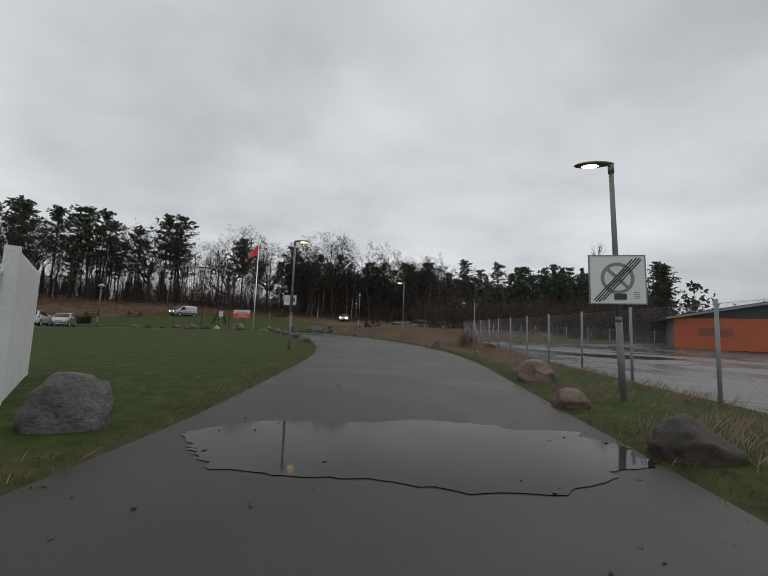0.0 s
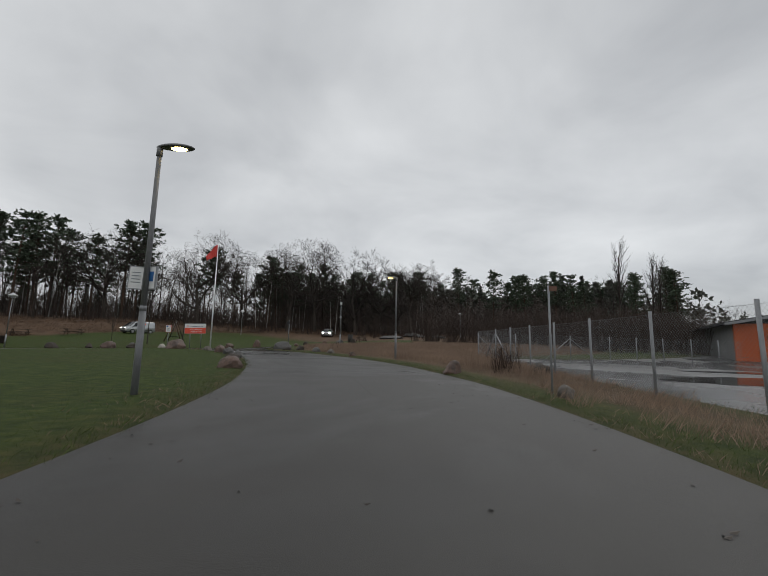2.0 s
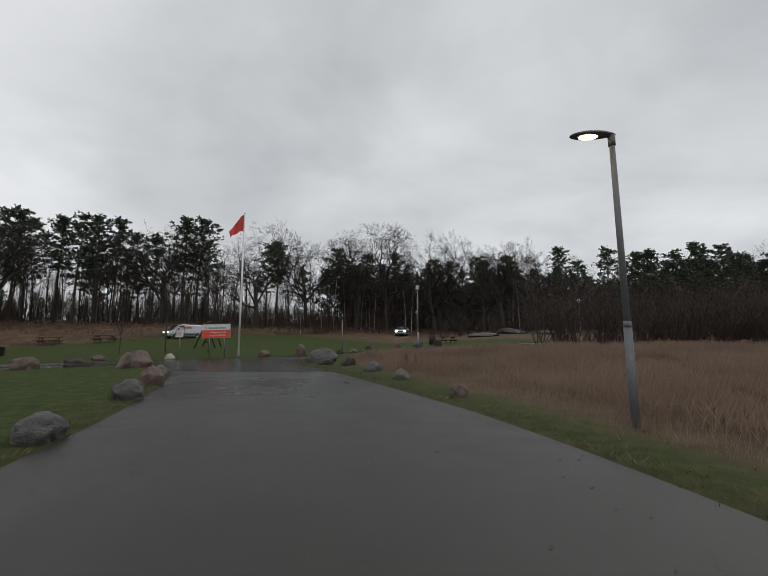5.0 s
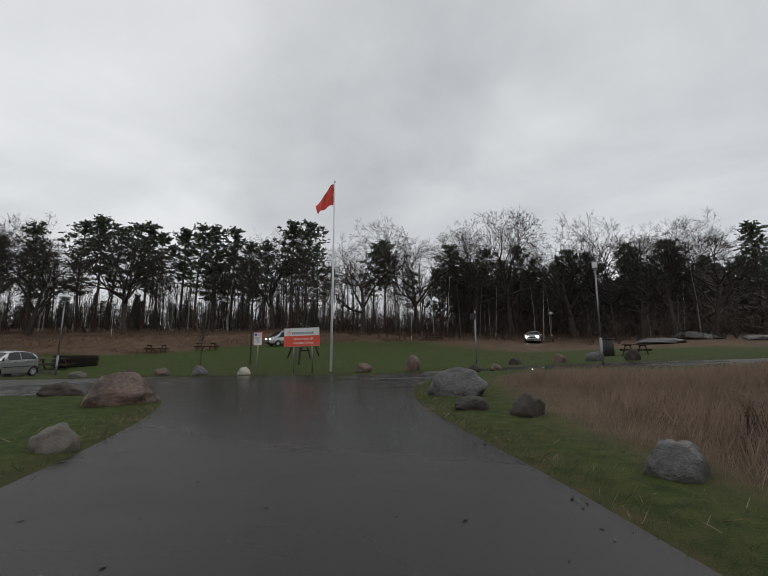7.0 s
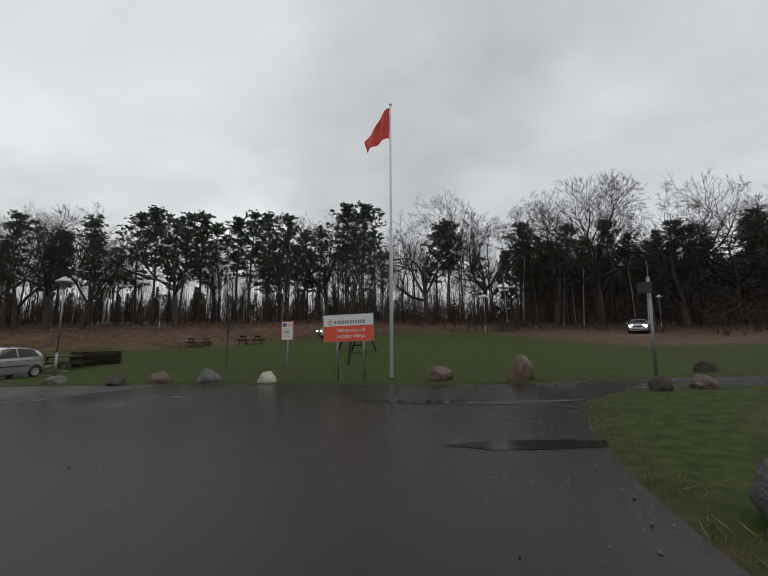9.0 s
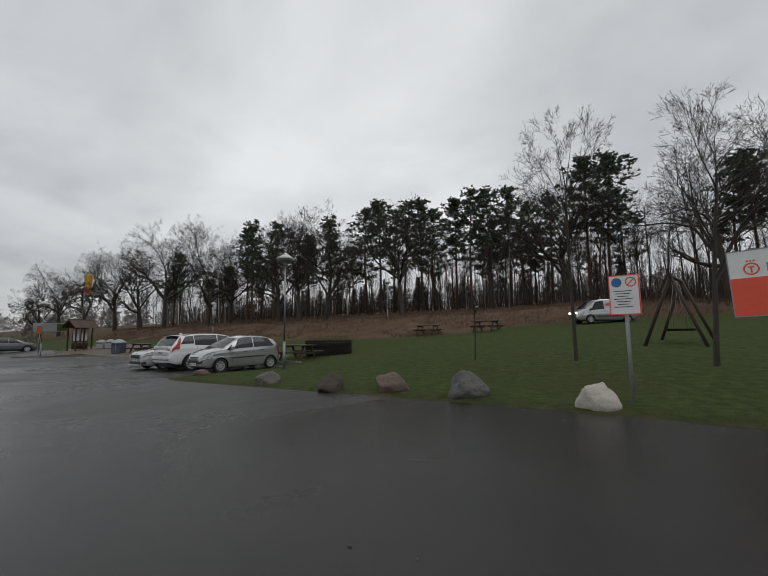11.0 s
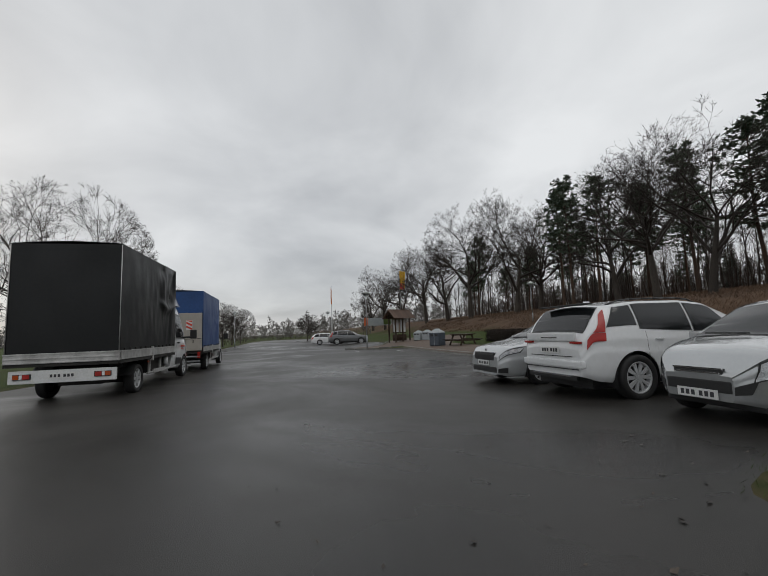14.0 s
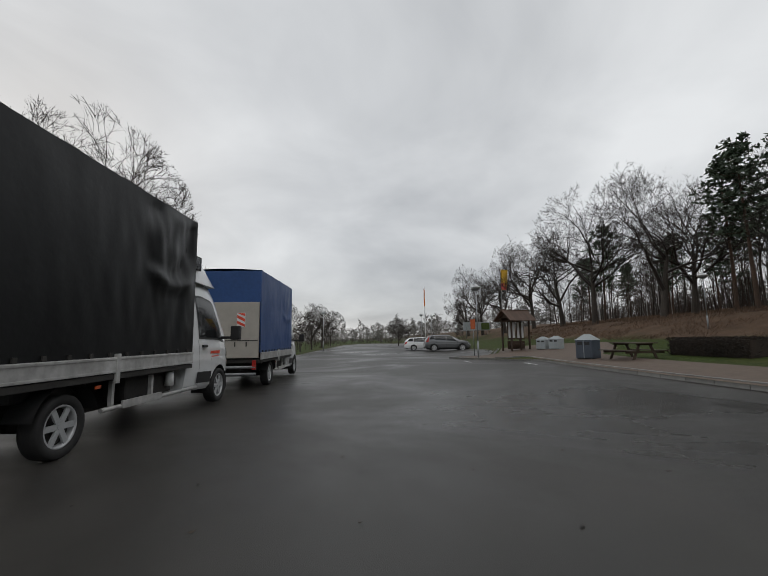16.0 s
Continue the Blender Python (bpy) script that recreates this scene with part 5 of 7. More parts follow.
def plate_bars(parent, m, wide=0.5, tall=0.11):
    """A number plate with its characters as plain bars."""
    pl = part("number_plate", box((wide, 0.008, tall), (0, 0, 0), 0.003), M["plate"], parent)
    pl.matrix_basis = m
    bm = bmesh.new()
    for k in range(6):
        box((wide * 0.085, 0.003, tall * 0.55), ((k - 2.5) * wide * 0.135 + (wide * 0.03 if k > 2 else -wide * 0.03), -0.006, 0), 0, bm)
    part("plate_bars", bm, M["ink"], pl)


def car(name, label, x, y, heading, paint, p, tilt=(0, 0)):
    """A car standing on the ground; heading in degrees, 0 along +x."""
    root = empty(name, Matrix.LocRotScale((x, y, height(x, y) + p.get("dz", 0.0)), Euler((radians(tilt[0]), radians(tilt[1]), radians(heading))), (p.get("size", 1.0),) * 3), label, p.get("cat", "car"), "parked cars")
    sh = Shell(p)
    n = p.get("n", 72)
    axles, wr = p["axles"], p["wheel_r"]
    arch = wr + p.get("arch", 0.055)
    wins = p["windows"]
    part("body", sh.skin(bmesh.new(), n, axles, wr, arch), M[paint], root)
    part("underbody", box((p["long"] * 0.9, p["wide"] * 0.72, 0.22), (0, 0, 0.30), 0.03), M["black"], root)
    for w in wins:
        sh.glaze(root, *w)
    for side in (1, -1):
        for ax in axles:
            bm = bmesh.new()
            y0 = p["wide"] / 2 * 0.97
            pts = [(ax + arch * math.cos(a), wr + arch * math.sin(a)) for a in np.linspace(-0.35, math.pi + 0.35, 20)]
            rows = [[Vector((u, side * y0, w)) for u, w in pts], [Vector((u, side * (y0 - 0.3), w)) for u, w in pts]]
            bm = sheet(rows)
            cap = [bm.verts.new((u, side * (y0 - 0.3), w)) for u, w in pts]
            bm.faces.new(cap)
            part("wheel_arch", bm, M["black"], root)
            wheel(root, ax, side * (p["wide"] / 2 - 0.11), wr, side, p.get("rim", "alloy"), p.get("spokes", 5), p.get("tyre", 0.2), p.get("split", False))
        for xx in p.get("seams", ()):
            part("door_seam", rows_mesh(sh.patch("flank", (xx, xx + p.get("rake", 0.0)), (xx + 0.009, xx + 0.009 + p.get("rake", 0.0)), 0.12, 1.0, side, 0.0025, 1, 10), side > 0), M["black"], root)
        for xx, v in p.get("handles", ()):
            hb = part("door_handle", box((0.17, 0.028, 0.03), (0, 0, 0), 0.008), M[p.get("handle_mat", "black")], root)
            hb.matrix_basis = Matrix.Translation(sh.at("flank", xx, v, side) + Vector((0, side * 0.012, 0)))
        for a, b, v0, v1, mt in p.get("strips", ()):
            part("side_strip", rows_mesh(sh.patch("flank", a, b, v0, v1, side, 0.010, 14, 3), side > 0), M[mt], root)
        xm, zm = p["mirror"]
        q = sh.at("glass", xm, 0.12, side)
        bm = box((0.12, 0.20, 0.14), (xm, q.y + side * 0.13, q.z + 0.05), 0.035)
        box((0.05, 0.10, 0.03), (xm + 0.01, q.y + side * 0.02, q.z), 0.0, bm)
        part("wing_mirror", bm, M[p.get("mirror_mat", paint)], root)
        for zone, a, b, v0, v1, mt, nm in p.get("lamps", ()):
            if nm == "headlight":
                part("lamp_housing", rows_mesh(sh.patch(zone, (a[0] - 0.02, a[1] - 0.02), (b[0] + 0.012, b[1] + 0.012), v0 - 0.03, min(v1 + 0.03, 1), side, 0.007, 10, 8), side > 0), M["black"], root)
            part(nm, rows_mesh(sh.patch(zone, a, b, v0, v1, side, 0.013, 12, 8), side > 0), M[mt], root)
        if p.get("rails"):
            a, b = p["rails"]
            pts = [sh.at("top", a + (b - a) * k / 8, 0.12, side) + Vector((0, 0, 0.045 if 0 < k < 8 else 0.0)) for k in range(9)]
            bm = bmesh.new()
            for u, w in zip(pts, pts[1:]):
                rod(u, w, 0.014, sides=6, bm=bm)
            part("roof_rail", bm, M["black"], root)
    for nm, mt, size, at, bev in p.get("extras", ()):
        part(nm, box(size, at, bev), M[mt], root)
    if p.get("front_plate"):
        plate_bars(root, pose(*p["front_plate"], 0, 0, 90))
    if p.get("rear_plate"):
        plate_bars(root, pose(*p["rear_plate"], 0, 0, -90))
    return root


HATCH = dict(long=3.85, wide=1.67, wheel_r=0.285, axles=(-1.285, 1.175), spokes=9, tyre=0.175, rim="cap", lean=0.34,
             top=[(-1.93, 0.62), (-1.92, 0.86), (-1.86, 1.03), (-1.72, 1.22), (-1.50, 1.37), (-1.15, 1.475), (-0.6, 1.535), (-0.05, 1.52), (0.28, 1.455), (0.68, 1.245), (1.04, 1.02), (1.30, 0.975), (1.56, 0.91), (1.74, 0.82), (1.86, 0.70), (1.93, 0.56)],
             belt=[(-1.93, 0.62), (-1.75, 1.02), (-1.3, 1.0), (-0.5, 0.96), (0.6, 0.92), (1.2, 0.90), (1.6, 0.83), (1.8, 0.73), (1.93, 0.55)],
             sill=[(-1.93, 0.36), (-1.6, 0.24), (-1.0, 0.2), (1.0, 0.2), (1.6, 0.22), (1.93, 0.30)],
             plan=[(-1.93, 0.66), (-1.85, 0.80), (-1.6, 0.93), (-1.0, 1.0), (0.9, 1.0), (1.35, 0.96), (1.6, 0.87), (1.78, 0.74), (1.88, 0.60), (1.93, 0.46)],
             windows=[("glass", (-1.50, -1.22), (-0.42, -0.42), 0.10, 0.90), ("glass", -0.34, (0.62, 0.30), 0.10, 0.90),
                      ("glass", 0.66, (0.95, 0.72), 0.10, 0.7), ("top", 0.36, 1.06, 0.10, 1.01), ("top", -1.80, -1.5, 0.14, 1.01)],
             seams=(-0.38, 0.66), handles=((-0.80, 0.86), (0.05, 0.86)), mirror=(0.72, 0.95), mirror_mat="carsilver", handle_mat="black",
             strips=((-0.92, 0.78, 0.50, 0.56, "black"),),
             lamps=(("flank", (1.56, 1.42), (1.82, 1.76), 0.62, 0.95, "clearlens", "headlight"), ("flank", (1.84, 1.80), (1.925, 1.925), 0.30, 0.62, "black", "lower_grille"), ("flank", (-1.90, -1.84), (-1.78, -1.62), 0.6, 1.0, "redlens", "tail_light")),
             extras=(("grille", "black", (0.05, 0.60, 0.075), (1.893, 0, 0.625), 0.01), ("badge_bar", "chrome", (0.02, 0.62, 0.022), (1.915, 0, 0.655), 0.008), ("badge_bar", "chrome", (0.02, 0.56, 0.022), (1.922, 0, 0.608), 0.008),
                     ("lower_grille", "black", (0.05, 0.80, 0.14), (1.908, 0, 0.455), 0.02), ("wiper", "black", (0.03, 0.55, 0.02), (1.12, -0.2, 1.045), 0.005)),
             front_plate=(1.945, 0, 0.36))
SUV = dict(long=4.69, wide=1.90, wheel_r=0.365, axles=(-1.43, 1.44), spokes=10, tyre=0.235, split=True, lean=0.30, arch=0.06,
           top=[(-2.35, 0.72), (-2.33, 1.02), (-2.22, 1.12), (-2.08, 1.34), (-1.88, 1.57), (-1.2, 1.645), (-0.2, 1.655), (0.3, 1.60), (0.75, 1.40), (1.22, 1.13), (1.5, 1.09), (2.0, 1.0), (2.22, 0.88), (2.33, 0.70), (2.35, 0.55)],
           belt=[(-2.35, 0.72), (-2.2, 1.10), (-1.5, 1.12), (-0.5, 1.05), (0.8, 1.0), (1.3, 0.99), (2.0, 0.92), (2.35, 0.55)],
           sill=[(-2.35, 0.42), (-2.1, 0.33), (-1.5, 0.26), (1.5, 0.26), (2.1, 0.28), (2.35, 0.36)],
           plan=[(-2.35, 0.74), (-2.28, 0.86), (-2.05, 0.95), (-1.4, 1.0), (1.2, 1.0), (1.8, 0.96), (2.15, 0.86), (2.3, 0.74), (2.35, 0.66)],
           windows=[("glass", (-1.90, -1.66), (-1.36, -1.36), 0.22, 0.88), ("glass", -1.28, (-0.22, -0.22), 0.10, 0.90), ("glass", -0.14, (0.95, 0.42), 0.08, 0.90),
                    ("top", 0.42, 1.16, 0.08, 1.01), ("top", -2.20, -1.90, 0.10, 1.01)],
           seams=(-1.2, -0.18, 0.95), handles=((-0.95, 0.86), (0.05, 0.86)), mirror=(0.86, 1.05), handle_mat="carwhite",
           strips=((-1.0, 1.0, 0.02, 0.14, "black"),), rails=(-1.7, 0.35),
           lamps=(("flank", (-2.27, -2.24), (-1.98, -1.95), 0.82, 0.99, "redlens", "tail_light"), ("glass", (-2.17, -1.975), (-1.96, -1.86), 0.0, 0.90, "redlens", "tail_light"), ("flank", (2.1, 1.95), (2.29, 2.26), 0.66, 0.9, "clearlens", "headlight")),
           extras=(("rear_bumper_trim", "chrome", (0.03, 1.0, 0.030), (-2.362, 0, 0.405), 0.01), ("rear_diffuser", "black", (0.06, 1.25, 0.085), (-2.335, 0, 0.375), 0.02), ("bumper_groove", "black", (0.02, 1.40, 0.014), (-2.376, 0, 0.52), 0.004), ("tail_light_bar", "redlens", (0.05, 0.24, 0.036), (-2.330, -0.63, 0.950), 0.010), ("tail_light_bar", "redlens", (0.05, 0.24, 0.036), (-2.330, 0.63, 0.950), 0.010), ("tailgate_panel", "carwhite", (0.05, 1.30, 0.15), (-2.335, 0, 1.045), 0.03), ("bumper_step", "carwhite", (0.09, 1.56, 0.12), (-2.335, 0, 0.60), 0.03),
                   ("roof_spoiler", "black", (0.16, 1.18, 0.03), (-1.98, 0, 1.585), 0.012), ("tailgate_badge", "chrome", (0.012, 0.42, 0.022), (-2.362, 0, 1.035), 0.004), ("tailgate_seam", "black", (0.008, 1.1, 0.012), (-2.352, 0, 0.72), 0.0), ("roof_fin", "carwhite", (0.13, 0.03, 0.045), (-1.50, 0, 1.640), 0.015)),
           rear_plate=(-2.362, 0, 0.82))
SALOON = dict(long=4.67, wide=1.81, wheel_r=0.315, axles=(-1.27, 1.42), spokes=10, tyre=0.205, split=True, lean=0.36,
              top=[(-2.33, 0.62), (-2.30, 0.98), (-2.18, 1.14), (-1.9, 1.36), (-1.5, 1.44), (-0.6, 1.475), (0.0, 1.465), (0.35, 1.40), (0.8, 1.19), (1.22, 1.0), (1.5, 0.965), (2.0, 0.88), (2.17, 0.85), (2.25, 0.80), (2.31, 0.72), (2.335, 0.62)],
              belt=[(-2.33, 0.62), (-2.2, 0.98), (-1.5, 0.98), (-0.5, 0.94), (0.8, 0.91), (1.3, 0.89), (2.0, 0.82), (2.2, 0.76), (2.33, 0.57)],
              sill=[(-2.33, 0.36), (-2.1, 0.26), (-1.5, 0.2), (1.5, 0.2), (2.1, 0.2), (2.33, 0.26)],
              plan=[(-2.33, 0.72), (-2.25, 0.85), (-2.0, 0.94), (-1.4, 1.0), (1.2, 1.0), (1.8, 0.95), (2.15, 0.84), (2.28, 0.72), (2.33, 0.64)],
              windows=[("glass", (-2.0, -1.7), (-1.3, -1.3), 0.14, 0.88), ("glass", -1.22, (-0.25, -0.25), 0.10, 0.90), ("glass", -0.17, (0.95, 0.45), 0.08, 0.90),
                       ("top", 0.45, 1.15, 0.08, 1.01), ("top", -2.2, -1.9, 0.12, 1.01)],
              seams=(-1.2, -0.2, 0.95), handles=((-0.9, 0.86), (0.1, 0.86)), mirror=(0.85, 0.95), handle_mat="carlight",
              lamps=(("flank", (1.92, 1.78), (2.30, 2.27), 0.84, 0.975, "clearlens", "headlight"), ("flank", (2.16, 2.16), (2.325, 2.325), 0.12, 0.34, "black", "lower_grille"), ("flank", (-2.32, -2.28), (-2.1, -2.0), 0.66, 1.0, "redlens", "tail_light")),
              extras=(("grille", "black", (0.07, 0.92, 0.17), (2.308, 0, 0.625), 0.045), ("grille_rim", "chrome", (0.05, 0.92, 0.016), (2.300, 0, 0.718), 0.006), ("lower_grille", "black", (0.06, 1.10, 0.13), (2.315, 0, 0.345), 0.03), ("bumper_lip", "carlight", (0.10, 1.14, 0.045), (2.315, 0, 0.255), 0.02),
                      ("bonnet_badge", "chrome", (0.03, 0.07, 0.07), (2.265, 0, 0.765), 0.02), ("wiper", "black", (0.03, 0.6, 0.02), (1.2, -0.2, 1.015), 0.005)),
              front_plate=(2.352, 0, 0.485), rear_plate=(-2.345, 0, 0.78))
VAN = dict(long=4.95, wide=1.95, wheel_r=0.32, axles=(-1.55, 1.50), spokes=6, tyre=0.2, rim="cap", lean=0.16, cat="van",
           top=[(-2.48, 0.9), (-2.46, 1.80), (-2.35, 1.93), (-1.0, 1.96), (0.5, 1.95), (0.9, 1.88), (1.45, 1.45), (1.85, 1.15), (2.2, 1.02), (2.4, 0.82), (2.48, 0.6)],
           belt=[(-2.48, 0.9), (-2.3, 1.12), (0.6, 1.08), (1.6, 1.0), (2.1, 0.92), (2.48, 0.6)],
           sill=[(-2.48, 0.4), (-2.0, 0.26), (2.0, 0.26), (2.48, 0.32)],
           plan=[(-2.48, 0.92), (-2.3, 0.98), (-1.5, 1.0), (1.2, 1.0), (1.9, 0.94), (2.3, 0.80), (2.48, 0.62)],
           windows=[("glass", 0.35, (1.50, 1.05), 0.06, 0.82), ("top", 0.98, 1.80, 0.08, 1.01)],
           seams=(0.2, 1.45, -1.0), handles=((0.35, 0.85),), mirror=(1.45, 1.1), mirror_mat="black",
           strips=((-1.1, 1.0, 0.30, 0.40, "black"),),
           lamps=(("flank", (2.08, 1.95), (2.40, 2.32), 0.72, 0.98, "clearlens", "headlight"), ("flank", (-2.47, -2.47), (-2.40, -2.40), 0.62, 1.0, "redlens", "tail_light")),
           extras=(("grille", "black", (0.05, 0.95, 0.16), (2.465, 0, 0.66), 0.02), ("lower_grille", "black", (0.05, 1.2, 0.14), (2.46, 0, 0.42), 0.02)))

# bay cars: noses or tails towards the lane
NOSE_OUT, NOSE_IN = -59.0, 121.0
car("hatchback", "small silver hatchback with black side strips, parked nose out", -31.16, 34.97, -61.0, "carsilver", {**HATCH, "size": 0.93})
car("suv", "white suv with red upright tail lights, parked nose in", -33.40, 34.0, NOSE_IN, "carwhite", {**SUV, "size": 0.95})
car("estate_car", "light silver car with a black grille, parked nose out", -35.33, 32.80, NOSE_OUT, "carlight", {**SALOON, "size": 0.95})
GREYSUV = {**SUV, "handle_mat": "cargrey", "rear_plate": (-2.36, 0, 0.86), "extras": SUV["extras"][:3]}
car("suv", "dark grey suv with red tail lights, parked across the lane", -70.6, 13.4, 118.6, "cargrey", GREYSUV)
car("estate_car", "white estate car parked beyond a grey one", -73.6, 9.6, 118.6, "carwhite", {**SALOON, "handle_mat": "carwhite"})
van_ = car("van", "silver delivery van with lit headlights and red bars on its side", -33.3, 59.3, -110, "carsilver", {**VAN, "size": 0.86, "extras": VAN["extras"] + (("headlight", "vanlamp", (0.05, 0.24, 0.14), (2.44, 0.52, 0.84), 0.03), ("headlight", "vanlamp", (0.05, 0.24, 0.14), (2.44, -0.52, 0.84), 0.03))})
bm_ = bmesh.new()
for k_ in range(4):
    box((0.16, 0.006, 0.22), (-0.55 + 0.21 * k_, 0.985, 1.50), 0.0, bm_)
part("side_lettering_bars", bm_, M["signred"], van_)
LIT = {**SALOON, "extras": SALOON["extras"][:4] + (("headlight", "headon", (0.08, 0.34, 0.20), (2.27, 0.58, 0.68), 0.03), ("headlight", "headon", (0.08, 0.34, 0.20), (2.27, -0.58, 0.68), 0.03)), "lamps": ()}
car("estate_car", "pale car with bright lit headlights on the hill track", -10.8, 80.5, -86, "carlight", LIT)


def tarp_side(x0, x1, z0, z1, y, seed, crease=0.03):
    """A hanging tarpaulin wall with creases that run down from the top."""
    off = Vector((seed * 3.1, seed * 1.7, 0))
    rows = []
    nx, nz_ = 70, 36
    for j in range(nz_ + 1):
        t = j / nz_
        row = []
        for i in range(nx + 1):
            u = i / nx
            x = x0 + (x1 - x0) * u
            z = z0 + (z1 - z0) * t
            edge = min(u, 1 - u, 1.0) * 8
            edge = min(edge, 1.0) * min((1 - t) * 10, 1) * min(t * 6, 1)
            front = 0.10 + 0.90 * u ** 3
            sag = noise.noise(Vector((x * 3.2 + 0.9 * (1 - t) * x, z * 0.7, 0)) + off) + 0.5 * noise.noise(Vector((x * 7 + z * 1.8, z * 1.3, 4)) + off)
            fold = step01((u - 0.5) / 0.25) * step01((t - 0.25) / 0.35) * step01((1 - t) / 0.08) * step01((1 - u) / 0.05)
            fold = 0.9 * fold * math.sin(17 * u + 9 * (1 - t) * (u - 0.2) + 1.5 * noise.noise(Vector((x * 1.5, z * 2, 9)) + off))
            belly = math.exp(-((t - 0.46 - 0.25 * (u - 0.8) ** 2 * 10) / 0.045) ** 2) * step01((u - 0.6) / 0.1) * step01((0.98 - u) / 0.08)
            row.append(Vector((x, y + crease * (edge * front * sag + fold + 1.3 * belly) * (1 if y > 0 else -1), z)))
        rows.append(row)
    return rows


def tarp_truck(label, origin, heading, tarp, p):
    """A light lorry: cab, ladder chassis, dropside bed and a tarpaulin body. Origin: under the rear axle's middle."""
    root = empty("box_truck", Matrix.LocRotScale((*origin, height(*origin)), Euler((0, 0, radians(heading))), None), label, "truck", "parked trucks")
    w, x0, x1, floor, roof = p["half"], p["back"], p["front"], p["floor"], p["roof"]
    body = part("tarpaulin_frame", box((x1 - x0 - 0.05, 2 * w - 0.10, roof - floor - 0.08), ((x0 + x1) / 2, 0, (roof + floor) / 2 - 0.02), 0.02), M["cabin"], root)
    for side in (1, -1):
        rows = tarp_side(x0, x1, floor, roof, side * w, 5 + side, p["crease"])
        part("side_tarpaulin", rows_mesh(rows, side > 0), M[tarp], root)
    part("roof_tarpaulin", sheet([[Vector((x0 + (x1 - x0) * i / 12, -w + 2 * w * j / 8, roof + 0.05 * math.sin(math.pi * j / 8) + 0.012 * math.cos(i * 2.0))) for i in range(13)] for j in range(9)]), M[tarp], root)
    back = [[Vector((x0 + 0.012 * noise.noise(Vector((yy * 2, zz * 1.1, 3))), yy, zz)) for yy in np.linspace(-w, w, 24)] for zz in np.linspace(p["rear_low"], roof, 24)]
    part("rear_tarpaulin", rows_mesh(back, True), M[tarp], root)
    front_ = [[Vector((x1, yy, zz)) for yy in np.linspace(-w, w, 6)] for zz in np.linspace(floor, roof, 6)]
    part("front_tarpaulin", rows_mesh(front_), M[tarp], root)
    for side in (1, -1):
        part("corner_post", rod((x0 - 0.012, side * (w - 0.015), floor), (x0 - 0.012, side * (w - 0.015), roof - 0.02), 0.010, sides=6), M[p.get("post", "dropside")], root)
        bm = bmesh.new()
        for k in range(12):
            xk = x0 + 0.2 + (x1 - x0 - 0.4) * k / 11
            box((0.05, 0.02, 0.07), (xk, side * (w + 0.012), floor + 0.02), 0.004, bm)
        part("strap_buckles", bm, M["chassis"], root)
        cut = [x0, (x0 + x1) / 2 - 0.03, x1]
        for a, b in zip(cut, cut[1:]):
            bm = box((b - a - 0.05, 0.03, 0.17), ((a + b) / 2, side * (w + 0.012), floor - 0.085), 0.006)
            box((b - a - 0.05, 0.045, 0.03), ((a + b) / 2, side * (w + 0.012), floor - 0.02), 0.006, bm)
            box((b - a - 0.05, 0.045, 0.03), ((a + b) / 2, side * (w + 0.012), floor - 0.175), 0.006, bm)
            part("bed_rail", box((b - a - 0.02, 0.04, 0.07), ((a + b) / 2, side * (w - 0.005), floor - 0.235), 0.008), M["chassis"], root)
            part("dropside_board", bm, M["dropside"], root)
        part("side_stanchion", box((0.07, 0.05, 0.36), ((x0 + x1) / 2 - 0.03, side * (w + 0.02), floor - 0.14), 0.008), M["dropside"], root)
        part("side_marker", box((0.09, 0.012, 0.04), (x0 + 1.6, side * (w + 0.03), floor - 0.33), 0.004), M["orangelens"], root)
        part("chassis_rail", box((p["axle"] + 2.0, 0.08, 0.16), (p["axle"] / 2 - 0.1, side * 0.42, 0.56), 0.01), M["chassis"], root)
        bm = bmesh.new()
        rod((0.55, side * (w - 0.06), 0.40), (p["axle"] - 1.0, side * (w - 0.06), 0.40), 0.03, sides=6, bm=bm)
        box((0.9, 0.03, 0.10), (1.35, side * (w - 0.03), 0.42), 0.01, bm)
        for xx in (0.75, 1.6):
            box((0.05, 0.05, 0.35), (xx, side * (w - 0.08), 0.56), 0.0, bm)
        part("side_guard", bm, M["dropside"], root)
        wheel(root, 0, side * (w - 0.17), p["wr"], side, "cap", 6, 0.21)
        # dark wheel-well and underbed boxes are added filler for the shade beneath
        part("wheel_well", box((1.0, 0.30, 0.34), (0.0, side * (w - 0.36), 0.80), 0.03), M["black"], root)
        part("tool_box", box((1.2, 0.30, 0.40), (1.75, side * (w - 0.32), 0.62), 0.03), M["chassis"], root)
        part("mudguard", sheet([[Vector((0.46 * math.cos(a), yy, p["wr"] + 0.46 * math.sin(a))) for a in np.linspace(0.25, math.pi - 0.25, 14)] for yy in (side * (w - 0.02), side * (w - 0.32))]), M["black"], root)
    part("floor_bearer", box((x1 - x0, 2 * w - 0.06, 0.10), ((x0 + x1) / 2, 0, floor - 0.22), 0.01), M["chassis"], root)
    # long dark block added to keep the space under the bed dark
    part("drive_line", box((p["axle"] + 0.6, 0.9, 0.42), (p["axle"] / 2 - 0.2, 0, 0.50), 0.05), M["chassis"], root)
    part("fuel_tank", box((0.7, 0.4, 0.34), (1.9, -0.62, 0.5), 0.06), M["chassis"], root)
    part("water_bottle", rod((2.15, -w + 0.10, 0.52), (2.15, -w + 0.10, 0.74), 0.07, 0.06, 10), M["white"], root)
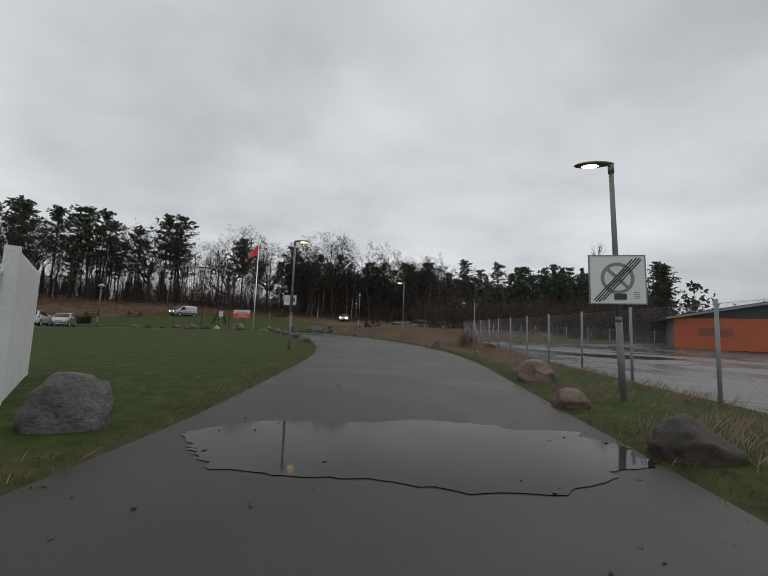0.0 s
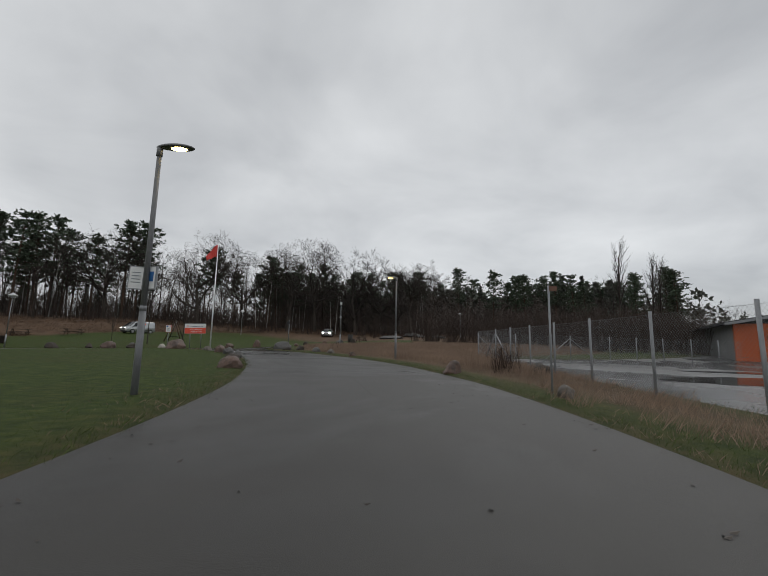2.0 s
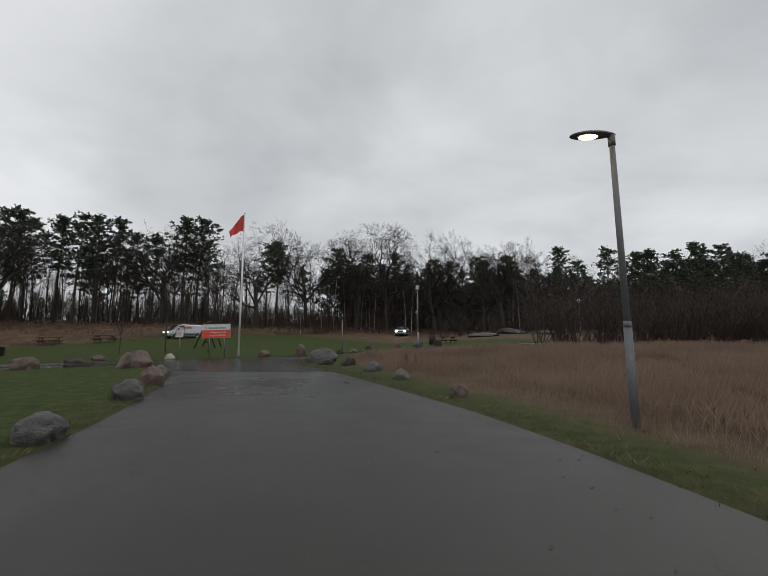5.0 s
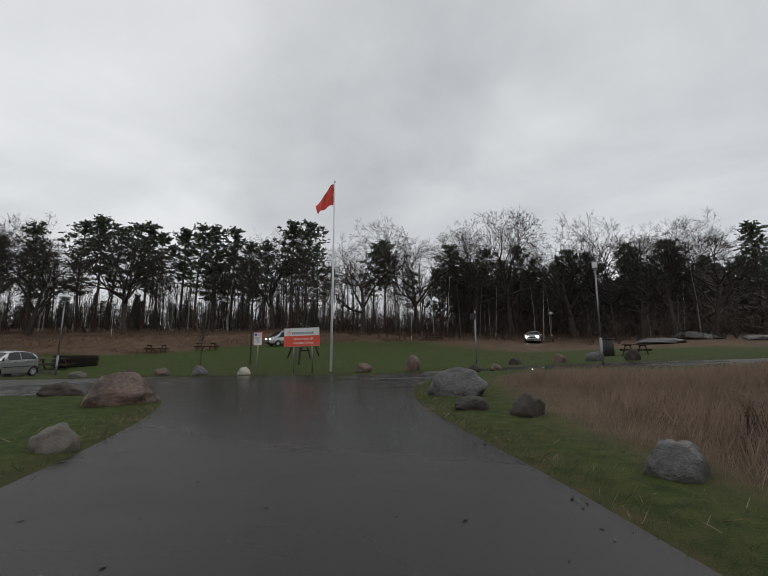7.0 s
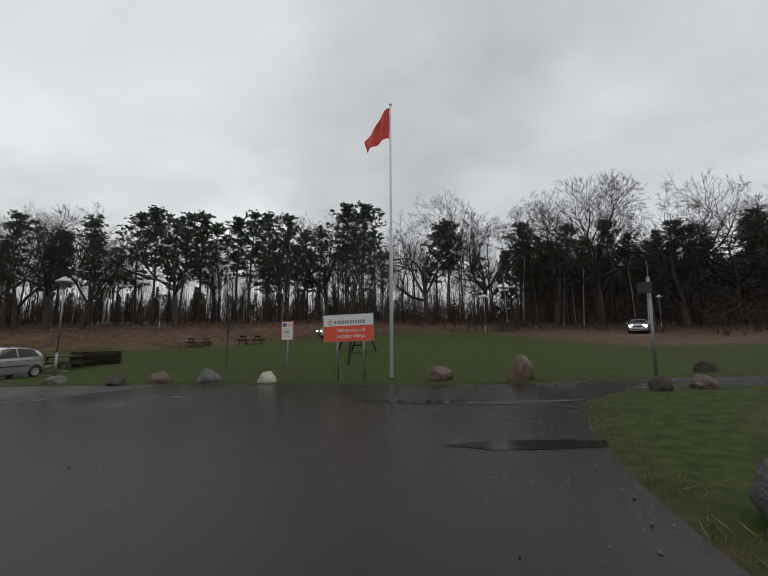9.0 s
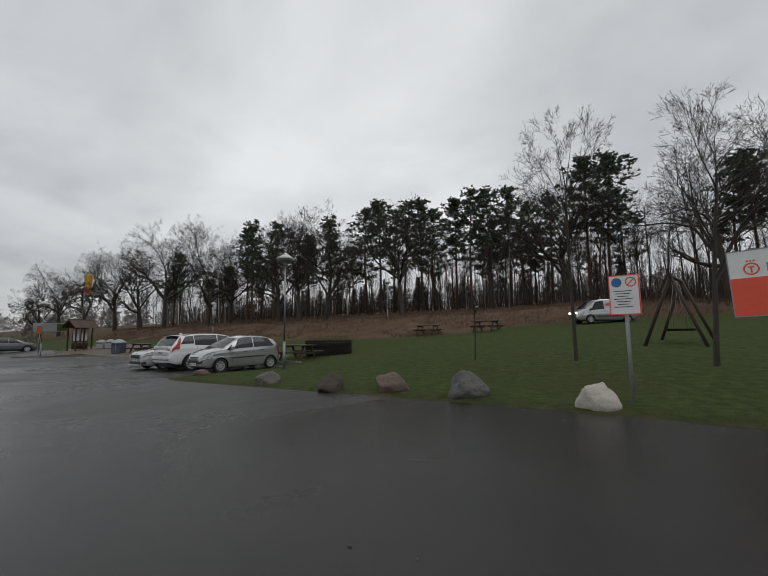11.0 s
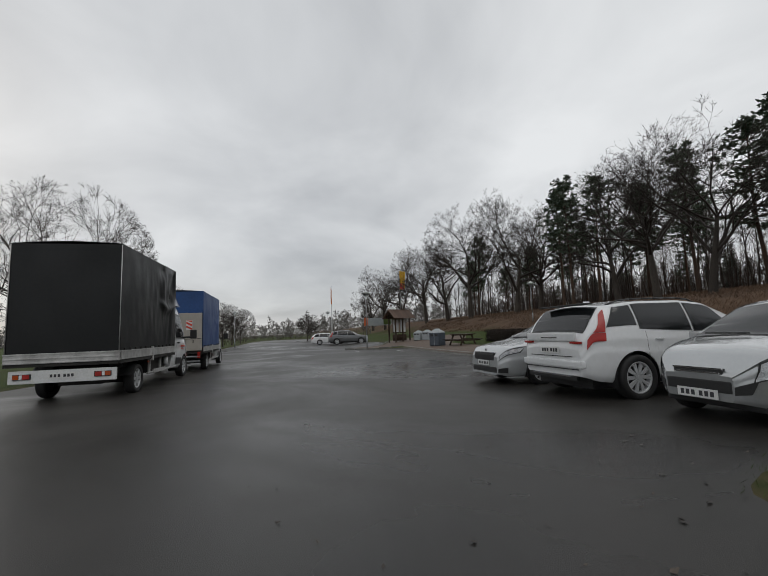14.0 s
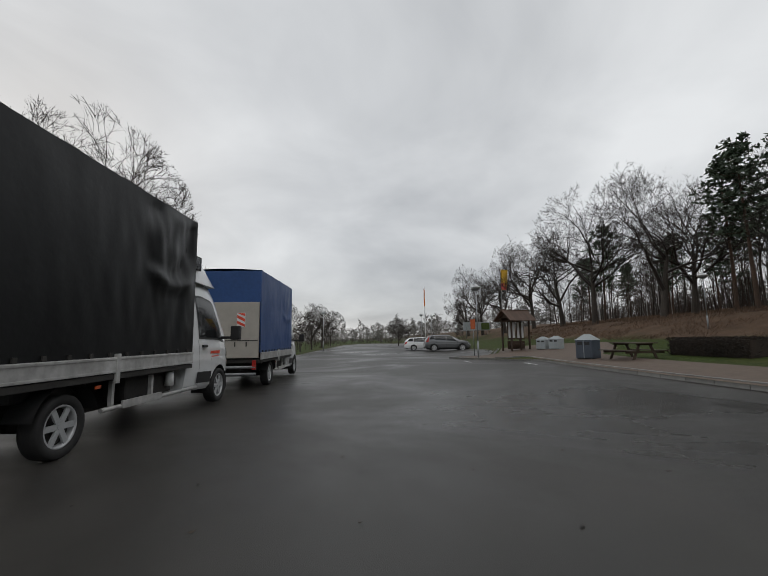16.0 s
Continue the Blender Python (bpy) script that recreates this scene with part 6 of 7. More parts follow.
    part("rear_axle", rod((0, -w + 0.2, p["wr"]), (0, w - 0.2, p["wr"]), 0.07, sides=8), M["chassis"], root)
    if p.get("lift"):
        part("tail_lift", box((0.09, 2 * w - 0.08, p["rear_low"] - floor + 0.16), (x0 - 0.03, 0, (p["rear_low"] + floor) / 2 - 0.06), 0.015), M["tailboard"], root)
        part("lift_seam", box((0.012, 2 * w - 0.1, 0.02), (x0 - 0.08, 0, floor + 0.32), 0.0), M["chassis"], root)
        hz = part("hazard_board", box((0.012, 0.22, 0.38), (x0 - 0.085, -0.55, (p["rear_low"] + floor) / 2 + 0.20), 0.004), M["signwhite"], root)
        bm = bmesh.new()
        mid_z = (p["rear_low"] + floor) / 2 + 0.20
        for low in (-0.20, -0.05, 0.10):
            quad = [bm.verts.new((x0 - 0.0935, -0.55 + yy, mid_z + min(0.185, max(-0.185, low + zz)))) for yy, zz in ((-0.105, 0.0), (0.105, 0.11), (0.105, 0.19), (-0.105, 0.08))]
            bm.faces.new(quad)
        part("hazard_stripes", bm, M["signred"], hz)
        for yy in (-0.7, -0.4, 0.4, 0.7):
            part("lift_bracket", box((0.02, 0.03, 0.12), (x0 - 0.085, yy, floor + 0.22), 0.006), M["chassis"], root)
        bm = bmesh.new()
        for zz in (0.42, 0.60):
            rod((x0 - 0.05, -w + 0.1, zz), (x0 - 0.05, w - 0.1, zz), 0.04, sides=8, bm=bm)
        part("underrun_bar", bm, M["galv"], root)
        for side in (1, -1):
            part("tail_light", box((0.05, 0.10, 0.24), (x0 - 0.06, side * (w - 0.14), 0.66), 0.01), M["redlens"], root)
    else:
        bm = box((0.03, 2 * w, 0.19), (x0 - 0.012, 0, floor - 0.09), 0.006)
        for zz in (-0.01, -0.10, -0.185):
            box((0.05, 2 * w, 0.03), (x0 - 0.012, 0, floor + zz), 0.006, bm)
        part("tailboard", bm, M["dropside"], root)
        bm = box((0.05, 2 * w - 0.14, 0.26), (x0 + 0.06, 0, 0.56), 0.012)
        for yy in (-0.4, 0.4):
            box((0.3, 0.06, 0.1), (x0 + 0.2, yy, 0.62), 0.0, bm)
        part("rear_bumper", bm, M["white"], root)
        for side in (1, -1):
            tl = part("tail_light", box((0.03, 0.32, 0.11), (x0 + 0.025, side * (w - 0.32), 0.57), 0.012), M["black"], root)
            part("brake_lens", box((0.006, 0.12, 0.085), (x0 + 0.008, side * (w - 0.40), 0.57), 0.002), M["redlens"], tl)
            part("reversing_lens", box((0.006, 0.05, 0.085), (x0 + 0.008, side * (w - 0.305), 0.57), 0.002), M["signwhite"], tl)
            part("indicator_lens", box((0.006, 0.10, 0.085), (x0 + 0.008, side * (w - 0.22), 0.57), 0.002), M["orangelens"], tl)
        plate_bars(root, pose(x0 + 0.028, 0.02, 0.57, 0, 0, -90), 0.52, 0.11)
    # the cab
    cab = {**VAN, "long": 2.25,  "wide": 2.02, "axles": (0.25,), "wheel_r": p["wr"], "n": 60, "lean": 0.14,
           "top": [(-1.13, 2.10), (-1.0, 2.34), (-0.4, 2.38), (0.05, 2.30), (0.55, 1.75), (0.82, 1.42), (1.0, 1.22), (1.1, 0.95), (1.13, 0.7)],
           "belt": [(-1.13, 1.22), (0.2, 1.20), (0.7, 1.12), (1.0, 1.0), (1.13, 0.7)],
           "sill": [(-1.13, 0.34), (-0.3, 0.30), (0.6, 0.26), (1.13, 0.28)],
           "plan": [(-1.13, 0.97), (-0.8, 1.0), (0.3, 1.0), (0.7, 0.95), (1.0, 0.82), (1.13, 0.66)],
           "windows": [("glass", -0.62, (0.52, 0.10), 0.05, 0.72), ("top", 0.12, 0.80, 0.08, 1.01)]}
    sh = Shell(cab)
    xc = p["axle"] - 0.25
    hold = new("cab")
    hold.parent = root
    hold.matrix_basis = Matrix.Translation((xc, 0, 0.02))
    arch = cab["wheel_r"] + 0.07
    part("cab_body", sh.skin(bmesh.new(), 44, (0.25,), p["wr"] - 0.02, arch), M["carwhite"], hold)
    for w in cab["windows"]:
        sh.glaze(hold, *w)
    for side in (1, -1):
        for xx in (-0.68, 0.62):
            part("door_seam", rows_mesh(sh.patch("flank", xx, xx + 0.01, 0.10, 1.0, side, 0.003, 1, 10), side > 0), M["black"], hold)
        part("sill_trim", rows_mesh(sh.patch("flank", -0.75, -0.16, 0.14, 0.36, side, 0.012, 8, 3), side > 0), M["black"], hold)
        part("door_handle", box((0.18, 0.04, 0.05), (-0.5, side * 1.02, 1.10), 0.012), M["black"], hold)
        bm = box((0.13, 0.20, 0.30), (0.50, side * 1.22, 1.36), 0.04)
        box((0.06, 0.26, 0.06), (0.50, side * 1.06, 1.26), 0.01, bm)
        part("wing_mirror", bm, M["black"], hold)
        part("headlight", rows_mesh(sh.patch("flank", (0.80, 0.72), (1.08, 1.02), 0.55, 0.95, side, 0.01, 6, 5), side > 0), M["clearlens"], hold)
        if p.get("door_bars"):
            bm = bmesh.new()
            for k in range(7):
                box((0.05, 0.006, 0.05), (-0.20 + 0.062 * k, side * 1.012, 0.98), 0.0, bm)
            for k in range(6):
                box((0.04, 0.006, 0.02), (-0.16 + 0.056 * k, side * 1.014, 0.90), 0.0, bm)
            part("door_lettering_bars", bm, M["signred"], hold)
        pts = [(0.25 + arch * math.cos(a), p["wr"] - 0.02 + arch * math.sin(a)) for a in np.linspace(-0.3, math.pi + 0.3, 18)]
        bm = sheet([[Vector((u, side * 0.98, z)) for u, z in pts], [Vector((u, side * 0.62, z)) for u, z in pts]])
        bm.faces.new([bm.verts.new((u, side * 0.62, z)) for u, z in pts])
        part("wheel_arch", bm, M["black"], hold)
        wheel(root, p["axle"], side * 0.90, p["wr"], side, "cap", 6, 0.21)
    if p.get("pod"):
        rows = []
        for i in range(15):
            t = i / 14
            xx = -1.10 + 1.35 * t
            hgt = 0.78 * (1 - max(0, (t - 0.30) / 0.70) ** 1.7)
            rows.append([Vector((xx, 0.93 * math.cos(a) * (1 - 0.10 * t), 2.28 + hgt * abs(math.sin(a)) ** 0.55)) for a in np.linspace(0, math.pi, 19)])
        pod = part("roof_pod", sheet(rows), M["carwhite"], hold)
        for side in (1, -1):
            part("pod_window", box((0.30, 0.02, 0.26), (-0.78, side * 0.925, 2.62), 0.03), M["glass"], pod)
    return root


T1 = np.array((-32.67, 22.93)) + 1.03 * np.array((0.476, -0.879))
tarp_truck("white light lorry with a creased black tarpaulin body", tuple(T1), -151.6, "tarpblack",
           dict(half=1.05, back=-1.25, front=2.67, floor=1.03, roof=3.32, rear_low=1.03, axle=3.98, wr=0.335, crease=0.045, pod=True, door_bars=True))
T2 = np.array((-38.34, 19.91)) + 1.35 * np.array((-0.863, -0.505)) + 1.05 * np.array((0.505, -0.863))
tarp_truck("light lorry with a blue tarpaulin body and cream tail lift", tuple(T2), -149.7, "tarpblue",
           dict(half=1.05, back=-1.35, front=2.75, floor=0.98, roof=3.18, rear_low=2.30, axle=3.72, wr=0.345, crease=0.02, lift=True, post="tarpblue"))


# ---- lamps, signs, flagpole ----
def led_lamp(x, y, tall, turn, label, lit=True, lean=0.0):
    """A grey pole with a flat oval lamp head that reaches out along the turn's x."""
    root = empty("street_lamp", stand(x, y, turn, 0, 1, (0, lean)), label, "street lamp", "street lamps along the road")
    bm = rod((0, 0, -0.05), (0, 0, tall * 0.34), 0.050, 0.048, 12)
    rod((0, 0, tall * 0.34), (0, 0, tall - 0.03), 0.042, 0.034, 12, bm)
    rod((0, 0, tall * 0.33), (0, 0, tall * 0.35), 0.053, 0.044, 12, bm)
    part("pole", bm, M["polegrey"], root)
    part("collar", rod((0, 0, tall - 0.12), (0, 0, tall + 0.03), 0.045, 0.045, 12), M["lampgrey"], root)
    bm = bmesh.new()
    bmesh.ops.create_uvsphere(bm, u_segments=24, v_segments=12, radius=1.0)
    for v in bm.verts:
        v.co.z = v.co.z * (0.055 if v.co.z > 0 else 0.022)
        k = (v.co.x + 1) / 2
        v.co.y *= 0.13 * (0.55 + 0.6 * k * (1.6 - k))
        v.co.x = 0.24 + v.co.x * 0.30
    bmesh.ops.translate(bm, verts=bm.verts, vec=(0, 0, tall + 0.03))
    for f_ in bm.faces:
        f_.smooth = True
    head = part("lamp_head", bm, M["lampgrey"], root)
    bm = bmesh.new()
    bmesh.ops.create_uvsphere(bm, u_segments=16, v_segments=8, radius=1.0, matrix=Matrix.Translation((0.30, 0, tall + 0.012)) @ Matrix.Diagonal((0.13, 0.075, 0.022, 1)))
    part("lens", bm, M["lampon"] if lit else M["opal"], head, "lit yellow lens" if lit else "")
    return root


led_lamp(7.05, 3.2, 3.60, 175, "grey street lamp with a lit oval head carrying a sign", lean=1.5)
led_lamp(-0.33, 10.7, 3.82, 5, "grey street lamp with a lit oval head and two small signs")
led_lamp(3.17, 23.4, 3.75, 190, "grey street lamp with a lit head in the rough grass")


def park_lamp(x, y, tall, label="park lamp with a white conical hat on a grey pole", lantern=False, tilt=0.0):
    root = empty("park_lamp", stand(x, y, 0, 0, 1, (0, tilt)), label, "park lamp", "park lamps")
    bm = rod((0, 0, -0.05), (0, 0, tall * 0.25), 0.055, 0.055, 10)
    rod((0, 0, tall * 0.25), (0, 0, tall - 0.30), 0.036, 0.032, 10, bm)
    part("pole", bm, M["galv"], root)
    if lantern:
        part("lantern_body", box((0.19, 0.19, 0.24), (0, 0, tall - 0.18), 0.03), M["opal"], root)
        bm = box((0.23, 0.23, 0.04), (0, 0, tall - 0.04), 0.01)
        for a, b in ((1, 1), (1, -1), (-1, 1), (-1, -1)):
            box((0.02, 0.02, 0.26), (a * 0.1, b * 0.1, tall - 0.18), 0, bm)
        box((0.22, 0.22, 0.03), (0, 0, tall - 0.32), 0.008, bm)
        part("lantern_frame", bm, M["lampgrey"], root)
    else:
        part("opal_globe", rod((0, 0, tall - 0.32), (0, 0, tall - 0.12), 0.10, 0.14, 14), M["opal"], root)
        bm = rod((0, 0, tall - 0.10), (0, 0, tall + 0.02), 0.35, 0.17, 24)
        rod((0, 0, tall + 0.02), (0, 0, tall + 0.12), 0.17, 0.04, 24, bm)
        rod((0, 0, tall - 0.12), (0, 0, tall - 0.10), 0.34, 0.35, 24, bm)
        part("hat", bm, M["opal"], root)
        for k in range(3):
            part("louvre_ring", rod((0, 0, tall - 0.20 - 0.045 * k), (0, 0, tall - 0.175 - 0.045 * k), 0.27 - 0.045 * k, 0.24 - 0.045 * k, 20), M["lampgrey"], root)
        part("cap", rod((0, 0, tall + 0.10), (0, 0, tall + 0.14), 0.05, 0.02, 10), M["lampgrey"], root)
    return root


park_lamp(-29.0, 36.6, 4.42, tilt=1.0)
park_lamp(-2.62, 43.85, 4.15, "park lamp with a square glass lantern on a grey pole", True)
for x_, y_, h_ in ((-22.5, 68.6, 4.0), (-51.4, 50.7, 3.9), (-65.2, 34.1, 3.8), (-9.0, 84.0, 3.9), (12.0, 66.5, 4.0), (-55.6, 20.9, 4.6), (-84.0, 4.8, 4.8), (-96, 1.5, 5.0), (-71.0, -2.8, 4.8)):
    park_lamp(x_, y_, h_)


def framed(root, name, wide, tall, z, material, frame_mat="galvlight", thick=0.02, y=0.0):
    pl = part(name, box((wide, thick, tall), (0, y, z), 0.004), M[material], root)
    bm = bmesh.new()
    for s in (1, -1):
        box((wide + 0.02, thick + 0.012, 0.014), (0, y, z + s * tall / 2), 0, bm)
        box((0.014, thick + 0.012, tall), (s * wide / 2, y, z), 0, bm)
    part("sign_rim", bm, M[frame_mat], pl)
    return pl


def ring_bm(r, w, y, z, x=0.0, thick=0.004, sides=40):
    bm = bmesh.new()
    rings = [[bm.verts.new((x + q * math.cos(2 * math.pi * k / sides), yy, z + q * math.sin(2 * math.pi * k / sides))) for k in range(sides)] for q, yy in ((r, y), (r, y - thick), (r - w, y - thick), (r - w, y))]
    for a, b in zip(rings, rings[1:]):
        for k in range(sides):
            bm.faces.new((a[k], a[(k + 1) % sides], b[(k + 1) % sides], b[k]))
    return bm


def slash(size, x, y, z, turn, bm=None):
    return box(size, (x, y, z), 0, bm, Matrix.Rotation(radians(turn), 4, "Y"))


# end-of-zone sign on the first lamp
zone = empty("road_sign", Matrix.LocRotScale((6.97, 3.20, 1.86), Euler((0, radians(-1.0), radians(-3))), None), "white square end-of-parking-ban sign with black diagonal stripes", "road sign")
plate = framed(zone, "sign_plate", 0.78, 0.72, 0, "signwhite", "signgrey", y=-0.09)
part("grey_ring", ring_bm(0.235, 0.05, -0.1005, 0.02), M["signgrey"], plate)
bm_ = slash((0.05, 0.004, 0.40), 0, -0.1025, 0.02, 45)
slash((0.05, 0.004, 0.40), 0, -0.1026, 0.02, -45, bm_)
part("grey_cross", bm_, M["signgrey"], plate)
bm_ = bmesh.new()
for k_ in range(4):
    slash((0.017, 0.004, 0.90 - 0.05 * abs(k_ - 1.5)), -0.064 + 0.043 * k_, -0.106, -0.005, 42, bm_)
part("black_stripes", bm_, M["ink"], plate)
bm_ = box((0.04, 0.10, 0.03), (0, -0.04, 0.2), 0.004)
box((0.04, 0.10, 0.03), (0, -0.04, -0.2), 0.004, bm_)
part("clamp", bm_, M["galv"], zone)

part("sticker_patch", box((0.17, 0.003, 0.09), (0.03, -0.1075, -0.255), 0.0), M["ink"], plate, "torn black sticker")
bm_ = bmesh.new()
for k_ in range(4):
    box((0.085, 0.002, 0.012), (0.26, -0.1015, -0.19 - 0.028 * k_), 0, bm_)
part("text_bars", bm_, M["signgrey"], plate)

# two small plates on the second lamp
for nm_, mt_, x_, tn_, lb_ in (("white", "signwhite", -0.13, 14, "small white plate clamped to a lamp post"), ("blue", "signwhite", 0.11, -20, "small white plate with a blue symbol on a lamp post")):
    sg_ = empty("plate_sign", Matrix.LocRotScale((-0.37 + x_, 10.72, height(-0.37, 10.8) + 1.76), Euler((0, radians(2), radians(tn_))), None), lb_, "sign")
    pl_ = framed(sg_, "sign_plate", 0.20, 0.34, 0, "signwhite")
    if nm_ == "blue":
        part("blue_symbol", box((0.10, 0.004, 0.15), (0.0, -0.014, 0.02), 0.0), M["signblue"], pl_)
    else:
        bm_ = bmesh.new()
        for k_ in range(4):
            box((0.12, 0.004, 0.012), (0, -0.014, 0.08 - 0.05 * k_), 0, bm_)
        part("text_bars", bm_, M["signgrey"], pl_)
    part("clamp", box((0.03, 0.08, 0.03), (-x_ * 0.4, 0.045, 0), 0.0), M["galv"], sg_)

post_ = empty("post_sign", stand(6.22, 12.45, 0), "thin grey post with a small brown plate", "sign")
part("post", rod((0, 0, -0.1), (0, 0, 2.0), 0.019, sides=10), M["galvlight"], post_)
part("sign_plate", box((0.14, 0.012, 0.09), (0.07, -0.035, 1.94), 0.004), M["brownplate"], post_)

# flagpole with a red flag
pole_ = empty("flagpole", stand(-14.57, 42.23, 0), "tall white flagpole on the lawn edge", "flagpole")
part("pole", rod((0, 0, -0.1), (0, 0, 10.0), 0.072, 0.036, 16), M["whitepole"], pole_)
bm_ = bmesh.new()
bmesh.ops.create_uvsphere(bm_, u_segments=12, v_segments=8, radius=0.06, matrix=Matrix.Translation((0, 0, 10.05)))
part("finial", bm_, M["whitepole"], pole_)
part("halyard", rod((0.055, -0.05, 1.2), (0.04, -0.045, 9.95), 0.005, sides=5), M["white"], pole_)
part("base_hinge", box((0.18, 0.14, 0.10), (0, 0, 0.03), 0.015), M["chassis"], pole_)


def flag(x, y, z, turn, wide, tall, droop, taper, material, label):
    ob = empty("flag", Matrix.LocRotScale((x, y, z), Euler((0, 0, radians(turn))), None), label, "flag")
    rows = []
    for j in range(15):
        v = j / 14
        row = []
        for i in range(25):
            u = i / 24
            h = tall * (1 - taper * u)
            row.append(Vector((wide * u * (1 - 0.12 * v), 0.10 * u * math.sin(7 * u + 2.2 * v) + 0.04 * math.sin(13 * u - 3 * v), -droop * u ** 1.3 - h * v + 0.03 * math.sin(9 * u))))
        rows.append(row)
    part("cloth", sheet(rows), M[material], ob)
    return ob


flag(-14.62, 42.22, height(-14.57, 42.23) + 9.92, 200, 0.95, 1.20, 1.25, 0.64, "flagred", "red flag drooping from the top of the white pole")

# the welcome board
A_, B_ = Vector((-16.25, 40.72, 0)), Vector((-14.64, 41.43, 0))
mid_ = (A_ + B_) / 2
board = empty("welcome_sign", Matrix.LocRotScale((mid_.x, mid_.y, height(mid_.x, mid_.y)), Euler((0, radians(-2.0), math.atan2(B_.y - A_.y, B_.x - A_.x))), None),
              "white and red welcome board on two steel legs", "sign")
zb_ = 2.30 - height(mid_.x, mid_.y)
pl_ = framed(board, "sign_plate", 1.76, 0.90, zb_, "signwhite", thick=0.03)
red_ = part("red_field", box((1.75, 0.004, 0.52), (0, -0.0172, zb_ - 0.188), 0.0), M["signred"], pl_)
words("Välkommen till", 0.165, M["signwhite"], red_, Matrix.Translation((-0.42, -0.022, zb_ - 0.135)) @ Matrix.Rotation(radians(90), 4, "X"))
words("rastplats Klinga", 0.165, M["signwhite"], red_, Matrix.Translation((-0.42, -0.022, zb_ - 0.325)) @ Matrix.Rotation(radians(90), 4, "X"))
emb_ = part("emblem", ring_bm(0.085, 0.02, -0.017, zb_ + 0.19, -0.64), M["signred"], pl_)
bm_ = box((0.018, 0.004, 0.09), (-0.64, -0.019, zb_ + 0.18), 0)
box((0.07, 0.004, 0.018), (-0.64, -0.0195, zb_ + 0.215), 0, bm_)
for k_ in range(3):
    box((0.022, 0.004, 0.022), (-0.675 + 0.035 * k_, -0.019, zb_ + 0.30), 0, bm_)
part("emblem_shape", bm_, M["signred"], emb_)
bm_ = bmesh.new()
for k_ in range(12):
    box((0.062, 0.003, 0.115), (-0.455 + 0.092 * k_, -0.0185, zb_ + 0.195), 0, bm_)
part("wordmark_bars", bm_, M["signgrey"], pl_)
for s_ in (-0.42, 0.50):
    part("leg", rod((s_, 0.05, -0.1), (s_, 0.05, zb_ + 0.40), 0.038, sides=10), M["galv"], board)

# the rules sign
info = empty("info_sign", stand(-17.45, 40.1, 24), "white rules sign with a red rim on a steel post", "sign")
part("post", rod((0, 0, -0.1), (0, 0, 2.0), 0.03, sides=10), M["galvlight"], info)
pl_ = framed(info, "sign_plate", 0.42, 0.62, 1.72, "signwhite", "signred", y=-0.045)
bm_ = bmesh.new()
bmesh.ops.create_cone(bm_, cap_ends=True, segments=24, radius1=0.075, radius2=0.075, depth=0.004, matrix=Matrix.Translation((-0.10, -0.058, 1.92)) @ Matrix.Rotation(radians(90), 4, "X"))
part("blue_disc", bm_, M["signblue"], pl_)
part("red_ring", ring_bm(0.078, 0.016, -0.056, 1.92, 0.10), M["signred"], pl_)
bm_ = slash((0.016, 0.004, 0.14), 0.10, -0.0585, 1.92, 45)
part("red_slash", bm_, M["signred"], pl_)
bm_ = bmesh.new()
for k_ in range(7):
    box((0.26 - 0.05 * (k_ % 3), 0.003, 0.012), (-0.02, -0.0565, 1.78 - 0.042 * k_), 0, bm_)
part("text_bars", bm_, M["ink"], pl_)

edge_ = empty("road_sign", stand(-7.0, 41.6, 62), "grey post with a dark sign seen edge on", "road sign")
part("post", rod((0, 0, -0.1), (0, 0, 2.42), 0.033, sides=10), M["galv"], edge_)
part("sign_plate", box((0.05, 0.30, 0.24), (-0.05, 0.06, 2.18), 0.01), M["blackboard"], edge_)

# ---- wire fence round the yard ----
fence = empty("wire_fence", Matrix(), "galvanised wire-mesh fence with grey steel posts", "fence")


def bay_mesh(long, tall):
    tb = Tubes()
    n = int(long / 0.07)
    k = int(tall / 0.07)
    for i in range(-k, n):
        x = i * 0.07
        a, b = max(x, 0), min(x + tall, long)
        tb.tube([Vector((a, 0, a - x)), Vector((b, 0, b - x))], [0.0014] * 2, 3)
        tb.tube([Vector((a, 0.004, tall - (a - x))), Vector((b, 0.004, tall - (b - x)))], [0.0014] * 2, 3)
    for z in (0.04, tall * 0.5, tall - 0.02):
        tb.tube([Vector((0, 0.006, z)), Vector((long, 0.006, z))], [0.002] * 2, 3)
    return tb.mesh("wire_mesh", M["galv"], False)


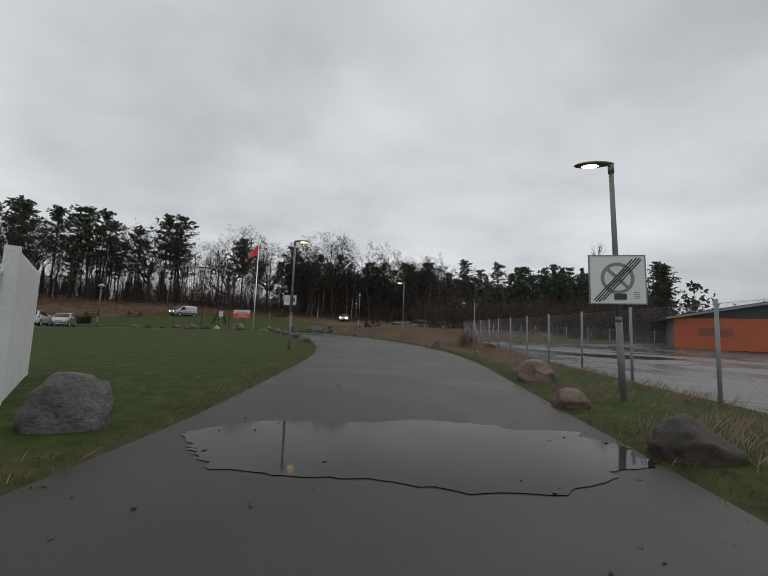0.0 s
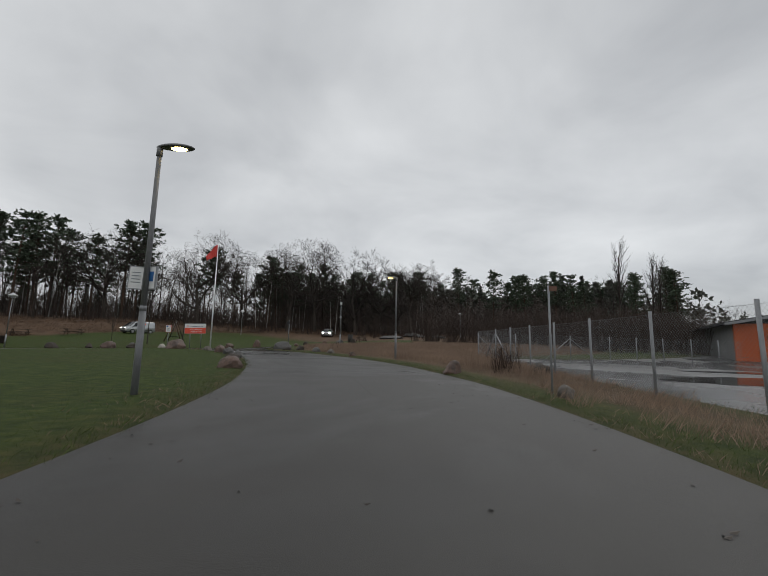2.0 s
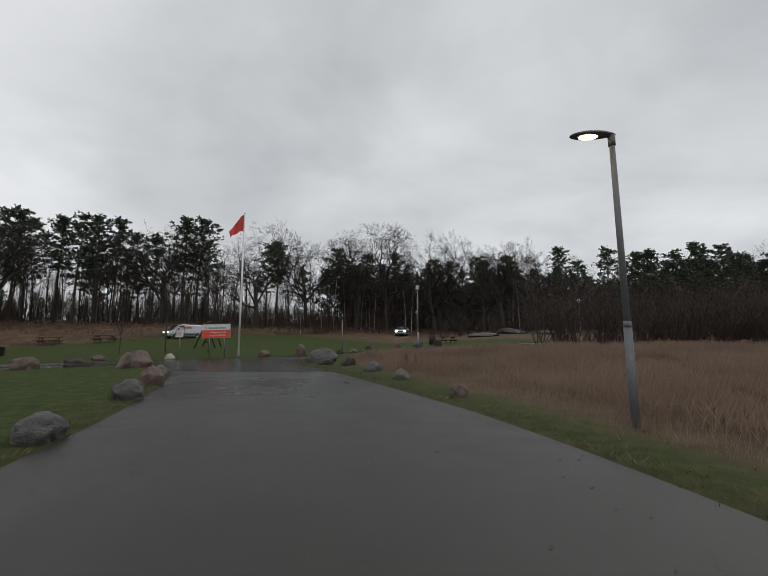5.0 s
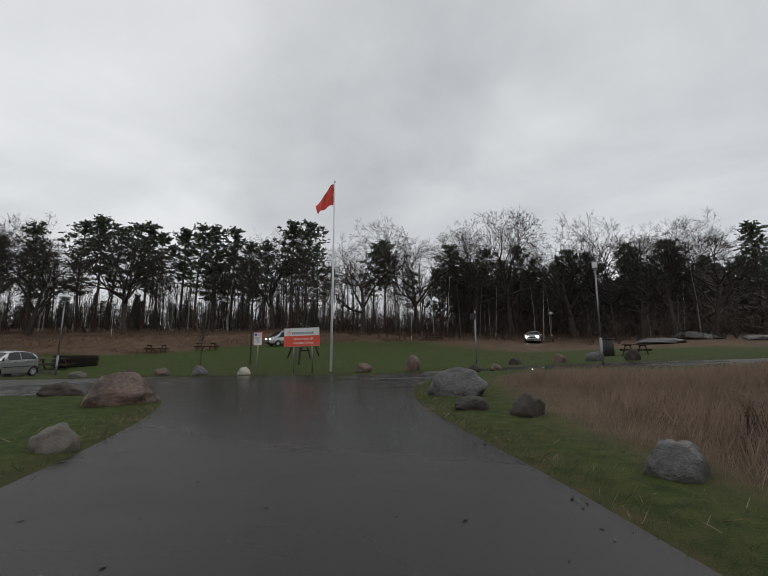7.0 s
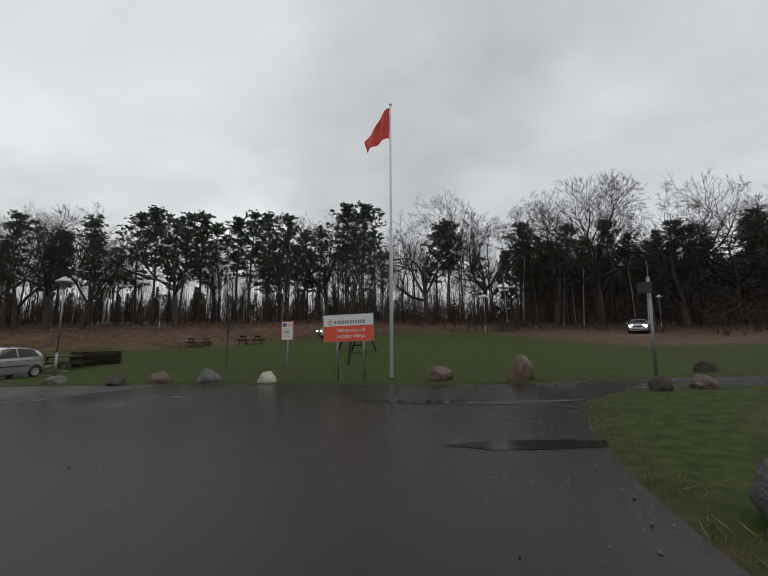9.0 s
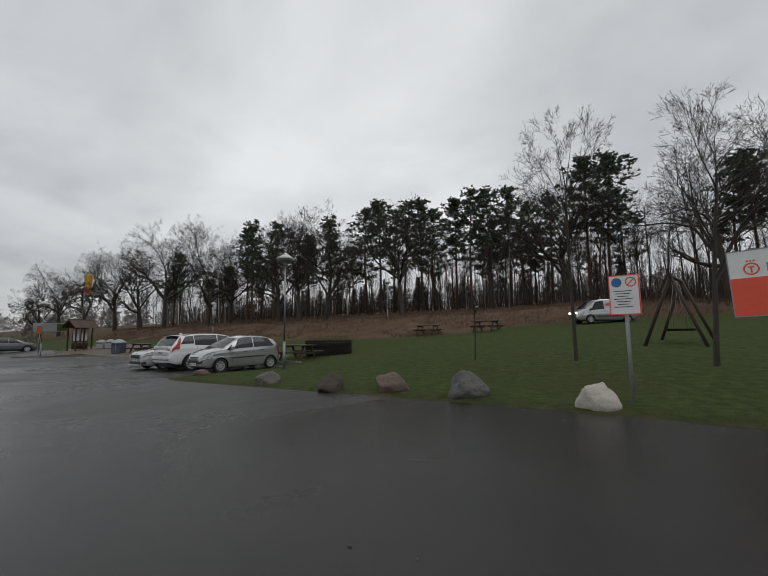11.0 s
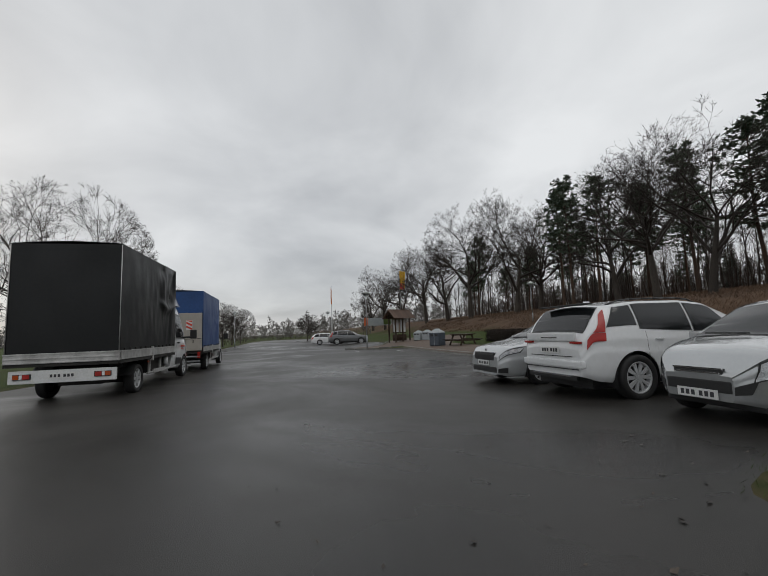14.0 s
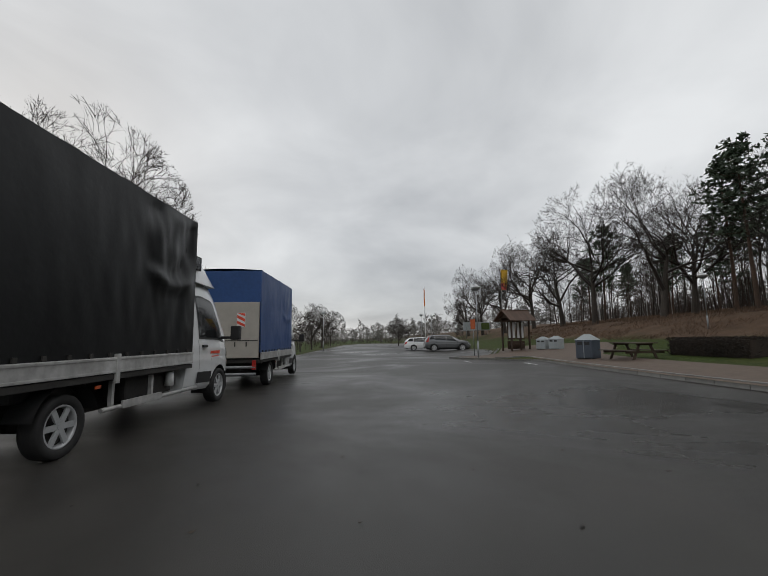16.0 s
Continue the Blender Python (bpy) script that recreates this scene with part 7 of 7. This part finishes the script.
def fence_run(points, tall, braces=()):
    post_me = rod((0, 0, -0.2), (0, 0, tall + 0.04), 0.030, sides=8)
    me_p = bpy.data.meshes.new("post")
    post_me.to_mesh(me_p)
    post_me.free()
    me_p.materials.append(M["galvlight"])
    cache = {}
    for k, (a, b) in enumerate(zip(points, points[1:])):
        p, q = Vector((*a, height(*a))), Vector((*b, height(*b)))
        ob = new("post", me_p)
        ob.parent = fence
        ob.matrix_basis = Matrix.Translation(p) @ Matrix.Rotation(radians(random.uniform(-1.5, 1.5)), 4, "X")
        d = q - p
        ln = round(d.length, 1)
        if ln not in cache:
            cache[ln] = bay_mesh(ln, tall - 0.06)
        w = new("wire_mesh", cache[ln])
        w.parent = fence
        w.matrix_basis = Matrix.Translation(p + Vector((0, 0, 0.05))) @ Matrix.Rotation(math.atan2(d.y, d.x), 4, "Z") @ Matrix.Rotation(-math.atan2(d.z, d.xy.length), 4, "Y")
        if k in braces:
            for s in (0, 1):
                e = p + d * (0.62 if s else -0.62 if k else 0.62)
                part("brace", rod(p + Vector((0, 0, tall * 0.9)), Vector((e.x, e.y, p.z + 0.05)), 0.022, sides=6), M["galvlight"], fence)


fence_run([(8.9, -6.1), (8.83, -3.7), (8.75, -1.3), (8.67, 1.1), (8.60, 3.5), (8.53, 5.85), (8.45, 8.2), (8.36, 10.6), (8.28, 12.9), (8.20, 15.3), (8.12, 17.55), (8.05, 19.7), (7.97, 22.05), (7.88, 24.4), (7.75, 28.2)], 1.56, (13,))
fence_run([(7.75, 28.2), (10.0, 28.8), (12.2, 29.34), (13.4, 29.61), (15.96, 30.2), (17.76, 30.62), (19.63, 31.06), (21.6, 31.5), (23.6, 32.0), (25.4, 32.4)], 1.42, (0, 3))

# ---- orange hall beyond the yard ----
hall = empty("hall_building", Matrix.LocRotScale((27.0, 35.0, height(27, 35) - 0.1), Euler((0, 0, math.atan2(-0.423, 0.906))), None), "low orange-boarded hall with a dark roof across the yard", "building")
WH, DH, HH, AP = 24.0, 17.0, 2.7, 2.3
bm_ = box((WH, 0.3, HH), (WH / 2, 0.15, HH / 2), 0.0)
part("front_wall", bm_, M["orange"], hall)
part("side_wall", box((0.3, DH - 0.6, HH), (0.15, DH / 2, HH / 2), 0.0), M["palewall"], hall)
part("side_wall", box((0.3, DH - 0.6, HH), (WH - 0.15, DH / 2, HH / 2), 0.0), M["palewall"], hall)
part("back_wall", box((WH, 0.3, HH), (WH / 2, DH - 0.15, HH / 2), 0.0), M["palewall"], hall)
bm_ = bmesh.new()
for y_ in (0.02, DH - 0.3):
    t_ = [bm_.verts.new(p) for p in ((0, y_, HH), (WH, y_, HH), (WH / 2, y_, HH + AP), (0, y_ + 0.28, HH), (WH, y_ + 0.28, HH), (WH / 2, y_ + 0.28, HH + AP))]
    bm_.faces.new(t_[:3])
    bm_.faces.new(t_[5:2:-1])
part("gable_boarding", bm_, M["blackboard"], hall)
for s_ in (-1, 1):
    bm_ = bmesh.new()
    a_ = math.atan2(AP, WH / 2)
    box((math.hypot(WH / 2, AP) + 0.9, DH + 1.2, 0.16), (WH / 2 + s_ * (WH / 4 + 0.38), DH / 2, HH + AP / 2 + 0.06), 0.0, bm_, Matrix.Rotation(s_ * a_, 4, "Y"))
    part("roof_slope", bm_, M["blackboard"], hall)
for k_ in range(4):
    wd_ = part("window", box((2.3, 0.06, 0.7), (2.9 + 4.6 * k_, -0.01, 1.5), 0.01), M["shutter"], hall, "closed brownish shutter")
    part("window_frame", box((2.44, 0.04, 0.84), (2.9 + 4.6 * k_, 0.0, 1.5), 0.01), M["orange"], wd_)
bm_ = bmesh.new()
for k_ in range(48):
    box((0.02, 0.02, HH - 0.1), (0.25 + 0.5 * k_, -0.008, HH / 2), 0, bm_)
part("board_joints", bm_, M["orange"], hall)
part("verge_board", bar((-0.6, -0.6, HH - 0.05), (WH / 2, -0.6, HH + AP + 0.06), 0.05, 0.18), M["galvlight"], hall)

# ---- white panel by the road ----
wp_ = Vector((-1.78, 2.67, 0)) - Vector((-0.01, 0.66, 0))
panel = empty("white_panel", Matrix.LocRotScale((-0.11, 0.66, height(0, 1)), Euler((0, 0, math.atan2(wp_.y, wp_.x))), None), "tall white-painted board panel standing beside the boulder", "panel")
L_ = wp_.length
part("board", box((L_, 0.10, 1.62), (L_ / 2, 0, 0.81), 0.012), M["white"], panel)
for x_ in (0.05, L_ - 0.05):
    part("edge_post", box((0.09, 0.13, 1.66), (x_, 0, 0.82), 0.008), M["white"], panel)
part("lower_board", box((0.06, 1.6, 1.35), (-0.02, 0.86, 0.68), 0.01), M["white"], panel)
part("capping", box((0.10, 1.62, 0.04), (-0.02, 0.86, 1.37), 0.006), M["white"], panel)

# ---- timber furniture ----
def picnic_table(x, y, turn, label="brown timber picnic table with fixed benches"):
    root = empty("picnic_table", stand(x, y, turn), label, "picnic table", "picnic tables")
    for k in range(5):
        part("top_plank", box((1.9, 0.135, 0.04), (0, -0.30 + 0.15 * k, 0.74), 0.006), M["tabletimber"], root)
    for s in (-1, 1):
        for k in range(2):
            part("bench_plank", box((1.9, 0.135, 0.04), (0, s * (0.66 + 0.15 * k), 0.44), 0.006), M["tabletimber"], root)
        bm = bar((s * 0.68, -0.55, 0.0), (s * 0.68, -0.22, 0.72), 0.05, 0.09)
        bar((s * 0.68, 0.55, 0.0), (s * 0.68, 0.22, 0.72), 0.05, 0.09, bm)
        box((0.05, 1.66, 0.09), (s * 0.68, 0, 0.375), 0.0, bm)
        box((0.05, 0.72, 0.07), (s * 0.68, 0, 0.685), 0.0, bm)
        part("trestle", bm, M["timber"], root)
    return root


for row_ in ((-50.3, 28.9, 35), (-42.6, 35.4, 30), (-40.3, 49.2, 30), (-35.5, 51.0, 20), (-23.3, 77.0, 10), (-9.5, 83.0, 0)):
    picnic_table(*row_)
far_table_ = picnic_table(-1.2, 50.0, 40, "small dark timber picnic table beside the path")
far_table_.scale = (0.65, 0.65, 0.75)

swing = empty("swing_frame", stand(-22.0, 49.0, 112), "timber swing frame with crossed legs and a basket seat", "swing")
for s_ in (-1, 1):
    for t_ in (-1, 1):
        part("leg", rod((s_ * 1.15 + t_ * 0.0, t_ * 0.85, -0.05), (s_ * 0.95, 0, 2.3), 0.055, sides=8), M["timber"], swing)
part("crossbeam", rod((-1.15, 0, 2.28), (1.15, 0, 2.28), 0.06, sides=10), M["timber"], swing)
bm_ = bmesh.new()
bmesh.ops.create_cone(bm_, cap_ends=True, segments=20, radius1=0.42, radius2=0.48, depth=0.08, matrix=Matrix.Translation((0, 0, 0.50)))
part("basket_seat", bm_, M["black"], swing)
for a_ in (-1, 1):
    for b_ in (-1, 1):
        part("chain", rod((a_ * 0.36, b_ * 0.28, 0.53), (a_ * 0.36, 0, 2.25), 0.008, sides=5), M["galv"], swing)


def hedge(x, y, turn, long, wide, tall, label="low clipped brown beech hedge"):
    """Clipped hedge: a dense box of small leaf blades."""
    root = empty("hedge", stand(x, y, turn), label, "hedge", "clipped hedges")
    rng = random.Random(int(abs(x * 10)))
    vs, fs = [], []
    for _ in range(int(1500 * long)):
        c = Vector((rng.uniform(-long / 2, long / 2), rng.uniform(-wide / 2, wide / 2), rng.uniform(0.03, tall)))
        k = rng.randrange(3)
        if k == 0:
            c.y = math.copysign(wide / 2, c.y) + rng.gauss(0, 0.02)
        elif k == 1:
            c.z = tall + rng.gauss(0, 0.02)
        clump(vs, fs, c, 0.075, rng, 0.8, 2, 0.1)
    part("twig_core", box((long - 0.12, wide - 0.12, tall - 0.06), (0, 0, tall / 2 - 0.02), 0.05), M["hedge"], root)
    ob = new("leaves", crown_mesh("leaves", vs, fs, M["hedge"]))
    ob.parent = root
    bm = bmesh.new()
    for k in range(int(long * 5)):
        xx = -long / 2 + 0.1 + k * 0.2
        rod((xx, rng.uniform(-0.1, 0.1), -0.05), (xx + rng.uniform(-0.1, 0.1), 0, tall * 0.9), 0.015, 0.008, 5, bm)
    part("stems", bm, M["bark"], root)
    return root


hedge(-50.2, 31.6, 31, 3.8, 0.9, 0.70)
hedge(-33.9, 39.7, 75, 2.4, 1.1, 0.72)
picnic_table(-33.0, 37.9, 30, "brown timber picnic table beside a clipped hedge")

# ---- litter bins ----
def gable_bin(x, y, turn, wide, tall, material, label):
    root = empty("litter_bin", stand(x, y, turn, 0.10), label, "litter bin", "litter bins")
    part("cabinet", box((wide, wide * 0.8, tall * 0.74), (0, 0, tall * 0.40), 0.015), M[material], root)
    part("plinth", box((wide * 0.92, wide * 0.72, 0.06), (0, 0, 0.02), 0.0), M["black"], root)
    bm = bmesh.new()
    h0, h1, w, d = tall * 0.76, tall, wide / 2 + 0.03, wide * 0.4 + 0.03
    v = [bm.verts.new(p) for p in ((-w, -d, h0), (w, -d, h0), (w, d, h0), (-w, d, h0), (-w * 0.35, 0, h1), (w * 0.35, 0, h1))]
    for q in ((0, 1, 5, 4), (2, 3, 4, 5), (1, 2, 5), (3, 0, 4), (3, 2, 1, 0)):
        bm.faces.new([v[i] for i in q])
    part("hood", bm, M["bingrey"], root)
    for s in (-1, 1):
        dr = part("door", box((wide * 0.42, 0.012, tall * 0.62), (s * wide * 0.22, -wide * 0.4 - 0.006, tall * 0.38), 0.006), M["bingrey"] if material == "bingrey" else M["binblue"], root)
        part("flap", box((wide * 0.30, 0.012, tall * 0.12), (s * wide * 0.22, -wide * 0.4 - 0.014, tall * 0.62), 0.004), M["black"], dr)
    part("divider", box((0.025, 0.02, tall * 0.70), (0, -wide * 0.4 - 0.008, tall * 0.38), 0.0), M["bingrey"], root)
    return root


gable_bin(-51.3, 27.2, 60, 0.80, 1.12, "binblue", "blue-grey double litter bin with a pale hood")
gable_bin(-60.6, 24.1, 60, 0.75, 0.88, "bingrey", "pale grey litter bin on the walkway")
gable_bin(-59.9, 25.0, 60, 0.75, 0.88, "bingrey", "pale grey litter bin on the walkway")
gable_bin(-43.4, 33.9, 60, 0.72, 0.95, "bingrey", "pale grey litter bin beside a picnic table")
can_ = empty("litter_bin", stand(-2.4, 49.6, 0), "dark round litter bin beside the path", "litter bin")
part("drum", rod((0, 0, 0), (0, 0, 0.9), 0.26, 0.28, 18), M["chassis"], can_)
part("rim", rod((0, 0, 0.88), (0, 0, 0.94), 0.30, 0.30, 18), M["black"], can_)

# ---- notice shelter ----
shel = empty("notice_shelter", stand(-61.5, 22.1, 146, 0.08), "brown timber notice shelter with a pitched roof and posters", "shelter")
for x_ in (-1.15, 0, 1.15):
    for y_ in (-0.55, 0.55):
        part("post", box((0.13, 0.13, 2.15), (x_, y_, 1.07), 0.01), M["timber"], shel)
for s_ in (-1, 1):
    for k_ in range(9):
        x0_ = -1.75 + 0.39 * k_
        part("roof_board", bar((x0_ + 0.19, s_ * 1.02, 2.05), (x0_ + 0.19, 0.0, 2.80), 0.385, 0.045), M["rooftile"], shel)
    part("eave_beam", box((3.0, 0.12, 0.14), (0, s_ * 0.55, 2.20), 0.01), M["timber"], shel)
part("ridge_cap", box((3.55, 0.16, 0.05), (0, 0, 2.82), 0.01), M["rooftile"], shel)
bm_ = bmesh.new()
for x_ in (-1.22, 1.22):
    t_ = [bm_.verts.new(p) for p in ((x_, -0.7, 2.26), (x_, 0.7, 2.26), (x_, 0, 2.76))]
    bm_.faces.new(t_)
part("gable_boarding", bm_, M["timber"], shel)
for x_ in (-0.57, 0.57):
    bd_ = part("notice_board", box((0.98, 0.06, 1.25), (x_, 0.0, 1.40), 0.01), M["timber"], shel)
    for s_ in (-1, 1):
        part("poster", box((0.84, 0.008, 1.08), (x_, s_ * 0.036, 1.42), 0.0), M["signwhite"], bd_)
part("bench", box((2.1, 0.36, 0.05), (0, -0.35, 0.45), 0.01), M["timber"], shel)
part("low_wall", box((2.2, 0.06, 0.55), (0, 0.0, 0.40), 0.01), M["timber"], shel)
shel.scale = (0.76, 0.84, 1.06)

# ---- far flags, signs and a low pole ----
for x_, y_, h_, lb_ in ((-91.5, 2.2, 9.6, "white flagpole beyond the parked cars"), (-99.9, 12.8, 11.5, "slender pole with a hanging banner")):
    fp_ = empty("flagpole", stand(x_, y_, 0), lb_, "flagpole")
    part("pole", rod((0, 0, -0.1), (0, 0, h_), 0.09, 0.05, 10), M["whitepole"] if h_ < 10 else M["lampgrey"], fp_)
    part("cap", rod((0, 0, h_), (0, 0, h_ + 0.08), 0.07, 0.02, 10), M["whitepole"], fp_)
flag(-91.4, 2.2, height(-91.5, 2.2) + 9.5, 25, 0.7, 3.2, 0.5, 0.2, "flagorange", "limp orange flag on a white pole")
ban_ = flag(-99.8, 12.9, height(-99.9, 12.8) + 11.3, 55, 1.5, 3.6, 0.3, 0.1, "flagyellow", "yellow and red hanging banner")
part("red_band", sheet([[Vector((1.2 * i / 8, -0.07 + 0.1 * (i / 8) * math.sin(7 * i / 8 + 2.0), -0.3 * (i / 8) ** 1.3 - 2.3 - 0.28 * j)) for i in range(9)] for j in range(5)]), M["flagred"], ban_)
rs_ = empty("road_sign", stand(-60.2, 19.3, 60, 0.08), "small orange-red sign on a thin post beside the shelter", "road sign")
part("post", rod((0, 0, -0.1), (0, 0, 2.6), 0.03, sides=8), M["galv"], rs_)
part("sign_plate", box((0.42, 0.02, 0.72), (0, -0.04, 2.25), 0.05), M["orange"], rs_)
gs_ = empty("billboard", stand(-108, 6.0, 120), "wide pale green information board beyond the lane", "sign")
part("sign_plate", box((5.2, 0.1, 1.6), (0, 0, 2.4), 0.02), M["bingrey"], gs_)
part("green_panel", box((1.6, 0.02, 1.3), (1.7, -0.06, 2.4), 0.01), M["greengrass"], gs_)
for x_ in (-2.0, 2.0):
    part("leg", rod((x_, 0.06, -0.1), (x_, 0.06, 3.1), 0.06, sides=8), M["galv"], gs_)

# ---- granite kerb along the walkway ----
kerb = tagged(empty("kerb", Matrix(), "low granite kerb stones along the walkway", "kerb"), kind="structure")
line_ = [(-31.3, 37.7), (-34.6, 35.4), (-40.9, 31.78), (-45.1, 29.38), (-48.9, 27.28), (-54.75, 24.15), (-55.25, 20.0), (-56.1, 18.85), (-59.5, 20.9), (-66, 19.75)]
stone_ = bpy.data.meshes.new("kerb_stone")
bm_ = box((0.985, 0.16, 0.30), (0.5, 0, 0), 0.012)
bm_.to_mesh(stone_)
bm_.free()
stone_.materials.append(M["kerb"])
for a_, b_ in zip(line_, line_[1:]):
    d_ = Vector((b_[0] - a_[0], b_[1] - a_[1]))
    n_ = max(1, round(d_.length))
    for k_ in range(n_):
        x_, y_ = a_[0] + d_.x * k_ / n_, a_[1] + d_.y * k_ / n_
        ob_ = new("kerb_stone", stone_)
        ob_.parent = kerb
        ob_.matrix_basis = Matrix.LocRotScale((x_, y_, height(x_, y_) - 0.025), Euler((0, 0, math.atan2(d_.y, d_.x))), (d_.length / n_, 1, 1))

# painted lines of the bays
paint_ = M["white"]
for k_, (x_, y_) in enumerate(((-53.6, 20.6), (-52.2, 24.2))):
    t_ = 31
    rows_ = []
    for j_ in range(13):
        u_ = j_ / 12 * 1.6
        rows_.append([Vector((x_ + u_ * math.cos(radians(t_)) - s_ * math.sin(radians(t_)), y_ + u_ * math.sin(radians(t_)) + s_ * math.cos(radians(t_)), 0)) for s_ in (-0.05, 0.05)])
    for r_ in rows_:
        for p_ in r_:
            p_.z = height(p_.x, p_.y) + 0.008
    bm_ = sheet(rows_)
    me_ = bpy.data.meshes.new("bay_line")
    bm_.to_mesh(me_)
    bm_.free()
    me_.materials.append(paint_)
    tagged(new("bay_line", me_), "worn white painted bay line on asphalt", "road marking", "bay lines")


# ---- standing water on the asphalt ----
def puddle(x, y, wide, deep, turn, seed, label="shallow puddle of rainwater on asphalt"):
    rng = random.Random(seed)
    bm = bmesh.new()
    mid = bm.verts.new((x, y, height(x, y) + 0.007))
    ring = []
    for k in range(150):
        a = 2 * math.pi * k / 150
        r = 1 + 0.24 * noise.noise(Vector((1.5 * math.cos(a), 1.5 * math.sin(a), seed))) + 0.14 * noise.noise(Vector((4 * math.cos(a), 4 * math.sin(a), seed + 9))) + 0.07 * noise.noise(Vector((13 * math.cos(a), 13 * math.sin(a), seed + 5)))
        u, v = wide / 2 * r * math.cos(a), deep / 2 * r * math.sin(a)
        px, py = x + u * math.cos(radians(turn)) - v * math.sin(radians(turn)), y + u * math.sin(radians(turn)) + v * math.cos(radians(turn))
        ring.append(bm.verts.new((px, py, height(px, py) + 0.006)))
    for a, b in zip(ring, ring[1:] + ring[:1]):
        bm.faces.new((mid, a, b))
    me = bpy.data.meshes.new("puddle")
    bm.to_mesh(me)
    bm.free()
    me.materials.append(M["water"])
    return tagged(new("puddle", me), label, "puddle", "puddles")


M["water"] = mat("rainwater_film", (0.020, 0.020, 0.019), (0.026, 0.025, 0.024), 0.8, 6, 0.05, 0.14, bump=0.06, depth=0.003, spec=0.09)
for row_ in ((4.0, 0.42, 3.9, 1.7, 6, 3), (-10.2, 38.6, 4.2, 0.6, 30, 4), (-7.8, 36.0, 2.2, 0.4, 40, 6), (14.5, 18.0, 7.0, 3.0, 20, 10), (20.0, 24.0, 9.0, 2.0, 10, 11)):
    puddle(*row_)
# a low rock outcrop on the far slope
for x_, y_, w_, h_, sd_2 in ((1.6, 68.0, 4.5, 0.55, 201), (5.6, 77.0, 5.0, 0.8, 203), (9.0, 72.0, 3.0, 0.5, 205)):
    ob_ = boulder(x_, y_, w_, h_, "rockgrey", "flat pale rock outcrop on the slope", sd_2, 30)
    ob_["group"] = "rock outcrops"


def road_crack(points, wide, seed):
    """An open crack, filled with dark grit, that wanders along a line on the asphalt."""
    rng = random.Random(seed)
    rows, off = [], 0.0
    for (ax, ay), (bx, by) in zip(points, points[1:]):
        n = max(2, int(math.hypot(bx - ax, by - ay) / 0.07))
        d = Vector((bx - ax, by - ay)).normalized()
        for k in range(n):
            off = 0.75 * off + rng.gauss(0, 0.008)
            x, y = ax + (bx - ax) * k / n + off * d.y, ay + (by - ay) * k / n - off * d.x
            w = wide * (0.65 + 8 * min(0.06, abs(off))) * rng.uniform(0.8, 1.1)
            rows.append([Vector((x + s * d.y * w, y - s * d.x * w, height(x, y) + 0.005)) for s in (-1, 1)])
    me = bpy.data.meshes.new("road_crack")
    bm = sheet(rows)
    bm.to_mesh(me)
    bm.free()
    me.materials.append(M["chassis"])
    return tagged(new("road_crack", me), "dark ragged crack in the worn asphalt", "road crack", "cracks in the road")


road_crack([(2.22, 15.15), (2.76, 12.94), (3.03, 11.85), (3.24, 11.55), (3.68, 11.48)], 0.007, 3)
road_crack([(-9.6, 38.9), (-8.6, 39.2), (-7.9, 38.8), (-7.4, 39.3)], 0.014, 5)
road_crack([(-10.8, 37.4), (-9.4, 37.7), (-8.2, 37.3)], 0.010, 6)
